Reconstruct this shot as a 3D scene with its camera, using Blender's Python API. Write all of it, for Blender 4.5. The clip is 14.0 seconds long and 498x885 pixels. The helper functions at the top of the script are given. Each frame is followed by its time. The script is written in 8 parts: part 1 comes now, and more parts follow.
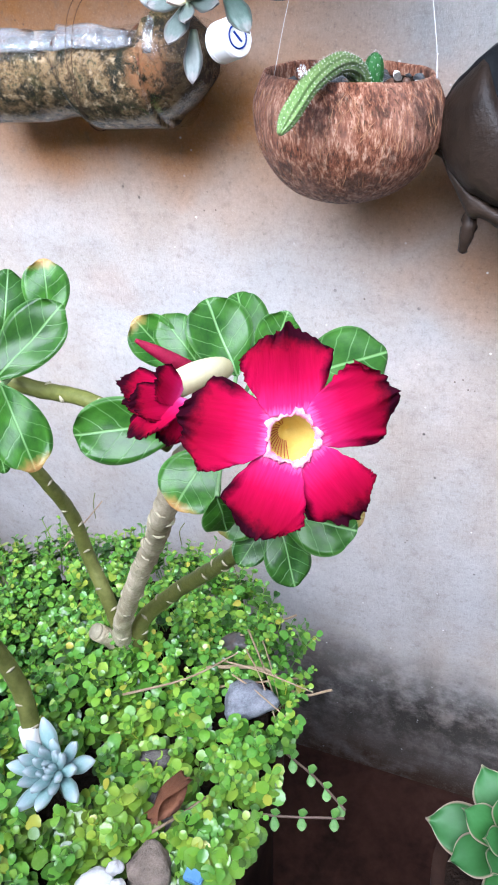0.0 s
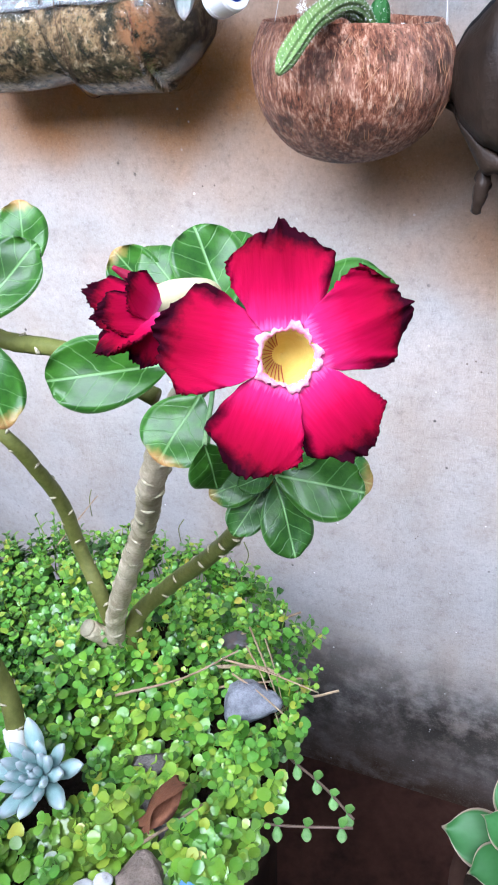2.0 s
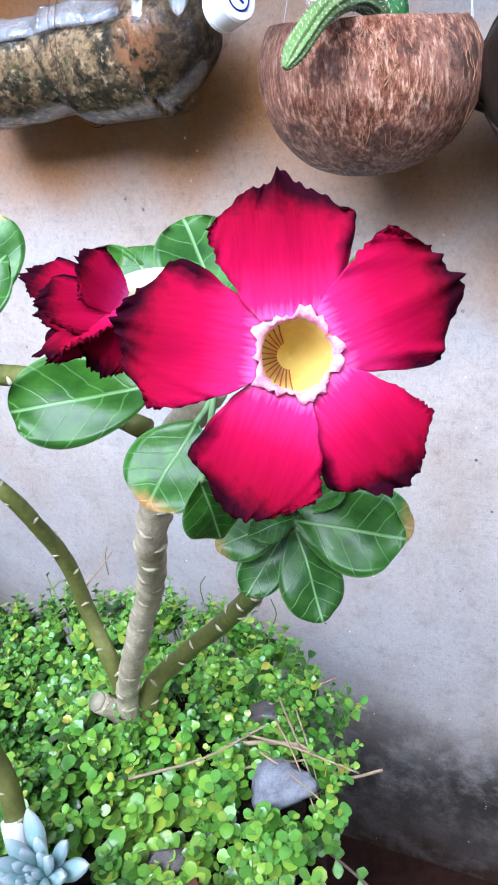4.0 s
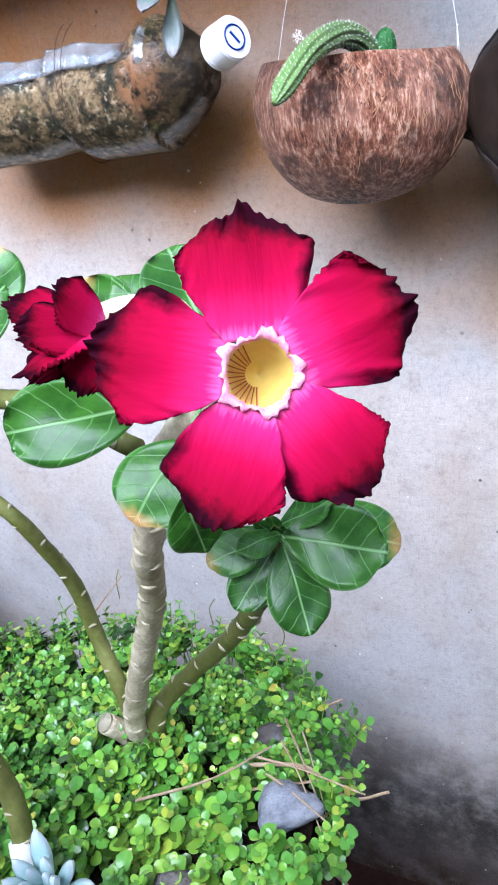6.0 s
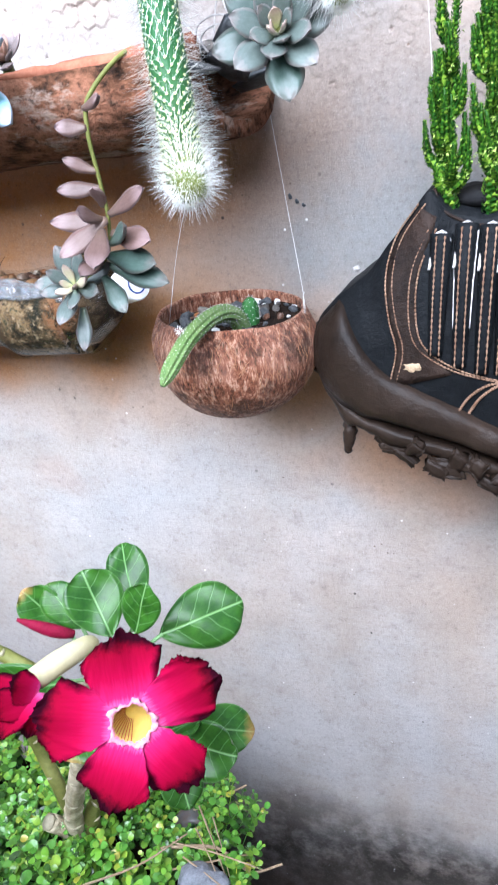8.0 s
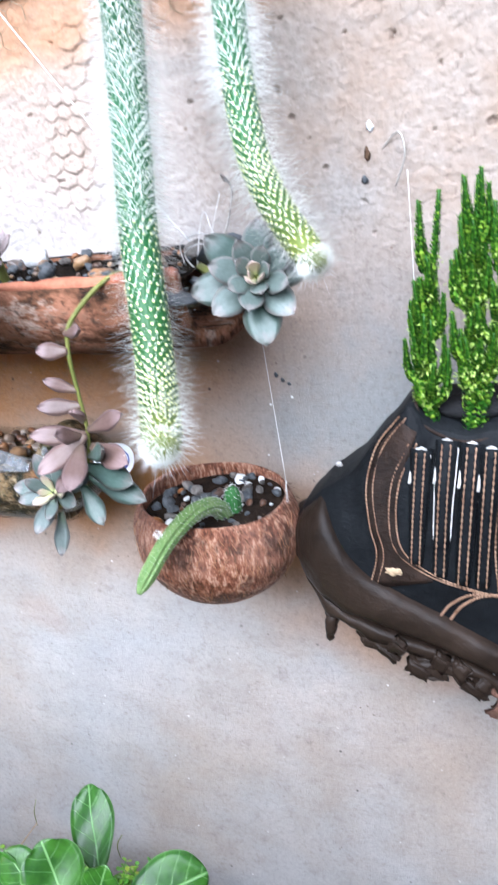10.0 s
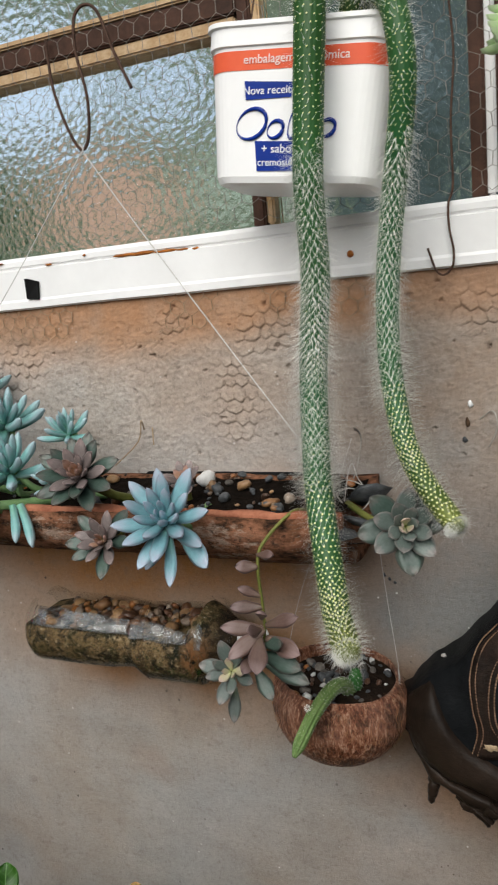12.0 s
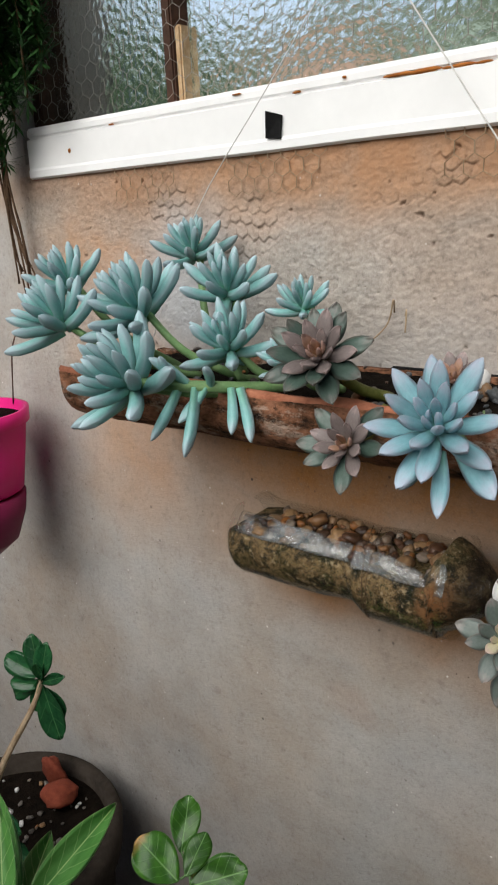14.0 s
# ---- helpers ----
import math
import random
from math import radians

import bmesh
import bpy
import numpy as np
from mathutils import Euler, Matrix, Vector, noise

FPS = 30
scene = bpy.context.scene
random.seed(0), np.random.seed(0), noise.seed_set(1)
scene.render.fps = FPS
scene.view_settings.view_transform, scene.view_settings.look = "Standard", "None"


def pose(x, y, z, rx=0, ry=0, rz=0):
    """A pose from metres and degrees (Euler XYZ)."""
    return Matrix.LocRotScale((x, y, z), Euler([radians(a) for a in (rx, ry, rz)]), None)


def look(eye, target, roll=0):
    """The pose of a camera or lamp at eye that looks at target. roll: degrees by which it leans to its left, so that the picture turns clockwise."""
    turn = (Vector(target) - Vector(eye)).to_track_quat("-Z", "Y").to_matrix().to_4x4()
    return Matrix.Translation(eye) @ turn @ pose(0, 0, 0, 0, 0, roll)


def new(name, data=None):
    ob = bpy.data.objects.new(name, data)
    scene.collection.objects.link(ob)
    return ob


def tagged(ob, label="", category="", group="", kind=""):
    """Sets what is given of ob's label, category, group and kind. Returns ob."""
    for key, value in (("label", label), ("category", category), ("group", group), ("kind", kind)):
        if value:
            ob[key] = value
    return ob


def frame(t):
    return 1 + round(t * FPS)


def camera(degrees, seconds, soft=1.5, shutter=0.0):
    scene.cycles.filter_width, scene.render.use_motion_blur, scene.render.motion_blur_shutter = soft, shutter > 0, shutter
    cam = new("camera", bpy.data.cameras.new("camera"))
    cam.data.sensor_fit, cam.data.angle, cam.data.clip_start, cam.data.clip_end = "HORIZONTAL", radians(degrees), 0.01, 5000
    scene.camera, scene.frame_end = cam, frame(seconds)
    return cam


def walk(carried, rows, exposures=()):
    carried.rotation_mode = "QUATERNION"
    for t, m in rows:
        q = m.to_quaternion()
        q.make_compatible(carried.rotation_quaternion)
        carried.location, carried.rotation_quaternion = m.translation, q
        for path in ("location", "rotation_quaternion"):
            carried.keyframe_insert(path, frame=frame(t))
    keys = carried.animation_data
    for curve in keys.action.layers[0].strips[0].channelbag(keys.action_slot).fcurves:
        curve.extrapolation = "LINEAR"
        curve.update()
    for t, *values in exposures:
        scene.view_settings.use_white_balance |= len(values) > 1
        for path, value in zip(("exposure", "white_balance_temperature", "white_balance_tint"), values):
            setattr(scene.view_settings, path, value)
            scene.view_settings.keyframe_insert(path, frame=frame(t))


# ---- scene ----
cam = camera(37.7, 14.0, 1.9, 0.2)
PATH = [
    (0, (0.144, -0.631, 0.992), (-0.579, 0.888, -0.09), -5.3),
    (0.5, (0.146, -0.635, 0.994), (-0.578, 0.885, -0.085), -5.3),
    (1, (0.149, -0.638, 0.994), (-0.596, 0.893, -0.056), -6.0),
    (1.5, (0.148, -0.63, 0.968), (-0.599, 0.926, -0.042), -5.7),
    (2, (0.14, -0.616, 0.947), (-0.608, 0.921, -0.091), -5.7),
    (2.5, (0.134, -0.607, 0.936), (-0.606, 0.911, -0.135), -5.9),
    (3, (0.125, -0.585, 0.925), (-0.638, 0.91, -0.163), -7.0),
    (3.2, (0.125, -0.578, 0.922), (-0.655, 0.94, -0.121), -7.4),
    (5.3, (0.138, -0.57, 0.904), (-0.751, 1.017, 0.071), -9.8),
    (5.5, (0.141, -0.575, 0.91), (-0.75, 1.015, 0.086), -9.9),
    (6, (0.141, -0.576, 0.912), (-0.751, 1.01, 0.081), -9.6),
    (6.5, (0.142, -0.579, 0.917), (-0.754, 1.012, 0.101), -9.4),
    (6.8, (0.148, -0.59, 0.935), (-0.735, 1.002, 0.108), -9.1),
    (7, (0.157, -0.604, 0.96), (-0.7, 0.985, 0.082), -8.6),
    (7.5, (0.19, -0.614, 1.014), (-0.588, 0.991, 0.109), -9.7),
    (7.7, (0.207, -0.616, 1.044), (-0.542, 1.02, 0.17), -9.5),
    (9.8, (0.239, -0.548, 1.153), (-0.485, 1.144, 0.37), -8.7),
    (10, (0.23, -0.556, 1.176), (-0.519, 1.147, 0.441), -8.1),
    (10.5, (0.216, -0.592, 1.237), (-0.57, 1.164, 0.688), -6.4),
    (11, (0.224, -0.644, 1.287), (-0.574, 1.141, 0.866), -6.2),
    (11.5, (0.215, -0.704, 1.303), (-0.533, 1.114, 0.939), -6.3),
    (12, (0.188, -0.725, 1.3), (-0.586, 1.078, 0.913), -5.3),
    (12.5, (0.139, -0.716, 1.29), (-0.795, 0.999, 0.862), -4.6),
    (13, (0.089, -0.671, 1.278), (-0.988, 0.944, 0.795), -3.3),
    (13.5, (0.061, -0.625, 1.271), (-1.083, 0.929, 0.745), -2.5),
    (14, (0.058, -0.616, 1.248), (-1.134, 0.881, 0.668), -2.8),
]
walk(cam, [(t, look(eye, target, roll)) for t, eye, target, roll in PATH], [(0, 1.70, 5200, 13), (5.3, 1.74, 4950, 14), (7.7, 1.60, 5200, 12), (10.0, 1.48, 5200, 11), (10.9, 0.12, 5850, 6), (11.5, -0.27, 6200, 6), (12.5, -0.07, 6300, 8), (14, -0.09, 6300, 7)])

# ---- world and light ----
world = bpy.data.worlds.new("world")
scene.world = world
world.use_nodes = True
wn = world.node_tree.nodes
sky = wn.new("ShaderNodeTexSky")
sky.sky_type, sky.sun_disc = "NISHITA", False
sky.sun_elevation, sky.sun_rotation = radians(42), radians(184)
sky.air_density, sky.dust_density, sky.ozone_density = 1.0, 4.0, 1.0
world.node_tree.links.new(sky.outputs[0], wn["Background"].inputs[0])
wn["Background"].inputs[1].default_value = 0.052
sun = new("sun", bpy.data.lights.new("sun", "SUN"))
sun.data.energy, sun.data.angle, sun.data.color = 4.0, radians(58), (1.0, 0.96, 0.91)
sun.matrix_world = look((0.1, -3.0, 3.6), (-0.1, 0, 0.9))


# ---- materials ----
def shader(name, rough=0.6, metal=0.0, spec=0.5):
    m = bpy.data.materials.new(name)
    m.use_nodes = True
    b = m.node_tree.nodes["Principled BSDF"]
    b.inputs["Roughness"].default_value = rough
    b.inputs["Metallic"].default_value = metal
    b.inputs["Specular IOR Level"].default_value = spec
    return m, m.node_tree.nodes, m.node_tree.links, b


def rgb(c):
    return (c[0], c[1], c[2], 1.0)


def noise_tex(n, l, vec, scale, detail=5.0, rough=0.6):
    t = n.new("ShaderNodeTexNoise")
    t.inputs["Scale"].default_value, t.inputs["Detail"].default_value, t.inputs["Roughness"].default_value = scale, detail, rough
    l.new(vec, t.inputs["Vector"])
    return t.outputs["Fac"]


def ramp(n, l, fac, *stops):
    r = n.new("ShaderNodeValToRGB")
    while len(r.color_ramp.elements) < len(stops):
        r.color_ramp.elements.new(0.5)
    for e, (p, c) in zip(r.color_ramp.elements, stops):
        e.position = p
        e.color = rgb(c) if not isinstance(c, float) else (c, c, c, 1)
    l.new(fac, r.inputs[0])
    return r.outputs[0]


def mix(n, l, fac, a, b, kind="MIX"):
    x = n.new("ShaderNodeMix")
    x.data_type, x.blend_type = "RGBA", kind
    for sock, v in ((x.inputs[0], fac), (x.inputs[6], a), (x.inputs[7], b)):
        if isinstance(v, (int, float)):
            sock.default_value = v
        elif isinstance(v, tuple):
            sock.default_value = rgb(v)
        else:
            l.new(v, sock)
    return x.outputs[2]


def calc(n, l, op, a, b=0.0, c=0.0):
    x = n.new("ShaderNodeMath")
    x.operation = op
    for sock, v in zip(x.inputs, (a, b, c)):
        if isinstance(v, (int, float)):
            sock.default_value = v
        else:
            l.new(v, sock)
    return x.outputs[0]


def bump(n, l, b, height, strength=0.3, distance=0.002):
    x = n.new("ShaderNodeBump")
    x.inputs["Strength"].default_value, x.inputs["Distance"].default_value = strength, distance
    l.new(height, x.inputs["Height"])
    l.new(x.outputs[0], b.inputs["Normal"])


def coords(n, l, kind="Object"):
    t = n.new("ShaderNodeTexCoord")
    s = n.new("ShaderNodeSeparateXYZ")
    l.new(t.outputs[kind], s.inputs[0])
    return t.outputs[kind], s.outputs[0], s.outputs[1], s.outputs[2]


def varied(name, c1, c2, scale=30.0, rough=0.6, metal=0.0, bump_h=0.4, bump_scale=None, vary=0.15, spec=0.22, world_space=False, dist=0.002):
    """Two-scale mottled surface, with a slight change from object to object."""
    m, n, l, b = shader(name, rough, metal, spec)
    if world_space:
        v = n.new("ShaderNodeNewGeometry").outputs["Position"]
    else:
        v = coords(n, l)[0]
    big = noise_tex(n, l, v, scale, 4)
    fine = noise_tex(n, l, v, scale * 7, 6, 0.7)
    f = calc(n, l, "ADD", calc(n, l, "MULTIPLY", big, 0.65), calc(n, l, "MULTIPLY", fine, 0.35))
    col = ramp(n, l, f, (0.32, c1), (0.68, c2))
    info = n.new("ShaderNodeObjectInfo")
    hsv = n.new("ShaderNodeHueSaturation")
    l.new(calc(n, l, "ADD", calc(n, l, "MULTIPLY", info.outputs["Random"], 2 * vary), 1 - vary), hsv.inputs["Value"])
    l.new(col, hsv.inputs["Color"])
    l.new(hsv.outputs[0], b.inputs["Base Color"])
    if bump_h:
        bump(n, l, b, noise_tex(n, l, v, bump_scale or scale * 6, 6, 0.65), bump_h, dist)
    return m


def blob(n, l, v, at, size, inner=0.35):
    """1 at a place on the wall, fading to 0 at the given half sizes."""
    mp = n.new("ShaderNodeMapping")
    mp.vector_type = "TEXTURE"
    mp.inputs["Location"].default_value = at
    mp.inputs["Scale"].default_value = size
    l.new(v, mp.inputs[0])
    ln = n.new("ShaderNodeVectorMath")
    ln.operation = "LENGTH"
    l.new(mp.outputs[0], ln.inputs[0])
    return ramp(n, l, ln.outputs["Value"], (inner, 1.0), (1.0, 0.0))


UPPERMARKS = (  # place, size, strength and colour of the weathering on the upper coat
    ((-0.05, 0.0, 1.362), (0.95, 1.0, 0.06), 0.7, (0.44, 0.225, 0.115)), ((-0.46, 0.0, 1.23), (0.13, 1.0, 0.10), 0.75, (0.47, 0.49, 0.52)), ((-0.13, 0.0, 1.15), (0.22, 1.0, 0.08), 0.4, (0.45, 0.44, 0.44)),
    ((-0.27, 0.0, 1.30), (0.30, 1.0, 0.05), 0.25, (0.50, 0.28, 0.16)), ((-0.60, 0.0, 1.27), (0.16, 1.0, 0.06), 0.7, (0.50, 0.28, 0.15)), ((0.02, 0.0, 1.22), (0.12, 1.0, 0.10), 0.2, (0.50, 0.34, 0.23)), ((0.24, 0.0, 1.24), (0.24, 1.0, 0.17), 0.75, (0.29, 0.205, 0.145)),
)


def m_wall(name="plaster", coarse=0.0):
    """Cloudy trowelled plaster with rusty stains and painted-in shade; coarse: how gritty it is."""
    m, n, l, b = shader(name, 0.92, 0, 0.15)
    v = n.new("ShaderNodeNewGeometry").outputs["Position"]
    big = noise_tex(n, l, v, 4.2, 5, 0.6)
    mid = noise_tex(n, l, v, 13, 6, 0.65)
    fine = noise_tex(n, l, v, 170, 6, 0.8)
    grit = noise_tex(n, l, v, 520, 4, 0.8)
    stretch = n.new("ShaderNodeMapping")
    stretch.inputs["Scale"].default_value = (6, 1, 30)
    l.new(v, stretch.inputs[0])
    trowel = noise_tex(n, l, stretch.outputs[0], 1.6, 5, 0.65)
    rough = 0.0
    if coarse:
        sep = n.new("ShaderNodeSeparateXYZ")
        l.new(v, sep.inputs[0])
        high = calc(n, l, "ADD", sep.outputs[2], calc(n, l, "MULTIPLY", mid, 0.08))
        rough = ramp(n, l, calc(n, l, "MULTIPLY", high, 0.5), (0.53, 0.0), (0.61, 1.0))
    base = ramp(n, l, mid, (0.3, (0.355, 0.325, 0.295)), (0.7, (0.485, 0.46, 0.435)))
    base = mix(n, l, ramp(n, l, trowel, (0.5, 0.0), (0.75, 0.35)), base, (0.50, 0.485, 0.47))
    base = mix(n, l, ramp(n, l, big, (0.44, 0.0), (0.66, 0.5)), base, (0.41, 0.305, 0.215))
    cool = noise_tex(n, l, v, 3.1, 4, 0.6)
    base = mix(n, l, ramp(n, l, cool, (0.5, 0.0), (0.66, 0.6)), base, (0.39, 0.395, 0.40))
    # rusty water stains and painted warm shade under the pots, stains below the sill
    wob = n.new("ShaderNodeVectorMath")
    wob.operation = "MULTIPLY_ADD"
    nz = n.new("ShaderNodeTexNoise")
    nz.inputs["Scale"].default_value = 9
    l.new(v, nz.inputs["Vector"])
    l.new(nz.outputs["Color"], wob.inputs[0])
    wob.inputs[1].default_value = (0.12, 0.0, 0.09)
    l.new(v, wob.inputs[2])
    w = wob.outputs[0]
    stain_shade = 0.0
    for at, size, amount in (((-0.20, 0, 1.055), (0.46, 1, 0.115), 1.0), ((0.02, 0, 0.93), (0.26, 1, 0.14), 0.7), ((-0.22, 0, 0.99), (0.46, 1, 0.18), 0.45), ((0.18, 0, 0.80), (0.16, 1, 0.08), 0.7), ((-0.16, 0, 0.925), (0.36, 1, 0.075), 1.0), ((0.07, 0, 0.90), (0.13, 1, 0.09), 1.0), ((0.20, 0, 0.87), (0.12, 1, 0.07), 0.9), ((-0.10, 0, 1.08), (0.50, 1, 0.09), 1.0), ((-0.20, 0, 1.345), (0.75, 1, 0.065), 0.85), ((-0.10, 0, 1.24), (0.12, 1, 0.09), 0.3), ((-0.55, 0, 1.06), (0.14, 1, 0.20), 0.6), ((-0.25, 0, 0.755), (0.05, 1, 0.03), 0.2), ((0.10, 0, 0.66), (0.40, 1, 0.10), 0.1)):
        k = calc(n, l, "MULTIPLY", blob(n, l, w, at, size), amount)
        stain_shade = k if stain_shade == 0.0 else calc(n, l, "MAXIMUM", stain_shade, k)
    stain_shade = calc(n, l, "MULTIPLY", stain_shade, ramp(n, l, mid, (0.32, 0.65), (0.6, 1.0)))
    base = mix(n, l, stain_shade, base, (0.43, 0.205, 0.075))
    # a darker, cooler grey patch behind the boot and its plants
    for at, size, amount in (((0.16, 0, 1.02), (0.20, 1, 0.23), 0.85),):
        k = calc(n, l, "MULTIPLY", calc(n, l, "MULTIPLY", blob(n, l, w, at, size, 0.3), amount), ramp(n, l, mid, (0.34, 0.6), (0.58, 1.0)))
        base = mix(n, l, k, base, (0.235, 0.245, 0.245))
    # damp moss and splashed dirt low on the wall, with contact shade painted in
    splash_shade = calc(n, l, "MULTIPLY", blob(n, l, w, (0.05, 0, 0.0), (1.6, 1, 0.30), 0.2), ramp(n, l, mid, (0.3, 0.6), (0.5, 1.0)))
    base = mix(n, l, splash_shade, base, (0.062, 0.037, 0.024))
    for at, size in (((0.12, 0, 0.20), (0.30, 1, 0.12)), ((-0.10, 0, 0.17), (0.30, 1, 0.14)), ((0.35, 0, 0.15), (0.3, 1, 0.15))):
        damp_shade = calc(n, l, "MULTIPLY", blob(n, l, w, at, size, 0.1), ramp(n, l, noise_tex(n, l, v, 20, 6, 0.7), (0.38, 0.1), (0.56, 0.92)))
        base = mix(n, l, damp_shade, base, (0.030, 0.027, 0.022))
    base = mix(n, l, ramp(n, l, fine, (0.30, 0.35), (0.43, 0.0)), base, (0.18, 0.15, 0.125))
    spot = noise_tex(n, l, v, 48, 6, 0.75)
    base = mix(n, l, ramp(n, l, spot, (0.32, 0.4), (0.46, 0.0)), base, (0.22, 0.18, 0.15))
    base = mix(n, l, 1.0, base, ramp(n, l, fine, (0.28, 0.80), (0.5, 1.0), (0.75, 1.12)), "MULTIPLY")
    base = mix(n, l, 1.0, base, ramp(n, l, grit, (0.25, 0.84), (0.5, 1.0), (0.8, 1.1)), "MULTIPLY")
    base = mix(n, l, ramp(n, l, grit, (0.58, 0.0), (0.75, 0.45)), base, (0.6, 0.58, 0.55))
    for scale, low, high, gate, tint in ((40, 0.05, 0.08, 0.50, (0.07, 0.06, 0.055)), (85, 0.06, 0.10, 0.56, (0.12, 0.09, 0.07)), (14, 0.025, 0.035, 0.46, (0.04, 0.035, 0.03)), (61, 0.05, 0.08, 0.50, (0.85, 0.83, 0.8))):
        pits = n.new("ShaderNodeTexVoronoi")
        pits.inputs["Scale"].default_value = scale
        l.new(v, pits.inputs["Vector"])
        dots = ramp(n, l, pits.outputs["Distance"], (low, 1.0), (high, 0.0))
        keep = ramp(n, l, noise_tex(n, l, v, 11 + scale * 0.1, 3), (gate, 0.0), (gate + 0.08, 0.85))
        base = mix(n, l, calc(n, l, "MULTIPLY", dots, keep), base, tint)
    if coarse:
        base = mix(n, l, rough, base, mix(n, l, 1.0, base, ramp(n, l, fine, (0.28, 0.62), (0.5, 0.9), (0.75, 1.05)), "MULTIPLY"))
        base = mix(n, l, calc(n, l, "MULTIPLY", rough, 0.14), base, (0.62, 0.53, 0.44))
        for at, size, amount, tint in UPPERMARKS:
            mark = calc(n, l, "MULTIPLY", calc(n, l, "MULTIPLY", blob(n, l, w, at, size), amount), ramp(n, l, mid, (0.35, 0.4), (0.6, 1.0)))
            base = mix(n, l, mark, base, tint)
        # shade painted into the pits and along the lower edges of the printed cells
        groove_shade = n.new("ShaderNodeAttribute")
        groove_shade.attribute_name = "groove_shade"
        base = mix(n, l, calc(n, l, "MULTIPLY", groove_shade.outputs["Fac"], 0.42), base, (0.075, 0.045, 0.032))
    l.new(base, b.inputs["Base Color"])
    h = calc(n, l, "ADD", calc(n, l, "MULTIPLY", fine, calc(n, l, "MULTIPLY_ADD", rough, 1.5 * coarse, 0.6) if coarse else 0.6), calc(n, l, "MULTIPLY", trowel, 0.4))
    h = calc(n, l, "ADD", h, calc(n, l, "MULTIPLY", grit, calc(n, l, "MULTIPLY_ADD", rough, 1.5 * coarse, 0.25) if coarse else 0.25))
    bump(n, l, b, h, 0.40 if coarse else 0.55, 0.0035)
    return m


def m_leaf(name, dark, light, vein, freq=16.0, rough=0.32, tip=None):
    """A broad leaf with a midrib and side veins, on a leaf that is 1 long and 1 wide."""
    m, n, l, b = shader(name, rough, 0, 0.28)
    v, x, y, z = coords(n, l)
    ay = calc(n, l, "ABSOLUTE", y)
    info = n.new("ShaderNodeObjectInfo")
    wob = calc(n, l, "MULTIPLY", noise_tex(n, l, v, 4, 2), 0.08)
    side = calc(n, l, "SINE", calc(n, l, "MULTIPLY", calc(n, l, "ADD", calc(n, l, "SUBTRACT", x, calc(n, l, "MULTIPLY", ay, 0.55)), wob), freq * 3.1416))
    side = ramp(n, l, side, (0.94, 0.0), (1.0, 0.38))
    rib = ramp(n, l, ay, (0.008, 0.9), (0.024, 0.0))
    veins = calc(n, l, "MAXIMUM", side, rib)
    col = ramp(n, l, noise_tex(n, l, v, 3.5, 5), (0.3, dark), (0.7, light))
    hsv = n.new("ShaderNodeHueSaturation")
    l.new(calc(n, l, "ADD", calc(n, l, "MULTIPLY", info.outputs["Random"], 0.45), 0.8), hsv.inputs["Value"])
    l.new(col, hsv.inputs["Color"])
    col = mix(n, l, veins, hsv.outputs[0], vein)
    edge = ramp(n, l, calc(n, l, "MULTIPLY", calc(n, l, "ADD", x, calc(n, l, "MULTIPLY", noise_tex(n, l, v, 4, 3), 0.25)), 0.8), (0.78, 0.0), (0.9, 1.0))
    rim = n.new("ShaderNodeAttribute")
    rim.attribute_name = "rim"
    col = mix(n, l, ramp(n, l, rim.outputs["Fac"], (0.93, 0.0), (1.0, 0.55)), col, vein)
    if tip:
        edge = calc(n, l, "MULTIPLY", edge, ramp(n, l, info.outputs["Random"], (0.6, 0.0), (0.75, 0.8)))
        col = mix(n, l, edge, col, tip)
    l.new(col, b.inputs["Base Color"])
    b.inputs["Subsurface Weight"].default_value = 0.0
    b.inputs["Coat Weight"].default_value = 0.05
    h = calc(n, l, "ADD", calc(n, l, "MULTIPLY", veins, -1.0), calc(n, l, "MULTIPLY", noise_tex(n, l, v, 14, 4), 0.5))
    bump(n, l, b, h, 0.35, 0.0008)
    return m


def m_succulent(name, base, mid, tip, rough=0.5, lo=0.62, hi=0.98):
    """A fleshy leaf with a waxy bloom, coloured from its base to its tip."""
    m, n, l, b = shader(name, rough, 0, 0.35)
    v, x, y, z = coords(n, l)
    info = n.new("ShaderNodeObjectInfo")
    wob = calc(n, l, "ADD", x, calc(n, l, "MULTIPLY", calc(n, l, "SUBTRACT", noise_tex(n, l, v, 4, 4), 0.5), 0.35))
    col = ramp(n, l, wob, (0.05, base), (0.4, mid), (lo, mid), (hi, tip))
    edge = n.new("ShaderNodeAttribute")
    edge.attribute_name = "rim"
    col = mix(n, l, ramp(n, l, edge.outputs["Fac"], (0.72, 0.0), (1.0, 0.6)), col, tip)
    bloom = ramp(n, l, noise_tex(n, l, v, 9, 6, 0.7), (0.4, 0.0), (0.7, 0.3))
    col = mix(n, l, bloom, col, tuple(min(1, c * 1.5 + 0.05) for c in mid))
    hsv = n.new("ShaderNodeHueSaturation")
    l.new(calc(n, l, "ADD", calc(n, l, "MULTIPLY", info.outputs["Random"], 0.4), 0.8), hsv.inputs["Value"])
    l.new(col, hsv.inputs["Color"])
    l.new(hsv.outputs[0], b.inputs["Base Color"])
    bump(n, l, b, noise_tex(n, l, v, 30, 4), 0.12, 0.0008)
    return m


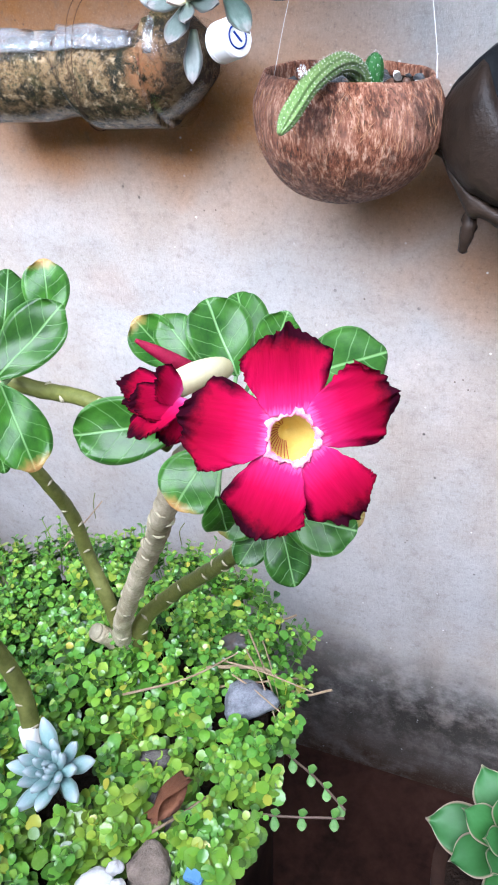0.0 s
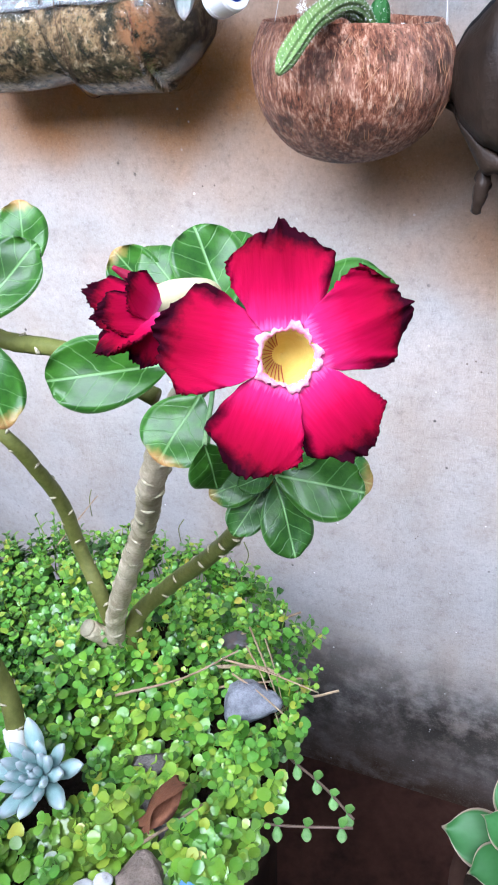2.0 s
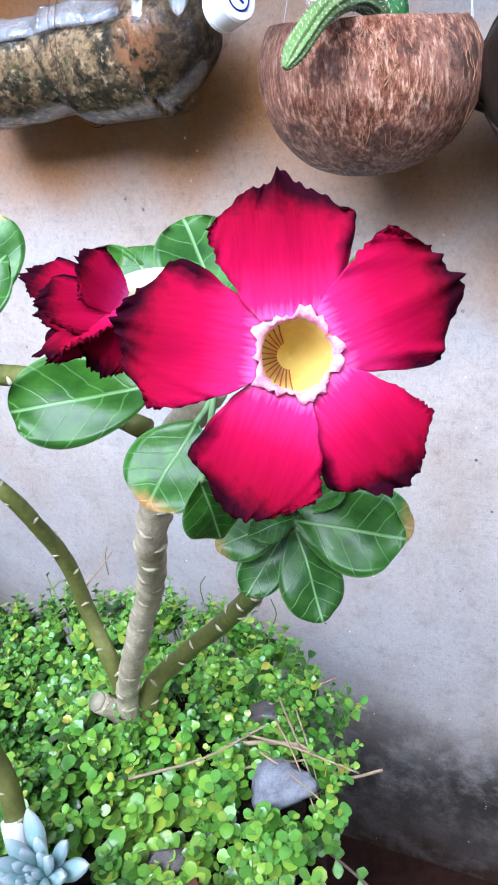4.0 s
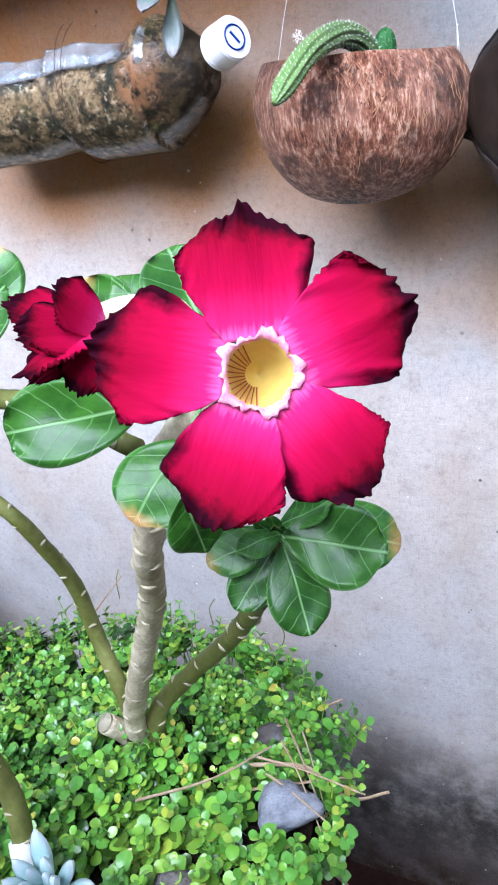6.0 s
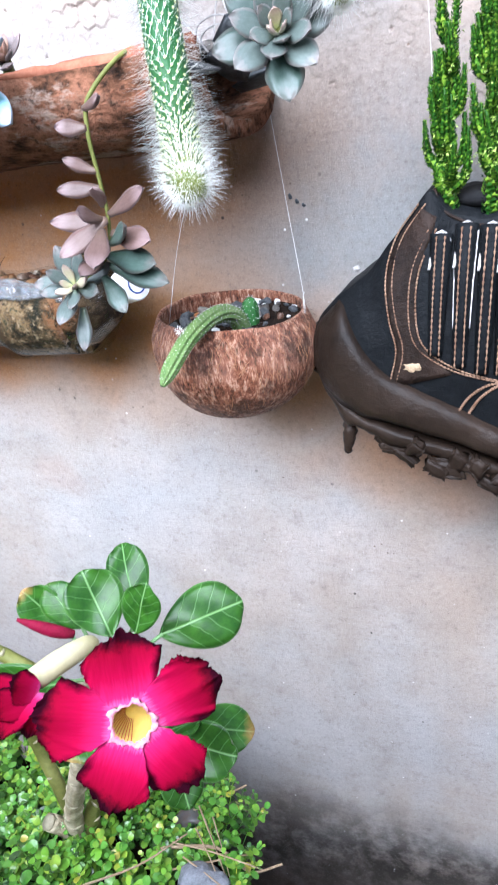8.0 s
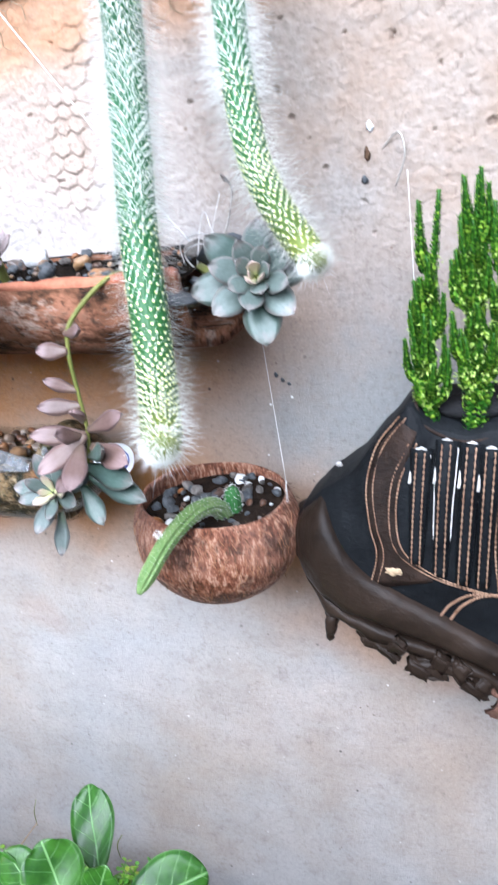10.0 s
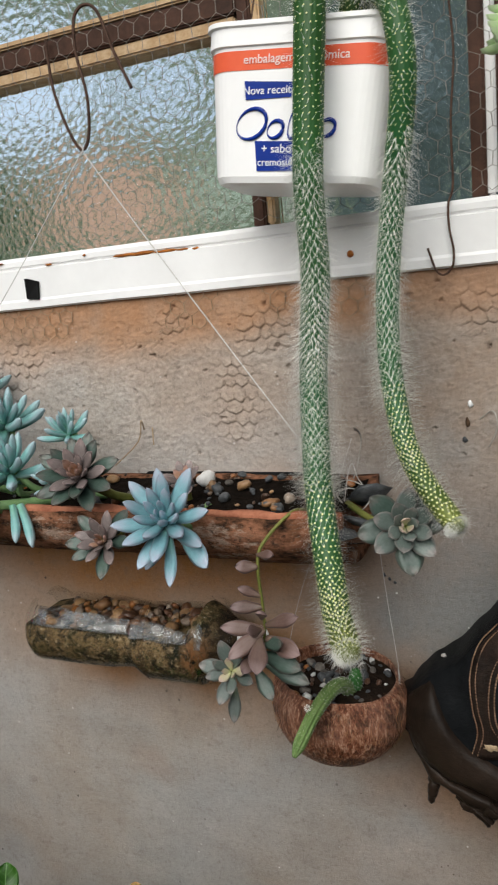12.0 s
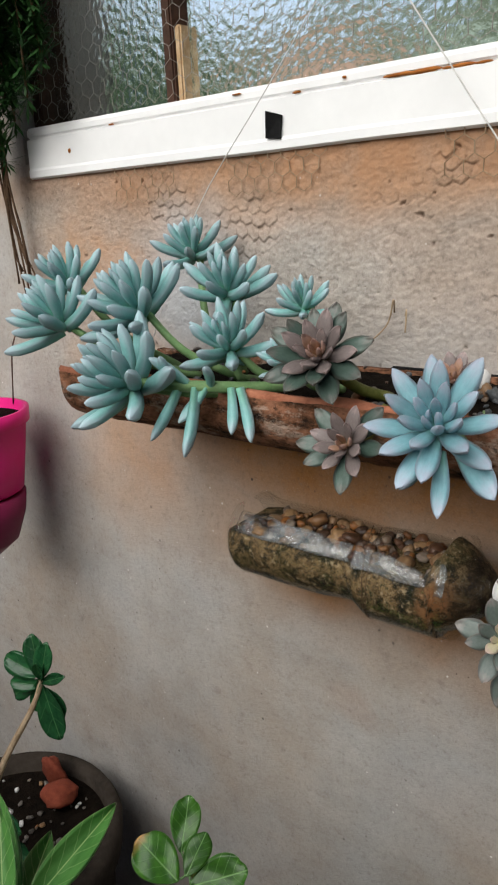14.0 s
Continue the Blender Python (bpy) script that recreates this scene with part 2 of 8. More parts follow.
def m_edged(name, base, mid, edge):
    """A fleshy green leaf with a thin pale edge."""
    m, n, l, b = shader(name, 0.42, 0, 0.22)
    v, x, y, z = coords(n, l)
    a = n.new("ShaderNodeAttribute")
    a.attribute_name = "rim"
    info = n.new("ShaderNodeObjectInfo")
    col = ramp(n, l, calc(n, l, "ADD", x, calc(n, l, "MULTIPLY", calc(n, l, "SUBTRACT", noise_tex(n, l, v, 5, 5), 0.5), 0.7)), (0.2, base), (0.8, mid))
    hsv = n.new("ShaderNodeHueSaturation")
    l.new(calc(n, l, "ADD", calc(n, l, "MULTIPLY", info.outputs["Random"], 0.5), 0.75), hsv.inputs["Value"])
    l.new(col, hsv.inputs["Color"])
    thin = calc(n, l, "MAXIMUM", ramp(n, l, a.outputs["Fac"], (0.88, 0.0), (0.97, 0.9)), ramp(n, l, x, (0.94, 0.0), (0.99, 0.9)))
    l.new(mix(n, l, thin, hsv.outputs[0], edge), b.inputs["Base Color"])
    bump(n, l, b, noise_tex(n, l, v, 12, 4), 0.15, 0.0008)
    return m


def m_petal():
    m, n, l, b = shader("petal_red", 0.75, 0, 0.02)
    v, x, y, z = coords(n, l)
    streak = n.new("ShaderNodeMapping")
    streak.inputs["Scale"].default_value = (1.2, 16, 1)
    l.new(v, streak.inputs[0])
    st = noise_tex(n, l, streak.outputs[0], 2.0, 4)
    big = noise_tex(n, l, v, 3.0, 4)
    along = calc(n, l, "ADD", x, calc(n, l, "MULTIPLY", calc(n, l, "SUBTRACT", st, 0.5), 0.28))
    col = ramp(n, l, along, (0.02, (0.62, 0.10, 0.30)), (0.13, (0.50, 0.014, 0.115)), (0.42, (0.35, 0.0015, 0.040)), (0.62, (0.27, 0.001, 0.026)), (0.85, (0.20, 0.001, 0.014)))
    edge = n.new("ShaderNodeAttribute")
    edge.attribute_name = "rim"
    rim = calc(n, l, "ADD", edge.outputs["Fac"], calc(n, l, "MULTIPLY", calc(n, l, "SUBTRACT", big, 0.5), 0.55))
    rim = calc(n, l, "ADD", rim, calc(n, l, "MULTIPLY", calc(n, l, "SUBTRACT", noise_tex(n, l, v, 11, 4), 0.5), 0.22))
    dark = calc(n, l, "MULTIPLY", ramp(n, l, rim, (0.70, 0.0), (0.82, 0.6), (0.94, 1.0)), ramp(n, l, x, (0.25, 0.0), (0.5, 1.0)))
    col = mix(n, l, dark, col, (0.020, 0.0015, 0.006))
    l.new(col, b.inputs["Base Color"])
    bump(n, l, b, st, 0.25, 0.0008)
    return m


def m_glass(name, rough, scale, strength):
    m, n, l, b = shader(name, rough, 0, 0.5)
    b.inputs["Transmission Weight"].default_value = 1.0
    b.inputs["IOR"].default_value = 1.13
    b.inputs["Base Color"].default_value = (0.86, 0.9, 0.9, 1)
    v = coords(n, l)[0]
    t = n.new("ShaderNodeTexVoronoi")
    t.inputs["Scale"].default_value = scale
    l.new(v, t.inputs["Vector"])
    h = calc(n, l, "ADD", t.outputs["Distance"], calc(n, l, "MULTIPLY", noise_tex(n, l, v, scale * 2, 3), 0.6))
    bump(n, l, b, h, strength, 0.004)
    return m


def m_clear(name, ior=1.22, rough=0.16, glare=0.0, most=0.3):
    """Thin clear plastic: see-through, with a wrinkled gloss and, if asked for, painted pale glare."""
    m, n, l, b = shader(name)
    v = n.new("ShaderNodeNewGeometry").outputs["Position"]
    clear, gloss, fres, both = n.new("ShaderNodeBsdfTransparent"), n.new("ShaderNodeBsdfGlossy"), n.new("ShaderNodeFresnel"), n.new("ShaderNodeMixShader")
    clear.inputs["Color"].default_value = (0.97, 0.975, 0.965, 1)
    gloss.inputs["Roughness"].default_value = rough
    fres.inputs["IOR"].default_value = ior
    x = n.new("ShaderNodeBump")
    x.inputs["Strength"].default_value, x.inputs["Distance"].default_value = 0.5, 0.003
    l.new(noise_tex(n, l, v, 60, 4), x.inputs["Height"])
    l.new(x.outputs[0], gloss.inputs["Normal"])
    l.new(ramp(n, l, fres.outputs[0], (0.0, 0.0), (0.10, 0.10), (1.0, most)), both.inputs[0])
    l.new(clear.outputs[0], both.inputs[1])
    l.new(gloss.outputs[0], both.inputs[2])
    out = both.outputs[0]
    # reflected glare painted on as patches of a pale diffuse colour
    if glare:
        dull, last = n.new("ShaderNodeBsdfDiffuse"), n.new("ShaderNodeMixShader")
        dull.inputs["Color"].default_value = (0.72, 0.77, 0.82, 1)
        l.new(ramp(n, l, noise_tex(n, l, v, 36, 4, 0.6), (0.36, 0.0), (0.64, glare)), last.inputs[0])
        l.new(out, last.inputs[1])
        l.new(dull.outputs[0], last.inputs[2])
        out = last.outputs[0]
    l.new(out, n["Material Output"].inputs["Surface"])
    return m


WALL, ROUGHWALL = m_wall(), m_wall("rough_plaster", 0.8)
CEMENT = varied("floor_cement", (0.012, 0.007, 0.005), (0.060, 0.028, 0.020), 9, 0.95, bump_h=0.5, bump_scale=60, world_space=True, spec=0.05)
WHITE = varied("white_paint", (0.79, 0.79, 0.79), (0.87, 0.87, 0.87), 9, 0.4, bump_h=0.15, bump_scale=40, vary=0.0, world_space=True)
CREAM = varied("cream_wood", (0.42, 0.25, 0.11), (0.76, 0.58, 0.38), 60, 0.8, bump_h=0.7, world_space=True)
BROWN = varied("rusty_brown", (0.030, 0.016, 0.011), (0.105, 0.050, 0.032), 24, 0.7, bump_h=0.5, world_space=True)
RUST = varied("rust", (0.22, 0.06, 0.012), (0.50, 0.19, 0.04), 90, 0.9, world_space=True)
BLACK = varied("black_tape", (0.008, 0.008, 0.009), (0.022, 0.022, 0.022), 40, 0.7, spec=0.05)
WIRE = varied("rusty_wire", (0.045, 0.025, 0.018), (0.12, 0.07, 0.05), 90, 0.6, 0.6, bump_h=0.3)
ZINC = varied("zinc_wire", (0.26, 0.23, 0.20), (0.48, 0.45, 0.41), 90, 0.5, 0.4, bump_h=0.2)
STRING = varied("white_string", (0.45, 0.44, 0.42), (0.62, 0.61, 0.59), 200, 0.7, bump_h=0.2)


def m_clay():
    """Old roof tile: dark lichen and soot over red clay, with pale flakes."""
    m, n, l, b = shader("weathered_clay", 0.95, 0, 0.1)
    v = n.new("ShaderNodeNewGeometry").outputs["Position"]
    long = n.new("ShaderNodeMapping")
    long.inputs["Scale"].default_value = (0.45, 1, 1)
    l.new(v, long.inputs[0])
    f = noise_tex(n, l, long.outputs[0], 60, 6, 0.7)
    c = ramp(n, l, f, (0.36, (0.020, 0.013, 0.009)), (0.46, (0.13, 0.060, 0.032)), (0.56, (0.26, 0.12, 0.07)), (0.66, (0.17, 0.10, 0.065)))
    c = mix(n, l, ramp(n, l, noise_tex(n, l, long.outputs[0], 38, 6, 0.75), (0.555, 0.0), (0.635, 0.75)), c, (0.38, 0.29, 0.23))
    c = mix(n, l, ramp(n, l, noise_tex(n, l, v, 130, 5, 0.7), (0.36, 0.7), (0.46, 0.0)), c, (0.018, 0.012, 0.009))
    l.new(c, b.inputs["Base Color"])
    bump(n, l, b, calc(n, l, "ADD", f, calc(n, l, "MULTIPLY", noise_tex(n, l, v, 240, 5), 0.5)), 1.0, 0.005)
    return m


CLAY = m_clay()
CLAYRIM = varied("bright_clay", (0.20, 0.065, 0.035), (0.46, 0.19, 0.11), 45, 0.85, bump_h=0.6, bump_scale=150, world_space=True)
# a near-black copy of the dark soil below
BLACKSOIL = varied("near_black_soil", (0.003, 0.0025, 0.002), (0.020, 0.014, 0.010), 90, 0.9, bump_h=1.0, bump_scale=320, world_space=True, dist=0.004, spec=0.05)
SOIL = varied("dark_soil", (0.008, 0.006, 0.005), (0.042, 0.028, 0.020), 90, 1.0, bump_h=1.0, bump_scale=320, world_space=True, dist=0.004, spec=0.05)


def m_pebble():
    m, n, l, b = shader("river_pebble", 0.32, 0, 0.5)
    v = coords(n, l)[0]
    info = n.new("ShaderNodeObjectInfo")
    c = ramp(n, l, info.outputs["Random"], (0.0, (0.03, 0.018, 0.013)), (0.18, (0.11, 0.05, 0.028)), (0.34, (0.36, 0.14, 0.035)), (0.5, (0.20, 0.115, 0.055)), (0.66, (0.38, 0.23, 0.11)), (0.8, (0.10, 0.098, 0.095)), (0.9, (0.06, 0.034, 0.022)), (1.0, (0.44, 0.37, 0.30)))
    c = mix(n, l, ramp(n, l, noise_tex(n, l, v, 3.5, 5, 0.7), (0.4, 0.0), (0.7, 0.6)), c, (0.13, 0.07, 0.04))
    l.new(c, b.inputs["Base Color"])
    bump(n, l, b, noise_tex(n, l, v, 9, 4), 0.3, 0.002)
    return m


PEBBLE = m_pebble()
GREYSTONE = varied("grey_stone", (0.07, 0.062, 0.055), (0.24, 0.215, 0.19), 3.0, 0.8, bump_h=0.8, bump_scale=12, vary=0.35)
BLUESTONE = varied("blue_grey_stone", (0.12, 0.125, 0.14), (0.40, 0.41, 0.45), 3.5, 0.75, bump_h=0.8, bump_scale=10)
BROWNSTONE = varied("brown_grey_stone", (0.13, 0.10, 0.075), (0.36, 0.29, 0.23), 3.0, 0.8, bump_h=0.8, bump_scale=12)
PALEBLUE = varied("faded_blue_plastic", (0.10, 0.26, 0.55), (0.22, 0.42, 0.70), 30, 0.5, bump_h=0.2)
WHITESTONE = varied("white_stone", (0.62, 0.61, 0.59), (0.8, 0.79, 0.77), 3.0, 0.6, bump_h=0.4, bump_scale=12)
SLATE = varied("slate", (0.035, 0.04, 0.045), (0.13, 0.135, 0.14), 4.0, 0.55, bump_h=0.6, bump_scale=14)
BRICK = varied("red_brick", (0.17, 0.035, 0.02), (0.30, 0.075, 0.04), 5, 0.9, bump_h=0.7, bump_scale=25)
CAPWHITE = varied("white_plastic", (0.88, 0.88, 0.88), (0.93, 0.93, 0.93), 12, 0.32, bump_h=0.03, vary=0.0)
BLUEINK = varied("blue_ink", (0.002, 0.020, 0.20), (0.004, 0.035, 0.30), 20, 0.35, bump_h=0.0, vary=0.0)
ORANGE = varied("orange_band", (0.72, 0.10, 0.045), (0.78, 0.14, 0.06), 20, 0.35, bump_h=0.0, vary=0.0)
PALEINK = varied("pale_ink", (0.82, 0.7, 0.66), (0.88, 0.8, 0.76), 20, 0.4, bump_h=0.0, vary=0.0)
GREYINK = varied("grey_ink", (0.35, 0.38, 0.48), (0.45, 0.48, 0.56), 20, 0.4, bump_h=0.0, vary=0.0)
LEATHER = varied("black_leather", (0.003, 0.0034, 0.004), (0.012, 0.0135, 0.015), 26, 0.5, bump_h=0.6, bump_scale=200, world_space=True, spec=0.09)
LEATHERBROWN = varied("worn_leather", (0.004, 0.003, 0.0025), (0.034, 0.021, 0.015), 38, 0.55, bump_h=0.8, bump_scale=220, world_space=True, spec=0.15)
RUBBER = varied("brown_rubber", (0.008, 0.0055, 0.004), (0.036, 0.024, 0.017), 14, 0.42, bump_h=0.8, bump_scale=70, world_space=True, spec=0.14)
CORK = varied("rotten_sole", (0.03, 0.016, 0.012), (0.30, 0.16, 0.11), 60, 0.95, bump_h=1.0, bump_scale=180, world_space=True, dist=0.005)
THREAD = varied("tan_thread", (0.10, 0.045, 0.022), (0.36, 0.23, 0.15), 60, 0.8, bump_h=0.3)
WORN = varied("worn_white_edge", (0.30, 0.28, 0.26), (0.72, 0.69, 0.66), 90, 0.7, bump_h=0.4)
STUFFING = varied("torn_lining", (0.40, 0.27, 0.15), (0.62, 0.47, 0.3), 60, 0.95, bump_h=0.8)
BARK = varied("grey_green_stem", (0.22, 0.18, 0.10), (0.60, 0.53, 0.38), 70, 0.75, bump_h=1.0, bump_scale=150, world_space=True)
BARKGREEN = varied("olive_stem", (0.070, 0.082, 0.014), (0.20, 0.205, 0.055), 34, 0.5, bump_h=0.4, bump_scale=120, world_space=True)
SCAR = varied("leaf_scar", (0.30, 0.27, 0.17), (0.48, 0.43, 0.30), 80, 0.8)
ADLEAF = m_leaf("desert_rose_leaf", (0.011, 0.050, 0.005), (0.046, 0.140, 0.012), (0.16, 0.30, 0.10), 11, 0.34, (0.50, 0.24, 0.09))
LONGLEAF = m_leaf("long_leaf", (0.035, 0.12, 0.02), (0.08, 0.21, 0.05), (0.32, 0.46, 0.18), 12, 0.35)
SHRUBLEAF = m_leaf("shrub_leaf", (0.006, 0.035, 0.014), (0.018, 0.085, 0.028), (0.05, 0.14, 0.05), 7, 0.2)
PETAL = m_petal()
DEEPRED = varied("furled_petal", (0.10, 0.002, 0.012), (0.30, 0.006, 0.045), 90, 0.6, bump_h=0.3, world_space=True)
CREAMPETAL = varied("cream_tube", (0.52, 0.46, 0.22), (0.72, 0.66, 0.42), 30, 0.5, bump_h=0.1, world_space=True)
THROAT = varied("yellow_throat", (0.55, 0.38, 0.06), (0.72, 0.55, 0.16), 40, 0.5, bump_h=0.15, world_space=True)
PINKFRILL = varied("pink_frill", (0.66, 0.10, 0.28), (0.86, 0.56, 0.58), 220, 0.6, bump_h=0.3, world_space=True)
NECTAR = varied("red_throat_line", (0.26, 0.03, 0.02), (0.42, 0.07, 0.03), 60, 0.6)
BLUELEAF = m_succulent("blue_leaf", (0.155, 0.375, 0.26), (0.17, 0.365, 0.355), (0.39, 0.47, 0.53), 0.48, 0.62, 1.0)
SILVER = m_succulent("silver_leaf", (0.24, 0.36, 0.26), (0.27, 0.40, 0.385), (0.46, 0.50, 0.53), 0.42, 0.66, 1.0)
POWDER = m_succulent("powder_blue_leaf", (0.14, 0.35, 0.27), (0.155, 0.32, 0.365), (0.35, 0.36, 0.45), 0.5, 0.60, 1.05)
PURPLE = m_succulent("purple_leaf", (0.20, 0.16, 0.10), (0.145, 0.118, 0.112), (0.33, 0.25, 0.24), 0.42, 0.8, 1.0)
CORAL = m_succulent("coral_heart_leaf", (0.36, 0.24, 0.12), (0.32, 0.19, 0.125), (0.38, 0.24, 0.21), 0.45)
GHOST = m_succulent("ghost_leaf", (0.15, 0.19, 0.11), (0.082, 0.105, 0.093), (0.24, 0.20, 0.19), 0.36, 0.8, 1.0)
PALEHEART = m_succulent("pale_heart_leaf", (0.42, 0.46, 0.20), (0.44, 0.40, 0.27), (0.46, 0.33, 0.30), 0.45)
GHOSTDARK = m_succulent("ghost_dark_leaf", (0.05, 0.085, 0.055), (0.042, 0.070, 0.056), (0.13, 0.11, 0.10), 0.32, 0.8, 1.0)
MAUVE = m_succulent("mauve_leaf", (0.12, 0.080, 0.056), (0.11, 0.066, 0.054), (0.22, 0.155, 0.15), 0.45)
AGAVE = m_edged("edged_green_leaf", (0.026, 0.105, 0.014), (0.050, 0.155, 0.042), (0.46, 0.34, 0.26))
SPROUT = m_succulent("runner_leaf", (0.07, 0.19, 0.03), (0.12, 0.27, 0.05), (0.20, 0.34, 0.10), 0.4)
BURRO = m_succulent("burro_leaf", (0.30, 0.46, 0.18), (0.42, 0.60, 0.28), (0.56, 0.68, 0.44), 0.5)
CACTUS = varied("cactus_green", (0.018, 0.075, 0.018), (0.045, 0.15, 0.035), 40, 0.5, bump_h=0.3, world_space=True)
CACTUSLIGHT = varied("pale_cactus", (0.12, 0.24, 0.09), (0.25, 0.38, 0.17), 70, 0.5, bump_h=0.3, world_space=True)
SPINE = varied("white_spine", (0.80, 0.80, 0.74), (0.93, 0.93, 0.90), 80, 0.6, bump_h=0.0)
PEANUT = varied("peanut_cactus_green", (0.075, 0.155, 0.035), (0.20, 0.28, 0.10), 120, 0.5, bump_h=0.3, world_space=True)
DOT = varied("yellow_areole", (0.66, 0.66, 0.24), (0.88, 0.88, 0.50), 80, 0.6, bump_h=0.0)
LIP = m_clear("clear_edge_glare", 1.50, 0.12, 0.16, 0.65)
SPINEYELLOW = varied("pale_spine", (0.58, 0.72, 0.54), (0.90, 0.94, 0.86), 80, 0.6, bump_h=0.0)


def m_moss():
    m, n, l, b = shader("clubmoss_green", 0.45, 0, 0.3)
    g = n.new("ShaderNodeNewGeometry")
    c = ramp(n, l, g.outputs["Random Per Island"], (0.0, (0.010, 0.050, 0.005)), (0.45, (0.035, 0.12, 0.008)), (0.8, (0.10, 0.24, 0.015)), (1.0, (0.26, 0.40, 0.035)))
    l.new(c, b.inputs["Base Color"])
    return m


MOSS = m_moss()
MOSSTIP = varied("clubmoss_bud", (0.26, 0.40, 0.06), (0.48, 0.60, 0.16), 60, 0.5)
TWIG = varied("dry_twig", (0.24, 0.16, 0.09), (0.48, 0.37, 0.25), 60, 0.85, bump_h=0.5, world_space=True)
DRYLEAF = varied("dry_leaf", (0.07, 0.026, 0.014), (0.24, 0.10, 0.05), 30, 0.7, bump_h=0.5, world_space=True)
PINKPOT = varied("pink_plastic", (0.78, 0.012, 0.20), (0.85, 0.025, 0.27), 10, 0.35, bump_h=0.03, world_space=True)
PLUMPOT = varied("plum_plastic", (0.16, 0.01, 0.05), (0.24, 0.02, 0.08), 10, 0.4, bump_h=0.05, world_space=True)
POTGREY = varied("grey_cement_pot", (0.016, 0.013, 0.011), (0.062, 0.050, 0.040), 16, 0.95, bump_h=0.6, bump_scale=120, world_space=True, spec=0.1)
POTBROWN = varied("brown_pot", (0.016, 0.008, 0.006), (0.042, 0.022, 0.015), 14, 0.85, bump_h=0.5, world_space=True, spec=0.1)
DARKGREEN = varied("dark_needle", (0.006, 0.026, 0.006), (0.024, 0.075, 0.014), 40, 0.6, bump_h=0.0)
FIBRE = varied("coir_fibre", (0.26, 0.11, 0.05), (0.52, 0.30, 0.17), 60, 0.7, bump_h=0.2, world_space=True)
ROOT = varied("dry_root", (0.05, 0.028, 0.016), (0.14, 0.085, 0.05), 60, 0.9, bump_h=0.5, world_space=True)


def m_husk():
    m, n, l, b = shader("coconut_shell", 0.5, 0, 0.4)
    v, x, y, z = coords(n, l)
    st = n.new("ShaderNodeMapping")
    st.inputs["Scale"].default_value = (1, 1, 0.24)
    l.new(v, st.inputs[0])
    fib = noise_tex(n, l, st.outputs[0], 330, 7, 0.8)
    fib2 = noise_tex(n, l, v, 110, 6, 0.75)
    big = noise_tex(n, l, v, 26, 4)
    f = calc(n, l, "ADD", calc(n, l, "MULTIPLY", fib, 0.82), calc(n, l, "MULTIPLY", fib2, 0.18))
    col = ramp(n, l, f, (0.38, (0.010, 0.004, 0.002)), (0.445, (0.12, 0.036, 0.015)), (0.515, (0.28, 0.105, 0.052)), (0.59, (0.60, 0.39, 0.27)))
    col = mix(n, l, ramp(n, l, big, (0.5, 0.0), (0.66, 0.35)), col, (0.50, 0.27, 0.19))
    col = mix(n, l, ramp(n, l, noise_tex(n, l, v, 34, 5, 0.7), (0.37, 0.8), (0.49, 0.0)), col, (0.030, 0.010, 0.005))
    l.new(col, b.inputs["Base Color"])
    bump(n, l, b, f, 0.9, 0.003)
    return m


def m_bottle_fill():
    m, n, l, b = shader("bottle_soil", 0.8, 0, 0.3)
    v = n.new("ShaderNodeNewGeometry").outputs["Position"]
    a = noise_tex(n, l, v, 75, 8, 0.8)
    c = noise_tex(n, l, v, 190, 5, 0.7)
    big = noise_tex(n, l, v, 22, 4)
    col = ramp(n, l, a, (0.40, (0.006, 0.006, 0.003)), (0.46, (0.045, 0.032, 0.013)), (0.52, (0.14, 0.088, 0.040)), (0.56, (0.27, 0.18, 0.09)), (0.62, (0.05, 0.045, 0.018)))
    col = mix(n, l, ramp(n, l, big, (0.50, 0.0), (0.62, 0.9)), col, (0.014, 0.016, 0.007))
    col = mix(n, l, calc(n, l, "MULTIPLY", ramp(n, l, big, (0.36, 0.6), (0.46, 0.0)), ramp(n, l, c, (0.4, 0.2), (0.6, 1.0))), col, (0.075, 0.068, 0.020))
    col = mix(n, l, ramp(n, l, c, (0.56, 0.0), (0.66, 0.75)), col, (0.46, 0.35, 0.22))
    col = mix(n, l, calc(n, l, "MULTIPLY", blob(n, l, v, (-0.160, -0.10, 0.935), (0.022, 0.06, 0.030), 0.3), ramp(n, l, a, (0.42, 0.0), (0.56, 0.8))), col, (0.32, 0.13, 0.05))
    col = mix(n, l, calc(n, l, "MULTIPLY", blob(n, l, v, (-0.122, -0.07, 0.935), (0.046, 0.09, 0.06), 0.6), ramp(n, l, a, (0.44, 1.0), (0.60, 0.6))), col, (0.018, 0.011, 0.006))
    l.new(col, b.inputs["Base Color"])
    bump(n, l, b, c, 0.6, 0.002)
    return m


def m_cover(name, mature, *shades):
    """Small succulent ground cover leaves, each its own shade of green."""
    m, n, l, b = shader(name, 0.28, 0, 0.5)
    g = n.new("ShaderNodeNewGeometry")
    c = ramp(n, l, g.outputs["Random Per Island"], *shades)
    patch = noise_tex(n, l, g.outputs["Position"], 14, 3)
    c = mix(n, l, ramp(n, l, patch, (0.46, 0.0), (0.66, 0.45)), c, mature)
    c = mix(n, l, ramp(n, l, noise_tex(n, l, g.outputs["Position"], 260, 3), (0.5, 0.0), (0.75, 0.2)), c, (0.30, 0.42, 0.16))
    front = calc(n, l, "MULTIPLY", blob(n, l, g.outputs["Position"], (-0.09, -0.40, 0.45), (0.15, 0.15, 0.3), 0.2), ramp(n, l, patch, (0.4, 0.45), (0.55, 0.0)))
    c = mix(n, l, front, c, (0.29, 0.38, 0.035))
    l.new(c, b.inputs["Base Color"])
    return m


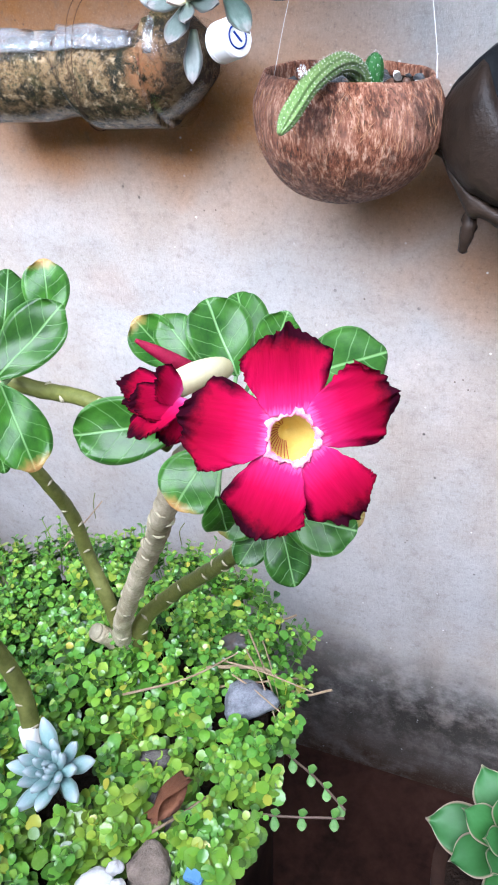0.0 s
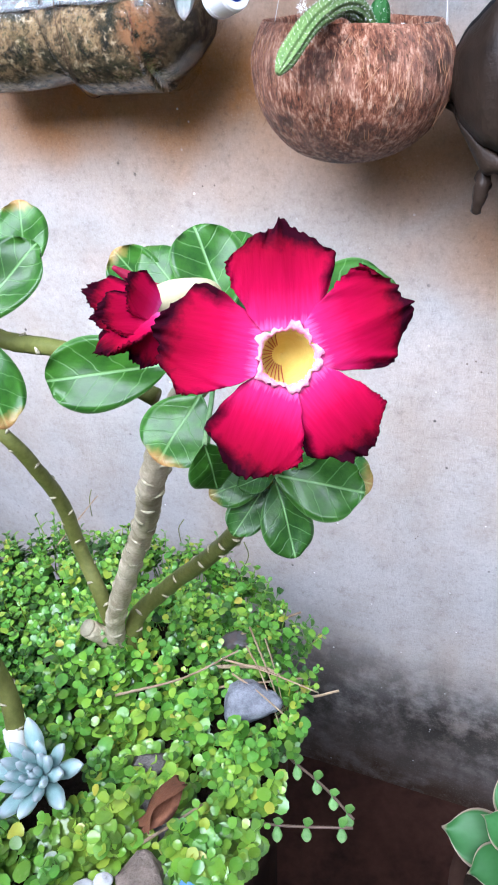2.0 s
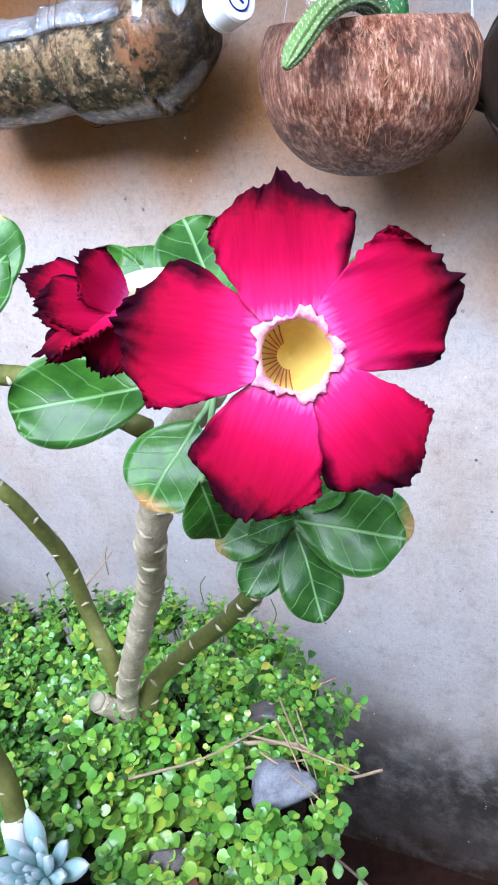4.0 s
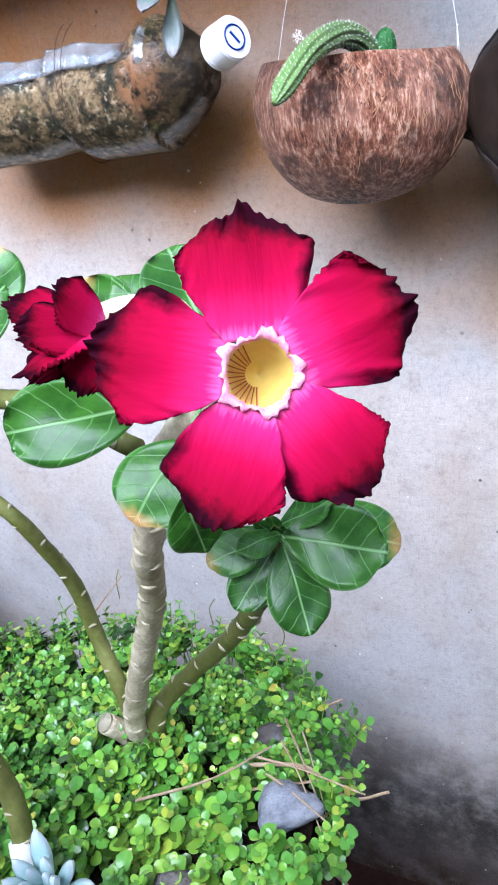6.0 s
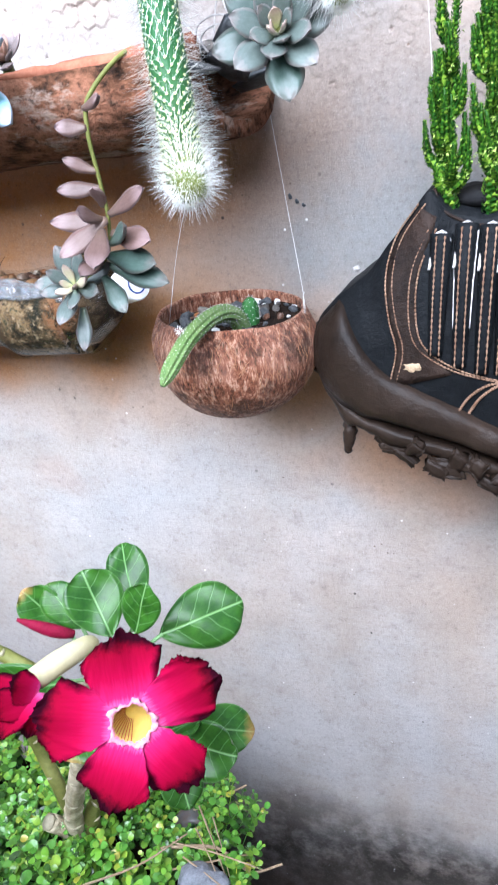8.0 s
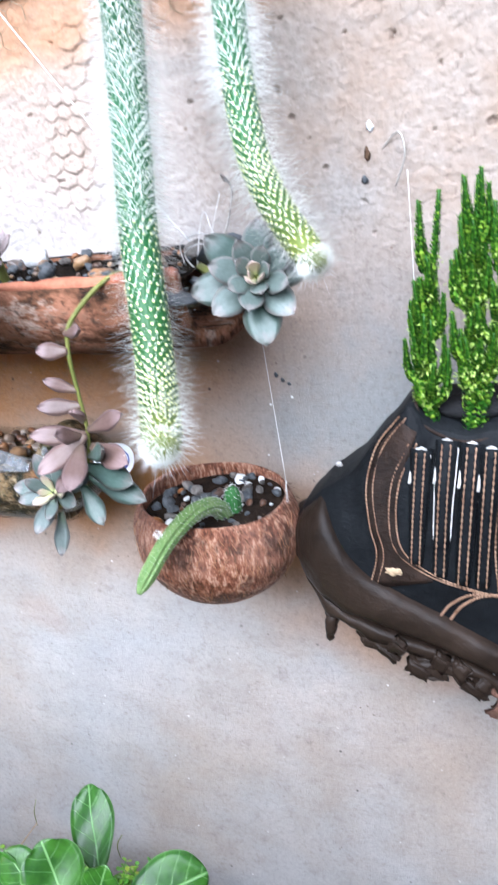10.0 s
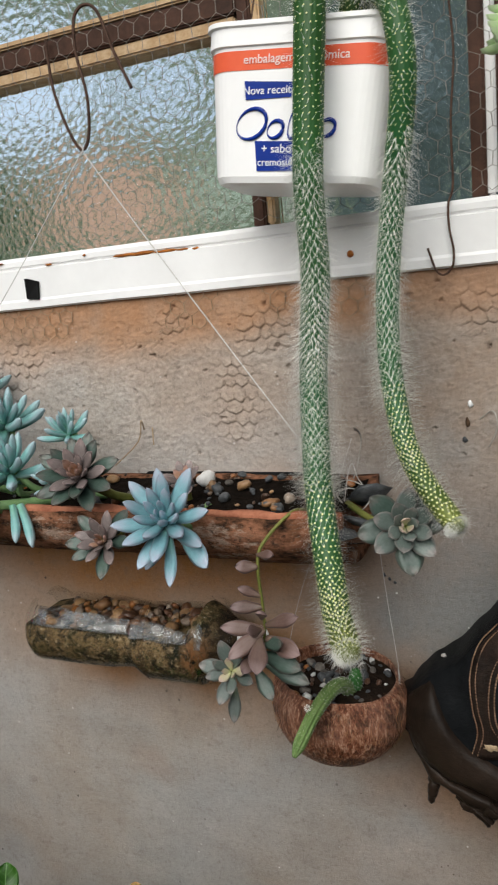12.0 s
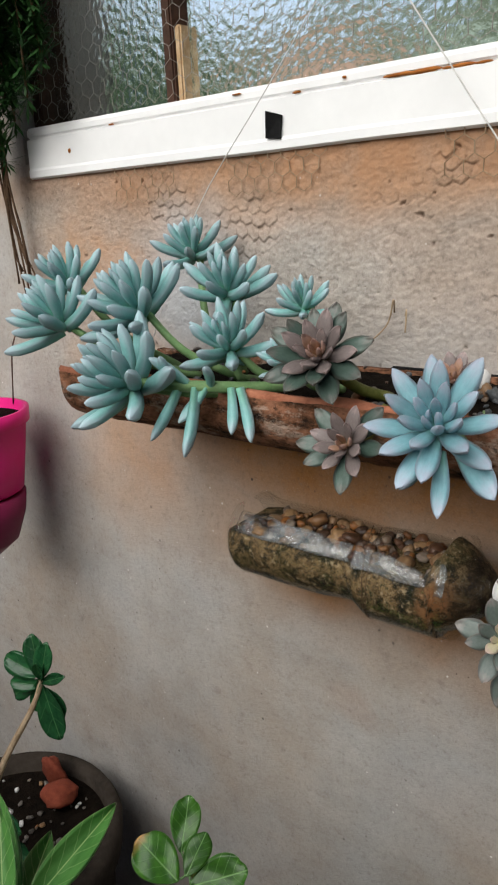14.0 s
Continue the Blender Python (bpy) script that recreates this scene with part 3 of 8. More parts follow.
BEHIND = (  # place, half size and colour of what shows behind the panes
    ((-5.7, 4.0), (1.5, 1.0), (0.66, 0.76, 0.92)), ((-3.7, 3.7), (0.8, 0.5), (0.58, 0.68, 0.84)), ((-7.4, 4.6), (1.2, 0.8), (0.50, 0.58, 0.70)), ((-4.7, 2.4), (1.3, 0.55), (0.52, 0.33, 0.24)), ((-3.1, 2.5), (0.8, 0.35), (0.36, 0.42, 0.34)),
    ((-7.5, 2.6), (0.9, 1.0), (0.03, 0.055, 0.025)), ((-6.6, 2.4), (0.5, 0.7), (0.045, 0.07, 0.035)), ((-8.9, 3.2), (1.4, 1.3), (0.03, 0.05, 0.025)), ((-1.1, 3.0), (1.2, 3.0), (0.055, 0.075, 0.075)), ((-1.5, 3.3), (0.5, 0.4), (0.16, 0.20, 0.21)), ((-0.9, 2.5), (0.4, 0.4), (0.035, 0.05, 0.045)),
)


def m_backdrop():
    """What lies behind the patterned panes: a bright sky over trees and a clay-coloured yard."""
    m, n, l, b = shader("backdrop", 1.0, 0, 0.0)
    v = n.new("ShaderNodeNewGeometry").outputs["Position"]
    s = n.new("ShaderNodeSeparateXYZ")
    l.new(v, s.inputs[0])
    wob = n.new("ShaderNodeVectorMath")
    wob.operation = "MULTIPLY_ADD"
    nz = n.new("ShaderNodeTexNoise")
    nz.inputs["Scale"].default_value = 1.1
    nz.inputs["Detail"].default_value = 4
    l.new(v, nz.inputs["Vector"])
    l.new(nz.outputs["Color"], wob.inputs[0])
    wob.inputs[1].default_value = (1.3, 0.0, 0.9)
    l.new(v, wob.inputs[2])
    w = wob.outputs[0]
    # grey-green hedge, then sky, yard and trees over it
    c = ramp(n, l, noise_tex(n, l, v, 2.2, 5, 0.65), (0.35, (0.06, 0.085, 0.05)), (0.65, (0.24, 0.27, 0.19)))
    for at, size, tint in BEHIND:
        c = mix(n, l, blob(n, l, w, (at[0] + 0.65, 7.0, at[1] + 0.45), (size[0], 9.0, size[1]), 0.55), c, tint)
    b.inputs["Base Color"].default_value = (0.01, 0.01, 0.01, 1)
    # the backdrop glows by itself, in place of daylight falling on it
    l.new(c, b.inputs["Emission Color"])
    b.inputs["Emission Strength"].default_value = 1.2
    return m


def m_cactus_stem():
    """Rat-tail cactus skin: dark and corky when old, blue-green along its length, yellow at the growing end."""
    m, n, l, b = shader("rat_tail_skin", 0.5, 0, 0.4)
    a = n.new("ShaderNodeAttribute")
    a.attribute_name = "age"
    v = n.new("ShaderNodeNewGeometry").outputs["Position"]
    f = calc(n, l, "ADD", a.outputs["Fac"], calc(n, l, "MULTIPLY", calc(n, l, "SUBTRACT", noise_tex(n, l, v, 60, 4), 0.5), 0.08))
    c = ramp(n, l, f, (0.0, (0.030, 0.070, 0.010)), (0.3, (0.013, 0.085, 0.012)), (0.6, (0.008, 0.090, 0.026)), (0.78, (0.014, 0.090, 0.018)), (0.90, (0.026, 0.075, 0.010)), (0.96, (0.060, 0.095, 0.010)), (1.0, (0.16, 0.19, 0.03)))
    l.new(c, b.inputs["Base Color"])
    bump(n, l, b, noise_tex(n, l, v, 300, 3), 0.3, 0.001)
    return m


def m_hair():
    m, n, l, b = shader("white_hair", 0.5, 0, 0.3)
    b.inputs["Base Color"].default_value = (0.95, 0.95, 0.92, 1)
    thin, both = n.new("ShaderNodeBsdfTranslucent"), n.new("ShaderNodeMixShader")
    thin.inputs["Color"].default_value = (0.95, 0.95, 0.92, 1)
    both.inputs[0].default_value = 0.5
    l.new(b.outputs[0], both.inputs[1])
    l.new(thin.outputs[0], both.inputs[2])
    l.new(both.outputs[0], n["Material Output"].inputs["Surface"])
    return m


HAIR = m_hair()
RATTAIL = m_cactus_stem()
# cover leaves: older lower ones with shade painted in, younger top ones painted lit
HUSK, FILL, CLEAR, COVER, BACKDROP = m_husk(), m_bottle_fill(), m_clear("clear_plastic", 1.22, 0.14, most=0.13), m_cover("mature_shaded_cover_leaf", (0.030, 0.100, 0.008), (0.0, (0.010, 0.046, 0.003)), (0.6, (0.058, 0.165, 0.011)), (1.0, (0.16, 0.30, 0.02))), m_backdrop()
YOUNGLITCOVER = m_cover("young_lit_cover_leaf", (0.13, 0.30, 0.024), (0.0, (0.075, 0.22, 0.016)), (0.3, (0.11, 0.30, 0.04)), (0.55, (0.16, 0.36, 0.026)), (0.86, (0.25, 0.42, 0.04)), (0.96, (0.34, 0.42, 0.036)), (1.0, (0.44, 0.38, 0.05)))
PANE = m_glass("patterned_glass", 0.12, 125, 0.45)


# ---- helpers for shapes ----
PLACED = {}


def thing(name, at, label, category, group="", kind=""):
    ob = new(name)
    ob.location = at
    ob.empty_display_size = 0.02
    PLACED[ob.name] = Matrix.Translation(at)
    return tagged(ob, label, category, group, kind)


def put(name, mesh, material, parent, m=None, label=""):
    """A mesh object under parent; m is its pose in the world."""
    ob = new(name, mesh)
    if material and not mesh.materials:
        mesh.materials.append(material)
    m = m or Matrix()
    ob.matrix_basis = m
    PLACED[ob.name] = m
    if parent:
        ob.parent = parent
        ob.matrix_parent_inverse = PLACED[parent.name].inverted()
    return tagged(ob, label)


def as_mesh(bm, name, smooth=True):
    me = bpy.data.meshes.new(name)
    bmesh.ops.recalc_face_normals(bm, faces=bm.faces)
    bm.to_mesh(me)
    bm.free()
    if smooth:
        me.polygons.foreach_set("use_smooth", [True] * len(me.polygons))
    return me


def part(name, bm, material, parent, label="", smooth=True):
    return put(name, as_mesh(bm, name, smooth), material, parent, None, label)


def solo(name, bm, material, label, category, group="", kind="", smooth=True):
    """A thing that is one mesh."""
    return tagged(put(name, as_mesh(bm, name, smooth), material, None), label, category, group, kind)


def box(x0, x1, y0, y1, z0, z1, bevel=0.0, bm=None):
    bm = bm or bmesh.new()
    r = bmesh.ops.create_cube(bm, size=1)
    bmesh.ops.transform(bm, verts=r["verts"], matrix=Matrix.Translation(((x0 + x1) / 2, (y0 + y1) / 2, (z0 + z1) / 2)) @ Matrix.Diagonal((x1 - x0, y1 - y0, z1 - z0, 1)))
    if bevel:
        edges = {e for v in r["verts"] for e in v.link_edges}
        bmesh.ops.bevel(bm, geom=list(edges), offset=bevel, segments=2, affect="EDGES")
    return bm


def spline(points, steps=6):
    """Points on a smooth curve through the given ones."""
    p = [Vector(q) for q in points]
    p = [2 * p[0] - p[1]] + p + [2 * p[-1] - p[-2]]
    out = []
    for i in range(1, len(p) - 2):
        for k in range(steps):
            t = k / steps
            out.append(0.5 * (2 * p[i] + (p[i + 1] - p[i - 1]) * t + (2 * p[i - 1] - 5 * p[i] + 4 * p[i + 1] - p[i + 2]) * t * t + (3 * p[i] - p[i - 1] - 3 * p[i + 1] + p[i + 2]) * t**3))
    return out + [p[-2]]


def frames_along(line):
    """A side and an up vector at each point of a line."""
    side, out = None, []
    for i, q in enumerate(line):
        d = (line[min(i + 1, len(line) - 1)] - line[max(i - 1, 0)]).normalized()
        if side is None:
            side = d.cross(Vector((0.31, 0.87, 0.4))).normalized()
        side = (side - d * side.dot(d)).normalized()
        out.append((side, d.cross(side).normalized(), d))
    return out


def tube(points, radius, segs=8, steps=6, bm=None, wobble=0.0, ribs=0, rib_depth=0.0, seed=0):
    """A tube along a curve; radius is a number or a function of the way along (0 to 1)."""
    bm = bm or bmesh.new()
    line = spline(points, steps) if steps else [Vector(p) for p in points]
    rnd = random.Random(seed)
    rings = []
    for i, (q, (s, u, d)) in enumerate(zip(line, frames_along(line))):
        t = i / (len(line) - 1)
        r = radius(t) if callable(radius) else radius
        ring = []
        for k in range(segs):
            a = 2 * math.pi * k / segs
            rr = r * (1 + wobble * rnd.uniform(-1, 1)) * (1 + (rib_depth * math.cos(a * ribs) if ribs else 0))
            ring.append(bm.verts.new(q + rr * (math.cos(a) * s + math.sin(a) * u)))
        rings.append(ring)
    for a, b in zip(rings, rings[1:]):
        for k in range(segs):
            bm.faces.new((a[k], a[(k + 1) % segs], b[(k + 1) % segs], b[k]))
    bm.faces.new(rings[0][::-1])
    bm.faces.new(rings[-1])
    return bm


def lathe(profile, at, segs=32, closed=True, bm=None, noise_amp=0.0):
    """A surface of revolution about z; profile: rows of radius and height."""
    bm = bm or bmesh.new()
    rings = []
    for r, z in profile:
        ring = []
        for k in range(segs):
            a = 2 * math.pi * k / segs
            p = Vector((r * math.cos(a), r * math.sin(a), z))
            if noise_amp:
                p *= 1 + noise_amp * noise.noise(p * 40)
            ring.append(bm.verts.new(p + Vector(at)))
        rings.append(ring)
    for a, b in zip(rings, rings[1:]):
        for k in range(segs):
            bm.faces.new((a[k], a[(k + 1) % segs], b[(k + 1) % segs], b[k]))
    if closed:
        bm.faces.new(rings[0][::-1])
        bm.faces.new(rings[-1])
    return bm


def lens_leaf(name, width, thick, camber, nx=12, ny=6, edge=None):
    """A leaf 1 long along x and 1 wide along y: width, thick and camber are functions of x; edge shifts the outline."""
    bm = bmesh.new()
    top, low = [], []
    for i in range(nx + 1):
        x = i / nx
        w, t = width(x) / 2, thick(x)
        a, b = [], []
        for j in range(ny + 1):
            s = -1 + 2 * j / ny
            zc = camber(x, s)
            xx = x + (edge(x, s) if edge else 0)
            a.append(bm.verts.new((xx, s * w, zc + t * math.sqrt(max(0.0, 1 - s * s)) + 0.0008)))
            b.append(bm.verts.new((xx, s * w, zc - t * math.sqrt(max(0.0, 1 - s * s)) - 0.0008)))
        top.append(a)
        low.append(b)
    for i in range(nx):
        for j in range(ny):
            bm.faces.new((top[i][j], top[i + 1][j], top[i + 1][j + 1], top[i][j + 1]))
            bm.faces.new((low[i][j], low[i][j + 1], low[i + 1][j + 1], low[i + 1][j]))
        bm.faces.new((top[i][0], low[i][0], low[i + 1][0], top[i + 1][0]))
        bm.faces.new((top[i][ny], top[i + 1][ny], low[i + 1][ny], low[i][ny]))
    for i in (0, nx):
        for j in range(ny):
            f = (top[i][j], top[i][j + 1], low[i][j + 1], low[i][j])
            bm.faces.new(f if i == 0 else f[::-1])
    me = as_mesh(bm, name)
    me.attributes.new("rim", "FLOAT", "POINT").data.foreach_set("value", [abs(-1 + 2 * (q // 2) / ny) for i in range(nx + 1) for q in range(2 * ny + 2)])
    return me


def toward(base, tip, normal, width, thick=None):
    """The pose that lays a unit leaf from base to tip, with its face along normal."""
    base, tip = Vector(base), Vector(tip)
    x = tip - base
    size = x.length
    x.normalize()
    n = Vector(normal)
    z = (n - x * n.dot(x)).normalized()
    y = z.cross(x)
    m = Matrix((x * size, y * width, z * (thick or size))).transposed().to_4x4()
    m.translation = base
    return m


def around(axis):
    """Two vectors that span the plane across an axis."""
    a = Vector(axis).normalized()
    s = a.cross(Vector((0, 0, 1)) if abs(a.z) < 0.9 else Vector((1, 0, 0))).normalized()
    return a, s, a.cross(s)


def rosette(parent, meshes, materials, centre, axis, radius, count, width, rise=(80, 8), inner=0.28, seed=0, name="leaf", sink=0.12, spread=1.0):
    """Leaves in a spiral, upright in the heart and flat at the rim."""
    rnd = random.Random(seed)
    a, s, u = around(axis)
    for i in range(count):
        f = (i + 0.5) / count
        ang = i * 2.39996 + rnd.uniform(-0.12, 0.12)
        size = radius * (inner + (1 - inner) * f**0.75) * rnd.uniform(0.92, 1.08)
        el = radians(rise[0] + (rise[1] - rise[0]) * f**0.8 + rnd.uniform(-6, 6))
        out = math.cos(ang) * s + math.sin(ang) * u
        d = math.cos(el) * out * spread + math.sin(el) * a
        d.normalize()
        base = Vector(centre) - a * radius * sink * f + out * radius * 0.05
        face = math.cos(el) * a - math.sin(el) * out
        me = meshes[i % len(meshes)]
        mt = materials[min(len(materials) - 1, int(f * len(materials)))]
        put(name, me[mt.name], None, parent, toward(base, base + d * size, face, size * width * (0.85 + 0.15 * f), size))


def kinds(builder, *materials):
    """One mesh for each material, so that leaves share them."""
    out = {}
    for mt in materials:
        me = builder()
        me.materials.append(mt)
        out[mt.name] = me
    return out


def stone_mesh(name, seed, flat=0.7, sub=2):
    bm = bmesh.new()
    bmesh.ops.create_icosphere(bm, subdivisions=sub, radius=0.5)
    rnd = random.Random(seed)
    off = Vector((rnd.uniform(0, 9), rnd.uniform(0, 9), rnd.uniform(0, 9)))
    for v in bm.verts:
        v.co *= 1 + 0.42 * noise.noise(v.co * 2.2 + off) + 0.12 * noise.noise(v.co * 6 + off)
        v.co.z *= flat
    return as_mesh(bm, name)


def turned(at, size, rnd):
    e = Euler((rnd.uniform(-0.6, 0.6), rnd.uniform(-0.6, 0.6), rnd.uniform(0, 6.28)))
    return Matrix.LocRotScale(Vector(at), e, Vector((size * rnd.uniform(0.8, 1.25), size * rnd.uniform(0.75, 1.1), size * rnd.uniform(0.75, 1.1))))


def spines(bm, line, radius, per_ring, step, length, width, count, seed, lean=0.3, start=0.0, end=1.0, lie=0.0):
    """Thin pointed spines in tufts along a stem."""
    rnd = random.Random(seed)
    fr = frames_along(line)
    dist, ring = 0.0, 0
    for i in range(len(line) - 1):
        seg = (line[i + 1] - line[i]).length
        while dist < seg:
            t = dist / seg
            way = (i + t) / (len(line) - 1)
            if start <= way <= end:
                q = line[i].lerp(line[i + 1], t)
                s, u, d = fr[i]
                r = radius(way) if callable(radius) else radius
                for k in range(per_ring):
                    a = 2 * math.pi * (k + 0.5 * (ring % 2) + rnd.uniform(-0.12, 0.12)) / per_ring
                    out = math.cos(a) * s + math.sin(a) * u
                    root = q + out * r * 0.96 + d * rnd.uniform(-0.4, 0.4) * step
                    for _ in range(count):
                        v = (out * (1 - 0.75 * lie) + d * (lie + rnd.uniform(-lean, lean * 1.6)) + Vector((rnd.uniform(-1, 1), rnd.uniform(-1, 1), rnd.uniform(-1, 1))) * 0.55).normalized()
                        w = v.cross(d).normalized() * width * rnd.uniform(0.6, 1.2)
                        tipp = root + v * length * rnd.uniform(0.55, 1.2)
                        bm.faces.new((bm.verts.new(root - w), bm.verts.new(root + w), bm.verts.new(tipp)))
            dist += step
            ring += 1
        dist -= seg
    return bm


# ---- the setting ----
PRINTS = ((-0.425, 1.232, 0.045, 0.036), (-0.128, 1.195, 0.030, 0.050), (-0.095, 1.265, 0.040, 0.028), (-0.13, 1.165, 0.025, 0.02), (-0.52, 1.27, 0.04, 0.02), (0.13, 1.27, 0.03, 0.03), (-0.20, 1.28, 0.02, 0.014))  # x, z and half sizes


def build_setting():
    # ground and the house wall, with a window opening over the sill
    bm = bmesh.new()
    bmesh.ops.create_grid(bm, x_segments=2, y_segments=2, size=300)
    solo("ground", bm, CEMENT, "dark reddish brown cement ground along the wall", "ground", kind="structure")
    wall = bmesh.new()
    for x0, x1, z0, z1 in ((-3, 3, 0, 1.33), (-3, -0.775, 1.33, 2.2), (0.62, 3, 1.33, 2.2), (-3, 3, 2.2, 2.9)):
        box(x0, x1, 0, 0.16, z0, z1, bm=wall)
    w = solo("wall_house", wall, WALL, "grey-beige plastered house wall with rusty dust stains and painted-in shade", "wall", kind="structure", smooth=False)
    # unseen wall behind the camera, added to keep light off the floor
    solo("wall_garden", box(-3, 3, -1.35, -1.2, 0, 1.39, 0.01), WALL, "unseen plain wall added behind the camera to block light", "wall", kind="structure", smooth=False)
    # rougher coat under the sill, in which a hexagonal wire mesh has left its print
    nx, nz, x0, x1, z0, z1 = 1000, 300, -0.80, 0.34, 0.995, 1.315
    cell = 0.0152
    co, faces, groove_shade = [], [], []
    for j in range(nz + 1):
        z = z0 + (z1 - z0) * j / nz
        for i in range(nx + 1):
            x = x0 + (x1 - x0) * i / nx
            p = Vector((x, 0, z))
            wx, wz = x + 0.007 * noise.noise(p * 28), z + 0.007 * noise.noise(p * 31 + Vector((3, 0, 0)))
            best = sorted((((wx - a) ** 2 + (wz - b) ** 2), a, b) for a, b in hex_near(wx, wz, cell))
            edge = math.sqrt(best[1][0]) - math.sqrt(best[0][0])
            cut = max(0.0, 1 - edge / 0.0021)
            ca, cb = best[0][1], best[0][2]
            way = noise.noise(Vector((ca * 70, 0, cb * 70)))
            step = 0.20 * (cb - wz) + 0.18 * way * (ca - wx) + 0.0012 * way
            mask = max(math.exp(-((x - a) / rx) ** 2 - ((z - b) / rz) ** 2) for a, b, rx, rz in PRINTS)
            mask = max(0.0, min(1.0, 3.4 * mask + 1.5 * noise.noise(p * 26) - 0.9))
            faint = max(0.0, min(1.0, 4.0 * noise.noise(p * 14 + Vector((8, 0, 1))) - 0.2)) * (1 if noise.noise(p * 75) > 0.0 else 0) * 0.7
            rough = 0.0008 * noise.noise(p * 70) + 0.0012 * noise.noise(p * 18) + 0.0006 * noise.noise(p * 210) + 0.0004 * noise.noise(p * 420)
            pit = -0.003 if noise.noise(p * 95 + Vector((0, 7, 0))) > 0.62 else 0.0
            fade = min(1.0, (z - z0) / 0.16, (x - x0) / 0.03, (x1 - x) / 0.03)
            # the painted shade is full on a cell's lower side, faint above
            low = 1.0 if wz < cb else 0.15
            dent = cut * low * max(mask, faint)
            groove_shade.append(fade * dent + (0.6 if pit else 0.0))
            depth = fade * (0.0042 + rough + pit + mask * 0.6 * step - 0.0018 * dent) - 0.0015 * (1 - fade)
            co.append((x, -depth, z))
    for j in range(nz):
        for i in range(nx):
            a = j * (nx + 1) + i
            faces.append((a, a + 1, a + nx + 2, a + nx + 1))
    me = bpy.data.meshes.new("rough_plaster")
    me.from_pydata(co, [], faces)
    me.polygons.foreach_set("use_smooth", [True] * len(faces))
    me.attributes.new("groove_shade", "FLOAT", "POINT").data.foreach_set("value", groove_shade)
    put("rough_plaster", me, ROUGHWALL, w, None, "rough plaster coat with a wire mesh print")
    # what is behind the panes
    bm = box(-9, 9, 7.0, 7.05, -1, 7)
    solo("backdrop", bm, BACKDROP, "blurred yard, trees and bright sky behind the patterned panes", "backdrop", kind="structure")


def hex_near(x, z, cell):
    dz = cell * 0.866
    r = round(z / dz)
    out = []
    for k in (r - 1, r, r + 1):
        off = 0.5 * cell if k % 2 else 0.0
        c = round((x - off) / cell)
        out += [((c + q) * cell + off, k * dz) for q in (-1, 0, 1)]
    return out


def build_window():
    win = thing("window_1", (-0.08, 0.03, 1.315), "white-silled window with rusty brown frames and patterned glass", "window", kind="structure")
    # sill: a folded sheet profile, long along the wall
    prof = [(0.10, 1.372), (0.012, 1.372), (-0.004, 1.3705), (-0.0075, 1.366), (-0.0075, 1.3605), (-0.0045, 1.3590), (-0.0045, 1.3575), (-0.0095, 1.356), (-0.0095, 1.323), (-0.011, 1.320), (-0.011, 1.3125), (-0.008, 1.3105), (0.10, 1.3105)]
    bm = bmesh.new()
    n = 60
    rows = []
    for i in range(n + 1):
        x = -0.755 + (0.66 + 0.755) * i / n
        rows.append([bm.verts.new((x, y + 0.0006 * noise.noise(Vector((x * 9, z * 40, 0))), z + (0.0012 * noise.noise(Vector((x * 6, 2, 0))) if z < 1.33 else 0))) for y, z in prof])
    for a, b in zip(rows, rows[1:]):
        for k in range(len(prof)):
            k2 = (k + 1) % len(prof)
            bm.faces.new((a[k], a[k2], b[k2], b[k]))
    bm.faces.new(rows[0])
    bm.faces.new(rows[-1][::-1])
    sill = part("window_sill", bm, WHITE, win, "white painted metal sill with rust spots", smooth=False)
    for x, z, w, h in ((-0.248, 1.3585, 0.030, 0.0030), (-0.226, 1.3582, 0.034, 0.0038), (-0.196, 1.3575, 0.030, 0.0030), (-0.176, 1.357, 0.016, 0.0024), (-0.160, 1.3565, 0.008, 0.0026), (-0.35, 1.3585, 0.010, 0.0022), (-0.60, 1.3585, 0.008, 0.002), (-0.675, 1.338, 0.0045, 0.005), (-0.30, 1.364, 0.004, 0.002), (-0.42, 1.366, 0.012, 0.0015)):
        bm = bmesh.new()
        bmesh.ops.create_uvsphere(bm, u_segments=12, v_segments=6, radius=0.5)
        for v in bm.verts:
            v.co = Vector((x + v.co.x * w, -0.0085 + v.co.y * 0.004 - (0.001 if z < 1.355 else 0), z + v.co.z * h * (1 + 0.6 * noise.noise(v.co * 4))))
        part("rust_spot", bm, RUST, sill)
    bm = lathe([(0.0005, 0), (0.0035, 0.0003), (0.003, 0.0022), (0.0008, 0.0026)], (0, 0, 0), 12)
    put("screw", as_mesh(bm, "screw"), RUST, sill, pose(0.006, -0.0092, 1.333, 90, 0, 0))
    bm = bmesh.new()
    quad = [(-0.3845, 1.3225), (-0.3675, 1.3205), (-0.3650, 1.341), (-0.3795, 1.3455)]
    g = [[bm.verts.new((x, -0.0125 - (0.006 if i == 3 else 0.0015 * (i == 2)), z)) for i, (x, z) in enumerate(quad)], [bm.verts.new((x, -0.0108, z)) for x, z in quad]]
    bm.faces.new(g[0])
    bm.faces.new(g[1][::-1])
    for k in range(4):
        bm.faces.new((g[0][k], g[0][(k + 1) % 4], g[1][(k + 1) % 4], g[1][k]))
    part("tape_scrap", bm, BLACK, sill, "curled scrap of black tape", smooth=False)
    # frames: brown steel with cream putty
    def bar(name, x0, x1, y0, y1, z0, z1, mt, bev=0.002):
        part(name, box(x0, x1, y0, y1, z0, z1, bev), mt, win, smooth=False)
    for x in (-0.532, -0.094, 0.128):
        bar("mullion", x - 0.010, x + 0.004, 0.022, 0.055, 1.372, 2.2, BROWN)
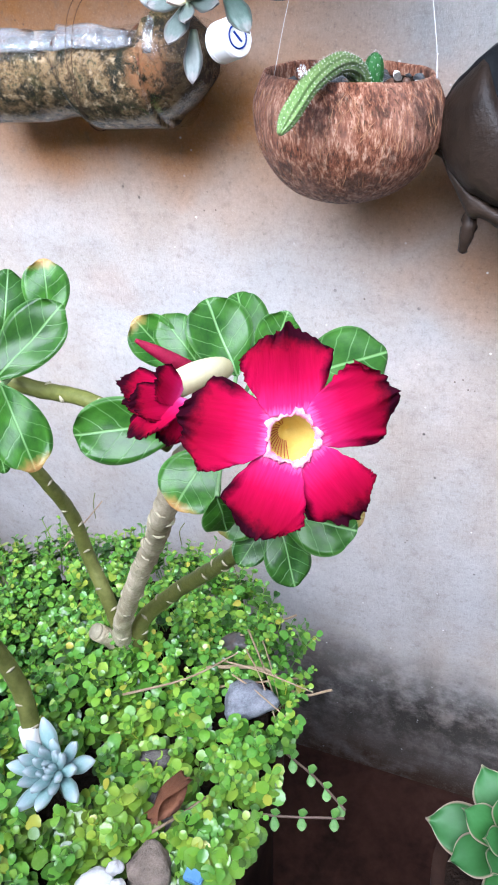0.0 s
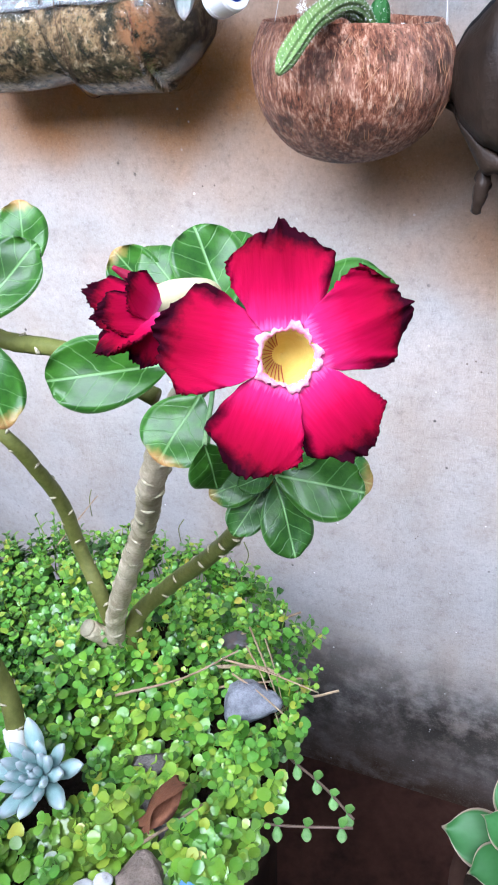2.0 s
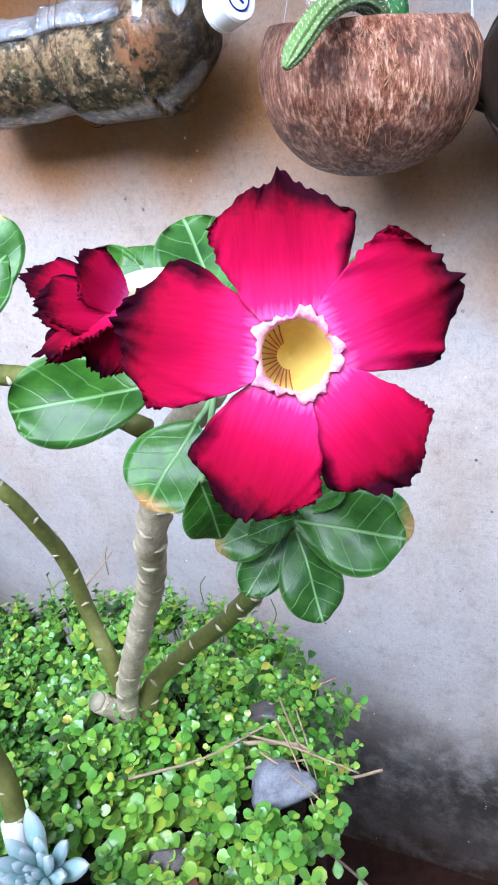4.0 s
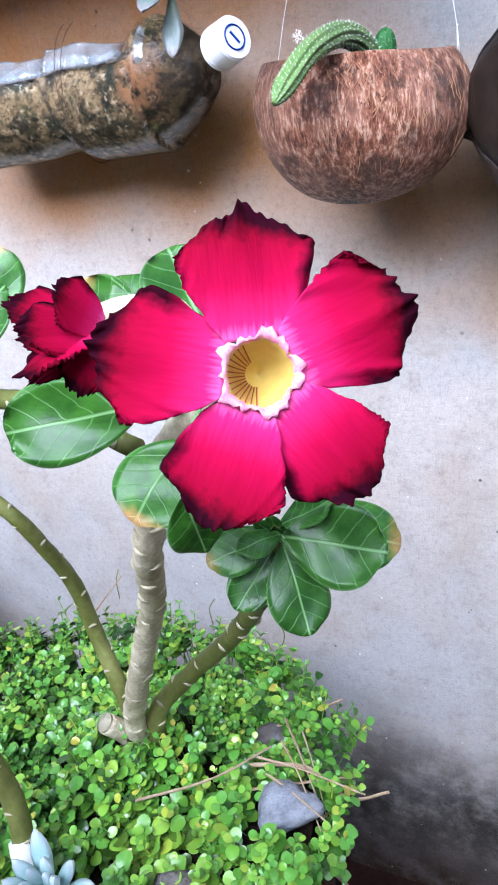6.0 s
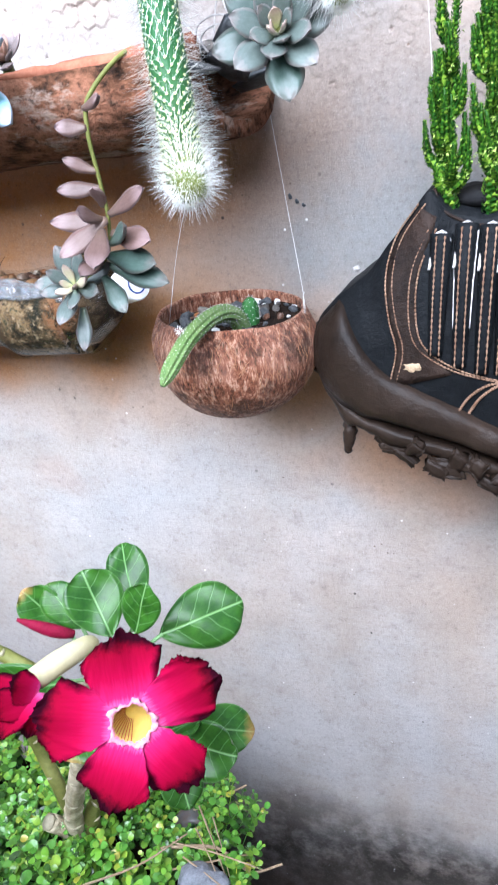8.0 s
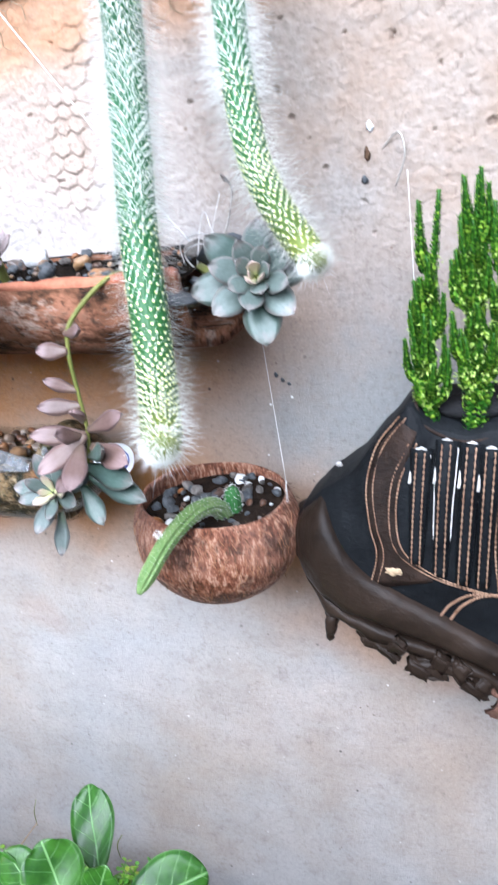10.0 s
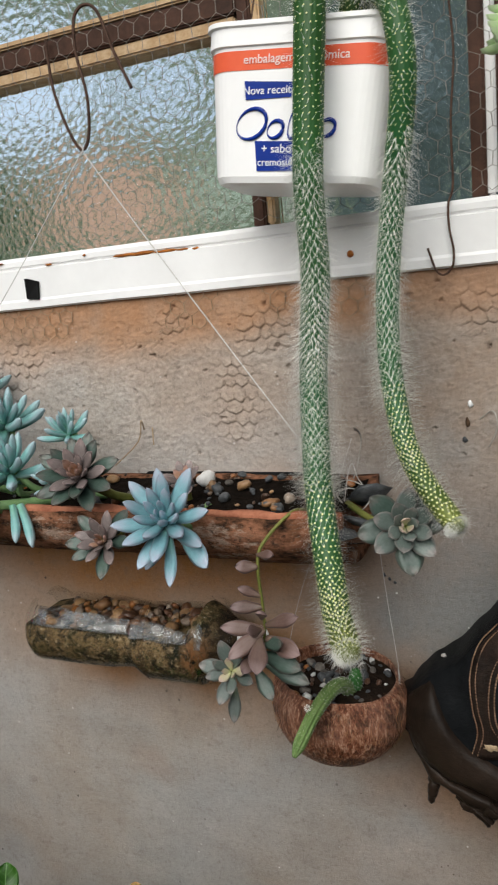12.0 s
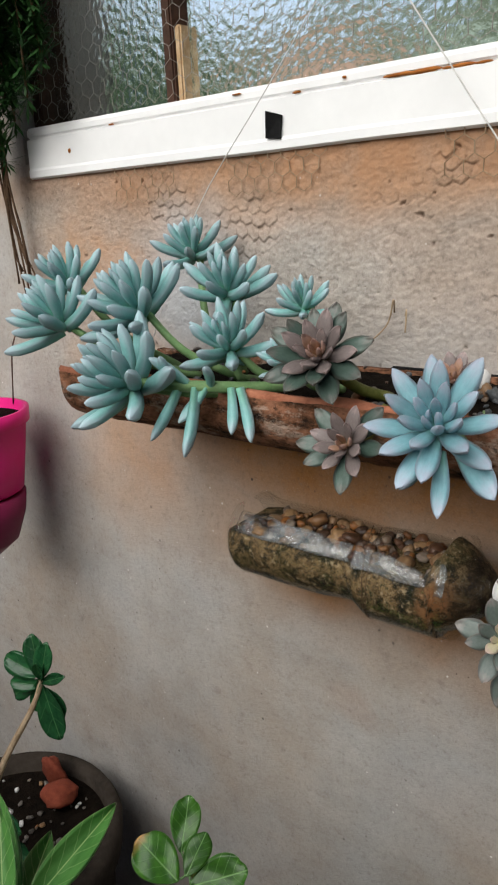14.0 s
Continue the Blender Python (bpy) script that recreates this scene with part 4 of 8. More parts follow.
        bar("putty_strip", x + 0.004, x + 0.013, 0.026, 0.055, 1.374, 1.45 if x < -0.5 else 2.19, WHITE if x > 0 else CREAM)
    bar("rail", -0.755, -0.104, 0.020, 0.055, 1.580, 1.602, BROWN)
    bar("rail_edge", -0.755, -0.104, 0.018, 0.055, 1.603, 1.610, CREAM)
    bar("putty_strip", -0.52, -0.106, 0.022, 0.055, 1.566, 1.579, CREAM)
    bar("frame_side", -0.775, -0.756, 0.02, 0.07, 1.372, 2.2, BROWN)
    for x0, x1, z0, z1 in ((-0.756, -0.543, 1.372, 1.58), (-0.519, -0.105, 1.372, 1.58), (-0.756, -0.543, 1.61, 2.2), (-0.519, -0.105, 1.61, 2.2), (-0.080, 0.117, 1.372, 2.2)):
        part("pane", box(x0, x1, 0.040, 0.046, z0, z1, 0.0), PANE, win, smooth=False).visible_shadow = False
    bar("frame_post", 0.142, 0.150, 0.018, 0.07, 1.372, 2.2, BROWN)
    # white shutter leaf beside the panes
    sh = part("shutter", box(0.151, 0.60, 0.012, 0.05, 1.392, 2.2, 0.003), WHITE, win, "white painted shutter board", smooth=False)
    # the groove is a flat grey strip, its shade put in as colour
    part("shutter_groove", box(0.172, 0.1735, 0.0105, 0.0125, 1.394, 2.19), GREYINK, sh, smooth=False)
    part("shutter_edge", box(0.151, 0.60, 0.02, 0.05, 1.376, 1.391, 0.002), BROWN, sh, smooth=False)
    bm = box(0.158, 0.181, 0.0085, 0.0115, 1.442, 1.460, 0.0008)
    for v in bm.verts:
        v.co.z += (v.co.x - 0.16) * -0.08
        v.co.y += 0.001 * noise.noise(v.co * 300)
    part("tape_scrap", bm, BLACK, sh, "square of black tape", smooth=False)


def wire_mesh(cell, r, x0, x1, z0, rows, depth, keep):
    bm = bmesh.new()
    h = cell / math.sqrt(3)
    rnd = random.Random(4)
    done = set()

    def vert(p):
        q = Vector((p[0], 0, p[1]))
        return Vector((p[0] + 0.0016 * noise.noise(q * 60), depth + 0.003 * noise.noise(q * 12), p[1] + 0.0016 * noise.noise(q * 55 + Vector((5, 0, 0)))))

    for row in range(0, rows):
        zc = z0 + row * h * 1.5
        for col in range(0, 50):
            xc = x0 + col * cell + (cell / 2 if row % 2 else 0)
            if xc > x1 or not keep(xc, zc):
                continue
            pts = [(xc + h * math.sin(radians(60 * k)), zc + h * math.cos(radians(60 * k))) for k in range(6)]
            for a, b in zip(pts, pts[1:] + pts[:1]):
                key = tuple(sorted(((round(a[0], 4), round(a[1], 4)), (round(b[0], 4), round(b[1], 4)))))
                if key in done or min(a[1], b[1]) < z0:
                    continue
                done.add(key)
                pa, pb = vert(key[0]), vert(key[1])
                d = (pb - pa).normalized()
                rr = r * (1.6 if abs(a[0] - b[0]) < 0.002 else 1.0)
                s = d.cross(Vector((0, 1, 0))).normalized() * rr
                u = Vector((0, -1, 0)) * rr
                tri = [[bm.verts.new(p + s), bm.verts.new(p - s), bm.verts.new(p + u * 1.3)] for p in (pa - d * 0.0004, pb + d * 0.0004)]
                for k in range(3):
                    bm.faces.new((tri[0][k], tri[0][(k + 1) % 3], tri[1][(k + 1) % 3], tri[1][k]))
    return bm


def build_wire_mesh():
    bm = wire_mesh(0.0192, 0.00027, -0.755, 0.14, 1.372, 22, 0.014, lambda x, z: True)
    low = wire_mesh(0.0165, 0.00034, -0.70, 0.12, 1.268, 4, -0.0085, lambda x, z: noise.noise(Vector((x * 13, 4, z * 15))) + (z - 1.29) * 9 > 0.02)
    solo("wire_remnant", low, TWIG, "rusty hexagonal wire remnant showing in the plaster below the sill", "wire mesh", kind="stuff")
    solo("chicken_wire", bm, ZINC, "hexagonal galvanised wire mesh stretched over the window", "wire mesh", kind="stuff")


# ---- hooks and strings ----
def build_hooks():
    hook = thing("wire_hook", (-0.27, -0.03, 1.469), "bent rusty wire hook hung through the window mesh", "hook")
    part("wire", tube([(-0.330, 0.015, 1.60), (-0.302, -0.022, 1.536), (-0.284, -0.03, 1.490), (-0.270, -0.031, 1.469), (-0.260, -0.03, 1.482), (-0.257, -0.029, 1.52), (-0.266, -0.026, 1.565), (-0.268, -0.018, 1.600), (-0.258, -0.012, 1.612), (-0.243, -0.012, 1.602), (-0.225, -0.02, 1.56), (-0.203, -0.03, 1.518)], 0.0017, 8, 6), WIRE, hook)
    hook2 = thing("wire_hook", (0.10, -0.015, 1.306), "dark rusty wire hook bent over the white sill", "hook")
    part("wire", tube([(0.108, 0.008, 1.62), (0.104, 0.005, 1.56), (0.107, 0.008, 1.50), (0.103, 0.004, 1.44), (0.104, -0.004, 1.385), (0.1005, -0.014, 1.367), (0.101, -0.0165, 1.345), (0.104, -0.0165, 1.327), (0.103, -0.016, 1.313), (0.096, -0.016, 1.305), (0.088, -0.016, 1.309), (0.081, -0.017, 1.330)], 0.0011, 8, 6), WIRE, hook2)
    s1 = thing("planter_string", (-0.27, -0.031, 1.466), "thin white string looped from the wire hook to the clay trough", "string")
    part("strand", tube([(-0.270, -0.031, 1.468), (-0.36, -0.035, 1.366), (-0.46, -0.04, 1.252), (-0.53, -0.05, 1.112)], 0.00055, 6, 4), STRING, s1)
    part("strand", tube([(-0.270, -0.031, 1.468), (-0.20, -0.034, 1.366), (-0.063, -0.04, 1.173), (-0.015, -0.045, 1.114)], 0.00065, 6, 4), STRING, s1)
    part("strand", tube([(-0.272, -0.032, 1.474), (-0.266, -0.035, 1.469), (-0.271, -0.033, 1.462)], 0.0009, 6, 4), STRING, s1)
    for pts, r in (([(-0.002, -0.004, 1.157), (0.002, -0.02, 1.163), (0.006, -0.012, 1.15), (0.003, -0.03, 1.12), (0.0, -0.05, 1.108)], 0.0008), ([(0.12, -0.003, 1.165), (0.134, -0.012, 1.175), (0.138, -0.014, 1.160), (0.130, -0.01, 1.140)], 0.0007)):
        t = thing("wire_loop", pts[0], "thin curled wire loop standing out from the wall", "wire")
        part("wire", tube(pts, r, 6, 6), ZINC, t)
    lp = thing("string_loop", (0.012, -0.095, 1.118), "loose loops of white string at the open end of the trough", "string")
    part("strand", tube([(0.000, -0.098, 1.110), (0.001, -0.102, 1.124), (0.013, -0.100, 1.130), (0.028, -0.104, 1.126), (0.034, -0.10, 1.114), (0.024, -0.102, 1.102), (0.010, -0.10, 1.106), (0.004, -0.104, 1.118), (0.018, -0.106, 1.124), (0.030, -0.100, 1.116)], 0.0006, 6, 6), WORN, lp)
    part("strand", tube([(0.008, -0.096, 1.108), (0.012, -0.09, 1.135), (0.016, -0.088, 1.142), (0.022, -0.092, 1.128), (0.040, -0.10, 1.112)], 0.0005, 6, 6), WORN, lp)
    for pts in ([(-0.252, -0.004, 1.162), (-0.245, -0.02, 1.175), (-0.255, -0.015, 1.150), (-0.28, -0.03, 1.125)], [(-0.24, -0.006, 1.160), (-0.236, -0.012, 1.165), (-0.238, -0.01, 1.145)]):
        t = thing("dry_tendril", pts[0], "thin dry brown tendril curling on the plaster", "tendril")
        part("stalk", tube(pts, 0.0008, 5, 6), TWIG, t)
    d = thing("wall_droppings", (0.108, 0, 1.16), "white and brown droppings dried on the plaster", "droppings")
    for x, z, w, h, mt in ((0.113, 1.181, 0.006, 0.009, WHITE), (0.110, 1.163, 0.005, 0.012, ROOT), (0.107, 1.146, 0.006, 0.007, SLATE), (0.019, 0.999, 0.004, 0.006, SLATE), (0.0245, 0.9945, 0.004, 0.005, SLATE), (0.030, 0.991, 0.004, 0.004, SLATE)):
        bm = bmesh.new()
        bmesh.ops.create_icosphere(bm, subdivisions=2, radius=0.5)
        for v in bm.verts:
            v.co = Vector((x + v.co.x * w * 0.75 * (1 + 1.2 * noise.noise(v.co * 5)), -0.0015 + v.co.y * 0.002 - (0.003 if z > 1.1 else -0.001), z + v.co.z * h * 0.75 * (1 + 0.9 * noise.noise(v.co * 6))))
        part("speck", bm, mt, d)


# ---- clay trough with succulents ----
def blunt(x):
    return max(0.05, (0.58 + 0.42 * min(1, x * 1.6)) * (1 if x < 0.55 else max(0.0, 1 - ((x - 0.55) / 0.455) ** 1.8) ** 0.66))


def paddle(x):
    return max(0.03, (0.45 + 0.55 * math.sin(min(1, x / 0.6) * math.pi / 2)) * (1 if x < 0.6 else max(0.0, 1 - ((x - 0.6) / 0.402) ** 1.9) ** 0.75))


FINGER = kinds(lambda: lens_leaf("finger_leaf", blunt, lambda x: max(0.004, 0.105 * (1 - max(0, x - 0.86) * 5)), lambda x, s: 0.22 * x * x + 0.02 * s * s, 12, 6), BLUELEAF, POWDER, SILVER)
PADDLE = kinds(lambda: lens_leaf("paddle_leaf", paddle, lambda x: max(0.004, 0.085 * (1 - max(0, x - 0.75) * 3)), lambda x, s: 0.20 * x * x + 0.03 * s * s, 14, 6), POWDER, BLUELEAF)
SPOON = kinds(lambda: lens_leaf("spoon_leaf", lambda x: max(0.04, (0.35 + 1.25 * x if x < 0.52 else 1.0) * (1 if x < 0.56 else max(0.0, 1 - ((x - 0.56) / 0.445) ** 1.7) ** 0.68)), lambda x: max(0.004, 0.075 * (1 - max(0, x - 0.7) * 3)), lambda x, s: 0.14 * x * x + 0.05 * s * s * (0.3 + x), 12, 6), PURPLE, CORAL, GHOST, GHOSTDARK, MAUVE, POWDER, BURRO, SPROUT, PALEHEART)


def pointed(x):
    wide = 0.55 + 0.45 * math.sin(min(1, x / 0.58) * math.pi / 2)
    return max(0.02, wide * (1 if x < 0.58 else 1 - 0.78 * ((x - 0.58) / 0.34) ** 2.2 if x < 0.92 else 0.22 * (1 - x) / 0.08))


POINTED = kinds(lambda: lens_leaf("pointed_leaf", pointed, lambda x: max(0.004, 0.06 * (1 - max(0, x - 0.7) * 3)), lambda x, s: 0.10 * x * x + 0.07 * s * s * (0.3 + x), 24, 10), AGAVE)


def clay_trough():
    tr = thing("clay_trough", (-0.27, -0.085, 1.045), "weathered clay roof tile hung as a trough, filled with soil", "planter")
    x0, x1, yc, hw, zt, dp = -0.545, 0.022, -0.086, 0.076, 1.112, 0.059
    bm = bmesh.new()
    n, k = 44, 18
    rows = []
    for i in range(n + 1):
        x = x0 + (x1 - x0) * i / n
        dz = 0.003 * noise.noise(Vector((x * 9, 0, 0)))
        ring = []
        for j in range(k + 1):
            a = math.pi * j / k
            p = Vector((x, yc + hw * math.cos(a), zt - dp * math.sin(a) ** 0.6 + dz))
            ring.append(p + Vector((0, 0, 0.0015 * noise.noise(p * 90))))
        for j in range(k, -1, -1):
            a = math.pi * j / k
            ring.append(Vector((x, yc + (hw - 0.011) * math.cos(a), zt - (dp - 0.011) * math.sin(a) ** 0.6 + dz)))
        rows.append([bm.verts.new(p) for p in ring])
    for a, b in zip(rows, rows[1:]):
        for j in range(len(a)):
            bm.faces.new((a[j], a[(j + 1) % len(a)], b[(j + 1) % len(a)], b[j]))
    bm.faces.new(rows[0])
    bm.faces.new(rows[-1][::-1])
    part("trough", bm, CLAY, tr)
    bm = bmesh.new()
    pts = [(x0 + (x1 - x0) * i / 30, yc - hw + 0.005, zt + 0.001 + 0.003 * noise.noise(Vector(((x0 + (x1 - x0) * i / 30) * 9, 0, 0)))) for i in range(0, 31)]
    part("rim", tube(pts, 0.0040, 8, 0, wobble=0.5), CLAYRIM, tr, "paler broken clay rim")
    bm = bmesh.new()
    g = bmesh.ops.create_grid(bm, x_segments=70, y_segments=14, size=0.5)
    for v in bm.verts:
        x, y = x0 + 0.008 + (v.co.x + 0.5) * (x1 - x0 - 0.016), yc + v.co.y * 2 * (hw - 0.012)
        v.co = Vector((x, y, zt - 0.004 + 0.006 * noise.noise(Vector((x * 60, y * 60, 0))) + 0.10 * max(0.0, y - yc) * (1 - max(0.0, y - yc) / (hw - 0.012))))
    part("soil", bm, BLACKSOIL, tr)
    part("liner", box(-0.25, -0.03, -0.0145, -0.008, 1.10, 1.1135, 0.001), BLACK, tr, "thin black strip along the trough's back edge", smooth=False)
    rnd = random.Random(8)
    stones = [stone_mesh("pebble", s, 0.75) for s in range(4)]
    for mt, count in ((PEBBLE, 60), (GREYSTONE, 22), (SLATE, 70)):
        own = [s.copy() for s in stones]
        for o in own:
            o.materials.append(mt)
        for _ in range(count):
            x = rnd.choice((rnd.uniform(-0.2, 0.01), rnd.uniform(-0.55, 0.01)))
            y = rnd.uniform(yc - hw + 0.018, yc + hw - 0.02)
            put("pebble", rnd.choice(own), None, tr, turned((x, y, zt - 0.003 + rnd.uniform(0, 0.004) + 0.08 * max(0.0, y - yc)), rnd.choice((0.003, 0.004, 0.004, 0.005, 0.006, 0.009, 0.014)), rnd))
    me = stone_mesh("pebble", 77, 0.9)
    me.materials.append(WHITESTONE)
    put("pebble", me, None, tr, pose(-0.150, -0.060, 1.118, 10, 20, 30) @ Matrix.Diagonal((0.022, 0.02, 0.022, 1)), "white stone")
    # slate flakes leaning at the open end
    for at, sc, rot in (((0.030, -0.125, 1.098), (0.036, 0.008, 0.05), (70, 25, 15)), ((0.034, -0.10, 1.118), (0.04, 0.009, 0.035), (40, 10, 40)), ((0.022, -0.16, 1.100), (0.03, 0.008, 0.045), (80, 20, -20)), ((0.038, -0.08, 1.09), (0.05, 0.01, 0.05), (75, 0, 60))):
        me = stone_mesh("slate_flake", int(at[0] * 1000), 1.0, 1)
        me.materials.append(SLATE)
        put("slate_flake", me, None, tr, pose(*at, *rot) @ Matrix.Diagonal((*sc, 1)))
    return tr


def blue_succulents():
    rows = (  # heart, facing, radius, leaves, stem foot
        ((-0.446, -0.050, 1.228), (0.1, -0.35, 0.9), 0.040, 22, (-0.40, -0.07, 1.11)),
        ((-0.362, -0.099, 1.196), (0.2, -0.4, 0.9), 0.044, 24, (-0.37, -0.08, 1.11)),
        ((-0.331, -0.141, 1.152), (0.15, -0.55, 0.8), 0.042, 22, (-0.30, -0.09, 1.11)),
        ((-0.290, -0.086, 1.180), (0.1, -0.4, 0.9), 0.030, 18, (-0.27, -0.08, 1.11)),
        ((-0.423, -0.159, 1.186), (-0.1, -0.5, 0.85), 0.052, 28, (-0.36, -0.10, 1.11)),
        ((-0.392, -0.213, 1.128), (-0.2, -0.75, 0.6), 0.056, 30, (-0.30, -0.11, 1.11)),
        ((-0.486, -0.202, 1.176), (-0.4, -0.5, 0.75), 0.046, 24, (-0.40, -0.11, 1.11)),
        ((-0.510, -0.162, 1.206), (-0.2, -0.4, 0.9), 0.040, 22, (-0.44, -0.09, 1.11)),
        ((-0.268, -0.145, 1.142), (-0.1, -0.6, 0.8), 0.026, 16, (-0.25, -0.10, 1.11)),
        ((-0.345, -0.120, 1.135), (0.3, -0.5, 0.8), 0.020, 12, (-0.34, -0.10, 1.11)),
    )
    for i, (c, axis, r, count, foot) in enumerate(rows):
        plant = thing("blue_succulent", foot, "powdery blue-green finger-leaved succulent rooted in the clay trough", "succulent", "succulents in the clay trough")
        a = Vector(axis).normalized()
        low = Vector(c) - a * r * 0.25
        mid = (Vector(foot) + low) / 2 + Vector((0, -0.012, -0.004))
        stem = part("stem", tube([foot, mid, low, Vector(c)], lambda t: 0.0042 - 0.0012 * t, 8, 5), CACTUSLIGHT, plant)
        rosette(stem, [FINGER], [BLUELEAF], Vector(c) + Vector((-0.006, -0.004, 0.002)), axis, r * 1.16, int(count * 0.9), 0.28, (82, 0), 0.46, 20 + i, sink=0.40)
    # spare leaves hanging from the foremost stem
    plant = thing("blue_succulent", (-0.33, -0.12, 1.11), "blue-green succulent runner with leaves hanging over the trough", "succulent", "succulents in the clay trough")
    stem = part("stem", tube([(-0.29, -0.11, 1.11), (-0.32, -0.165, 1.118), (-0.36, -0.195, 1.122), (-0.39, -0.21, 1.125)], 0.005, 8, 5), CACTUSLIGHT, plant)
    for b, t in (((-0.352, -0.189, 1.121), (-0.372, -0.198, 1.075)), ((-0.340, -0.182, 1.120), (-0.338, -0.194, 1.064)), ((-0.332, -0.178, 1.120), (-0.350, -0.190, 1.090)), ((-0.316, -0.166, 1.118), (-0.304, -0.176, 1.082)), ((-0.309, -0.163, 1.118), (-0.288, -0.170, 1.077)), ((-0.36, -0.195, 1.122), (-0.350, -0.205, 1.152)), ((-0.33, -0.175, 1.12), (-0.316, -0.19, 1.144)), ((-0.345, -0.185, 1.122), (-0.365, -0.205, 1.150))):
        put("leaf", FINGER[BLUELEAF.name], None, stem, toward(b, t, (0.2, -1, 0.1), 0.011))


def echeverias():
    spec = (
        ("powder blue echeveria leaning out over the trough rim", (-0.121, -0.204, 1.122), (0.22, -0.74, 0.64), 0.050, 25, [PADDLE], [POWDER], 0.32, (-0.12, -0.12, 1.108), (78, 2), 0.40),
        ("dusky purple rosette with a coral heart in the trough", (-0.226, -0.174, 1.153), (0.25, -0.75, 0.6), 0.042, 30, [SPOON], [CORAL, PURPLE, PURPLE, GHOSTDARK, GHOSTDARK], 0.44, (-0.20, -0.11, 1.11), (80, -5), 0.34),
        ("small purple rosette with a coral heart below the rim", (-0.185, -0.207, 1.100), (0.1, -0.85, 0.45), 0.034, 22, [SPOON], [CORAL, PURPLE, PURPLE, GHOSTDARK], 0.44, (-0.19, -0.14, 1.11), (80, -5), 0.34),
        ("silvery ghost plant rosette at the open trough end", (0.077, -0.165, 1.110), (0.28, -0.88, 0.35), 0.038, 22, [SPOON], [PALEHEART, GHOST, GHOST, GHOST, GHOSTDARK], 0.62, (0.012, -0.10, 1.108), (78, -4), 0.26),
        ("dark bronze rosette tucked behind the clay rim", (-0.150, -0.110, 1.130), (0.1, -0.6, 0.8), 0.024, 16, [SPOON], [CORAL, PURPLE], 0.5, (-0.15, -0.1, 1.105), (80, 10), 0.34),
    )
    for i, (label, c, axis, r, count, meshes, mats, w, foot, rise, inner) in enumerate(spec):
        plant = thing("echeveria", foot, label, "succulent", "succulents in the clay trough")
        low = Vector(c) - Vector(axis).normalized() * r * 0.2
        mid = (Vector(foot) + low) / 2 + Vector((0, 0, -0.006 if i else -0.012))
        stem = part("stem", tube([foot, mid, low, Vector(c)], 0.0045 if i != 3 else 0.0032, 8, 5), CACTUSLIGHT if i == 0 else BARKGREEN, plant)
        rosette(stem, meshes, mats, c, axis, r, count, w, rise, inner, 50 + i, sink=0.16)
        if i == 0:
            put("leaf", PADDLE[POWDER.name], None, stem, toward((-0.116, -0.206, 1.106), (-0.108, -0.222, 1.068), (0.1, -1, 0.1), 0.012, 0.04), "paler drooping leaf")
            put("leaf", PADDLE[POWDER.name], None, stem, toward((-0.109, -0.198, 1.108), (-0.078, -0.206, 1.082), (0.1, -1, 0.2), 0.018, 0.05))
            put("leaf", PADDLE[POWDER.name], None, stem, toward((-0.128, -0.196, 1.104), (-0.146, -0.194, 1.074), (0.1, -1, 0.2), 0.012, 0.04))
    # trailing ghost plant that hangs down towards the coconut
    plant = thing("trailing_ghost_plant", (-0.02, -0.13, 1.108), "trailing ghost plant with mauve leaves hanging from the trough", "succulent")
    pts = [(-0.015, -0.12, 1.105), (-0.022, -0.155, 1.116), (-0.042, -0.18, 1.095), (-0.046, -0.186, 1.075), (-0.044, -0.188, 1.045), (-0.044, -0.188, 1.02), (-0.05, -0.19, 0.998), (-0.072, -0.194, 0.982)]
    stem = part("stem", tube(pts, lambda t: 0.0017 - 0.0006 * t, 8, 6), BARKGREEN, plant)
    for base, tip, w, mt in (  # sparse small leaves on the hanging stem, a loose cluster of large ones at its end
        ((-0.045, -0.186, 1.087), (-0.024, -0.194, 1.090), 0.009, MAUVE), ((-0.046, -0.186, 1.076), (-0.064, -0.192, 1.077), 0.012, MAUVE), ((-0.045, -0.187, 1.050), (-0.064, -0.193, 1.059), 0.009, MAUVE), ((-0.044, -0.187, 1.040), (-0.071, -0.195, 1.041), 0.012, MAUVE), ((-0.046, -0.187, 1.030), (-0.040, -0.200, 1.046), 0.011, MAUVE),
        ((-0.044, -0.188, 1.020), (-0.081, -0.196, 1.022), 0.014, MAUVE), ((-0.043, -0.192, 1.022), (-0.069, -0.212, 1.002), 0.015, MAUVE), ((-0.042, -0.188, 1.024), (-0.008, -0.192, 1.037), 0.013, MAUVE), ((-0.043, -0.188, 1.012), (-0.007, -0.200, 1.005), 0.017, MAUVE), ((-0.046, -0.196, 1.016), (-0.040, -0.222, 0.994), 0.017, MAUVE),
        ((-0.046, -0.194, 1.022), (-0.052, -0.216, 1.030), 0.012, MAUVE), ((-0.044, -0.190, 1.006), (-0.018, -0.204, 1.018), 0.013, GHOSTDARK), ((-0.048, -0.190, 0.998), (-0.009, -0.196, 0.990), 0.018, GHOSTDARK), ((-0.048, -0.190, 0.992), (-0.004, -0.194, 0.977), 0.017, GHOSTDARK), ((-0.054, -0.192, 0.985), (-0.037, -0.200, 0.961), 0.014, GHOSTDARK), ((-0.052, -0.190, 1.0), (-0.058, -0.214, 0.988), 0.014, MAUVE),
    ):
        put("leaf", SPOON[mt.name], None, stem, toward(base, tip, (0.25, -0.8, 0.45), w, 0.03))
    rosette(stem, [SPOON], [PALEHEART, GHOST, GHOST], (-0.075, -0.198, 0.982), (0.1, -0.78, 0.45), 0.030, 14, 0.52, (70, -6), 0.36, 77, sink=0.1)
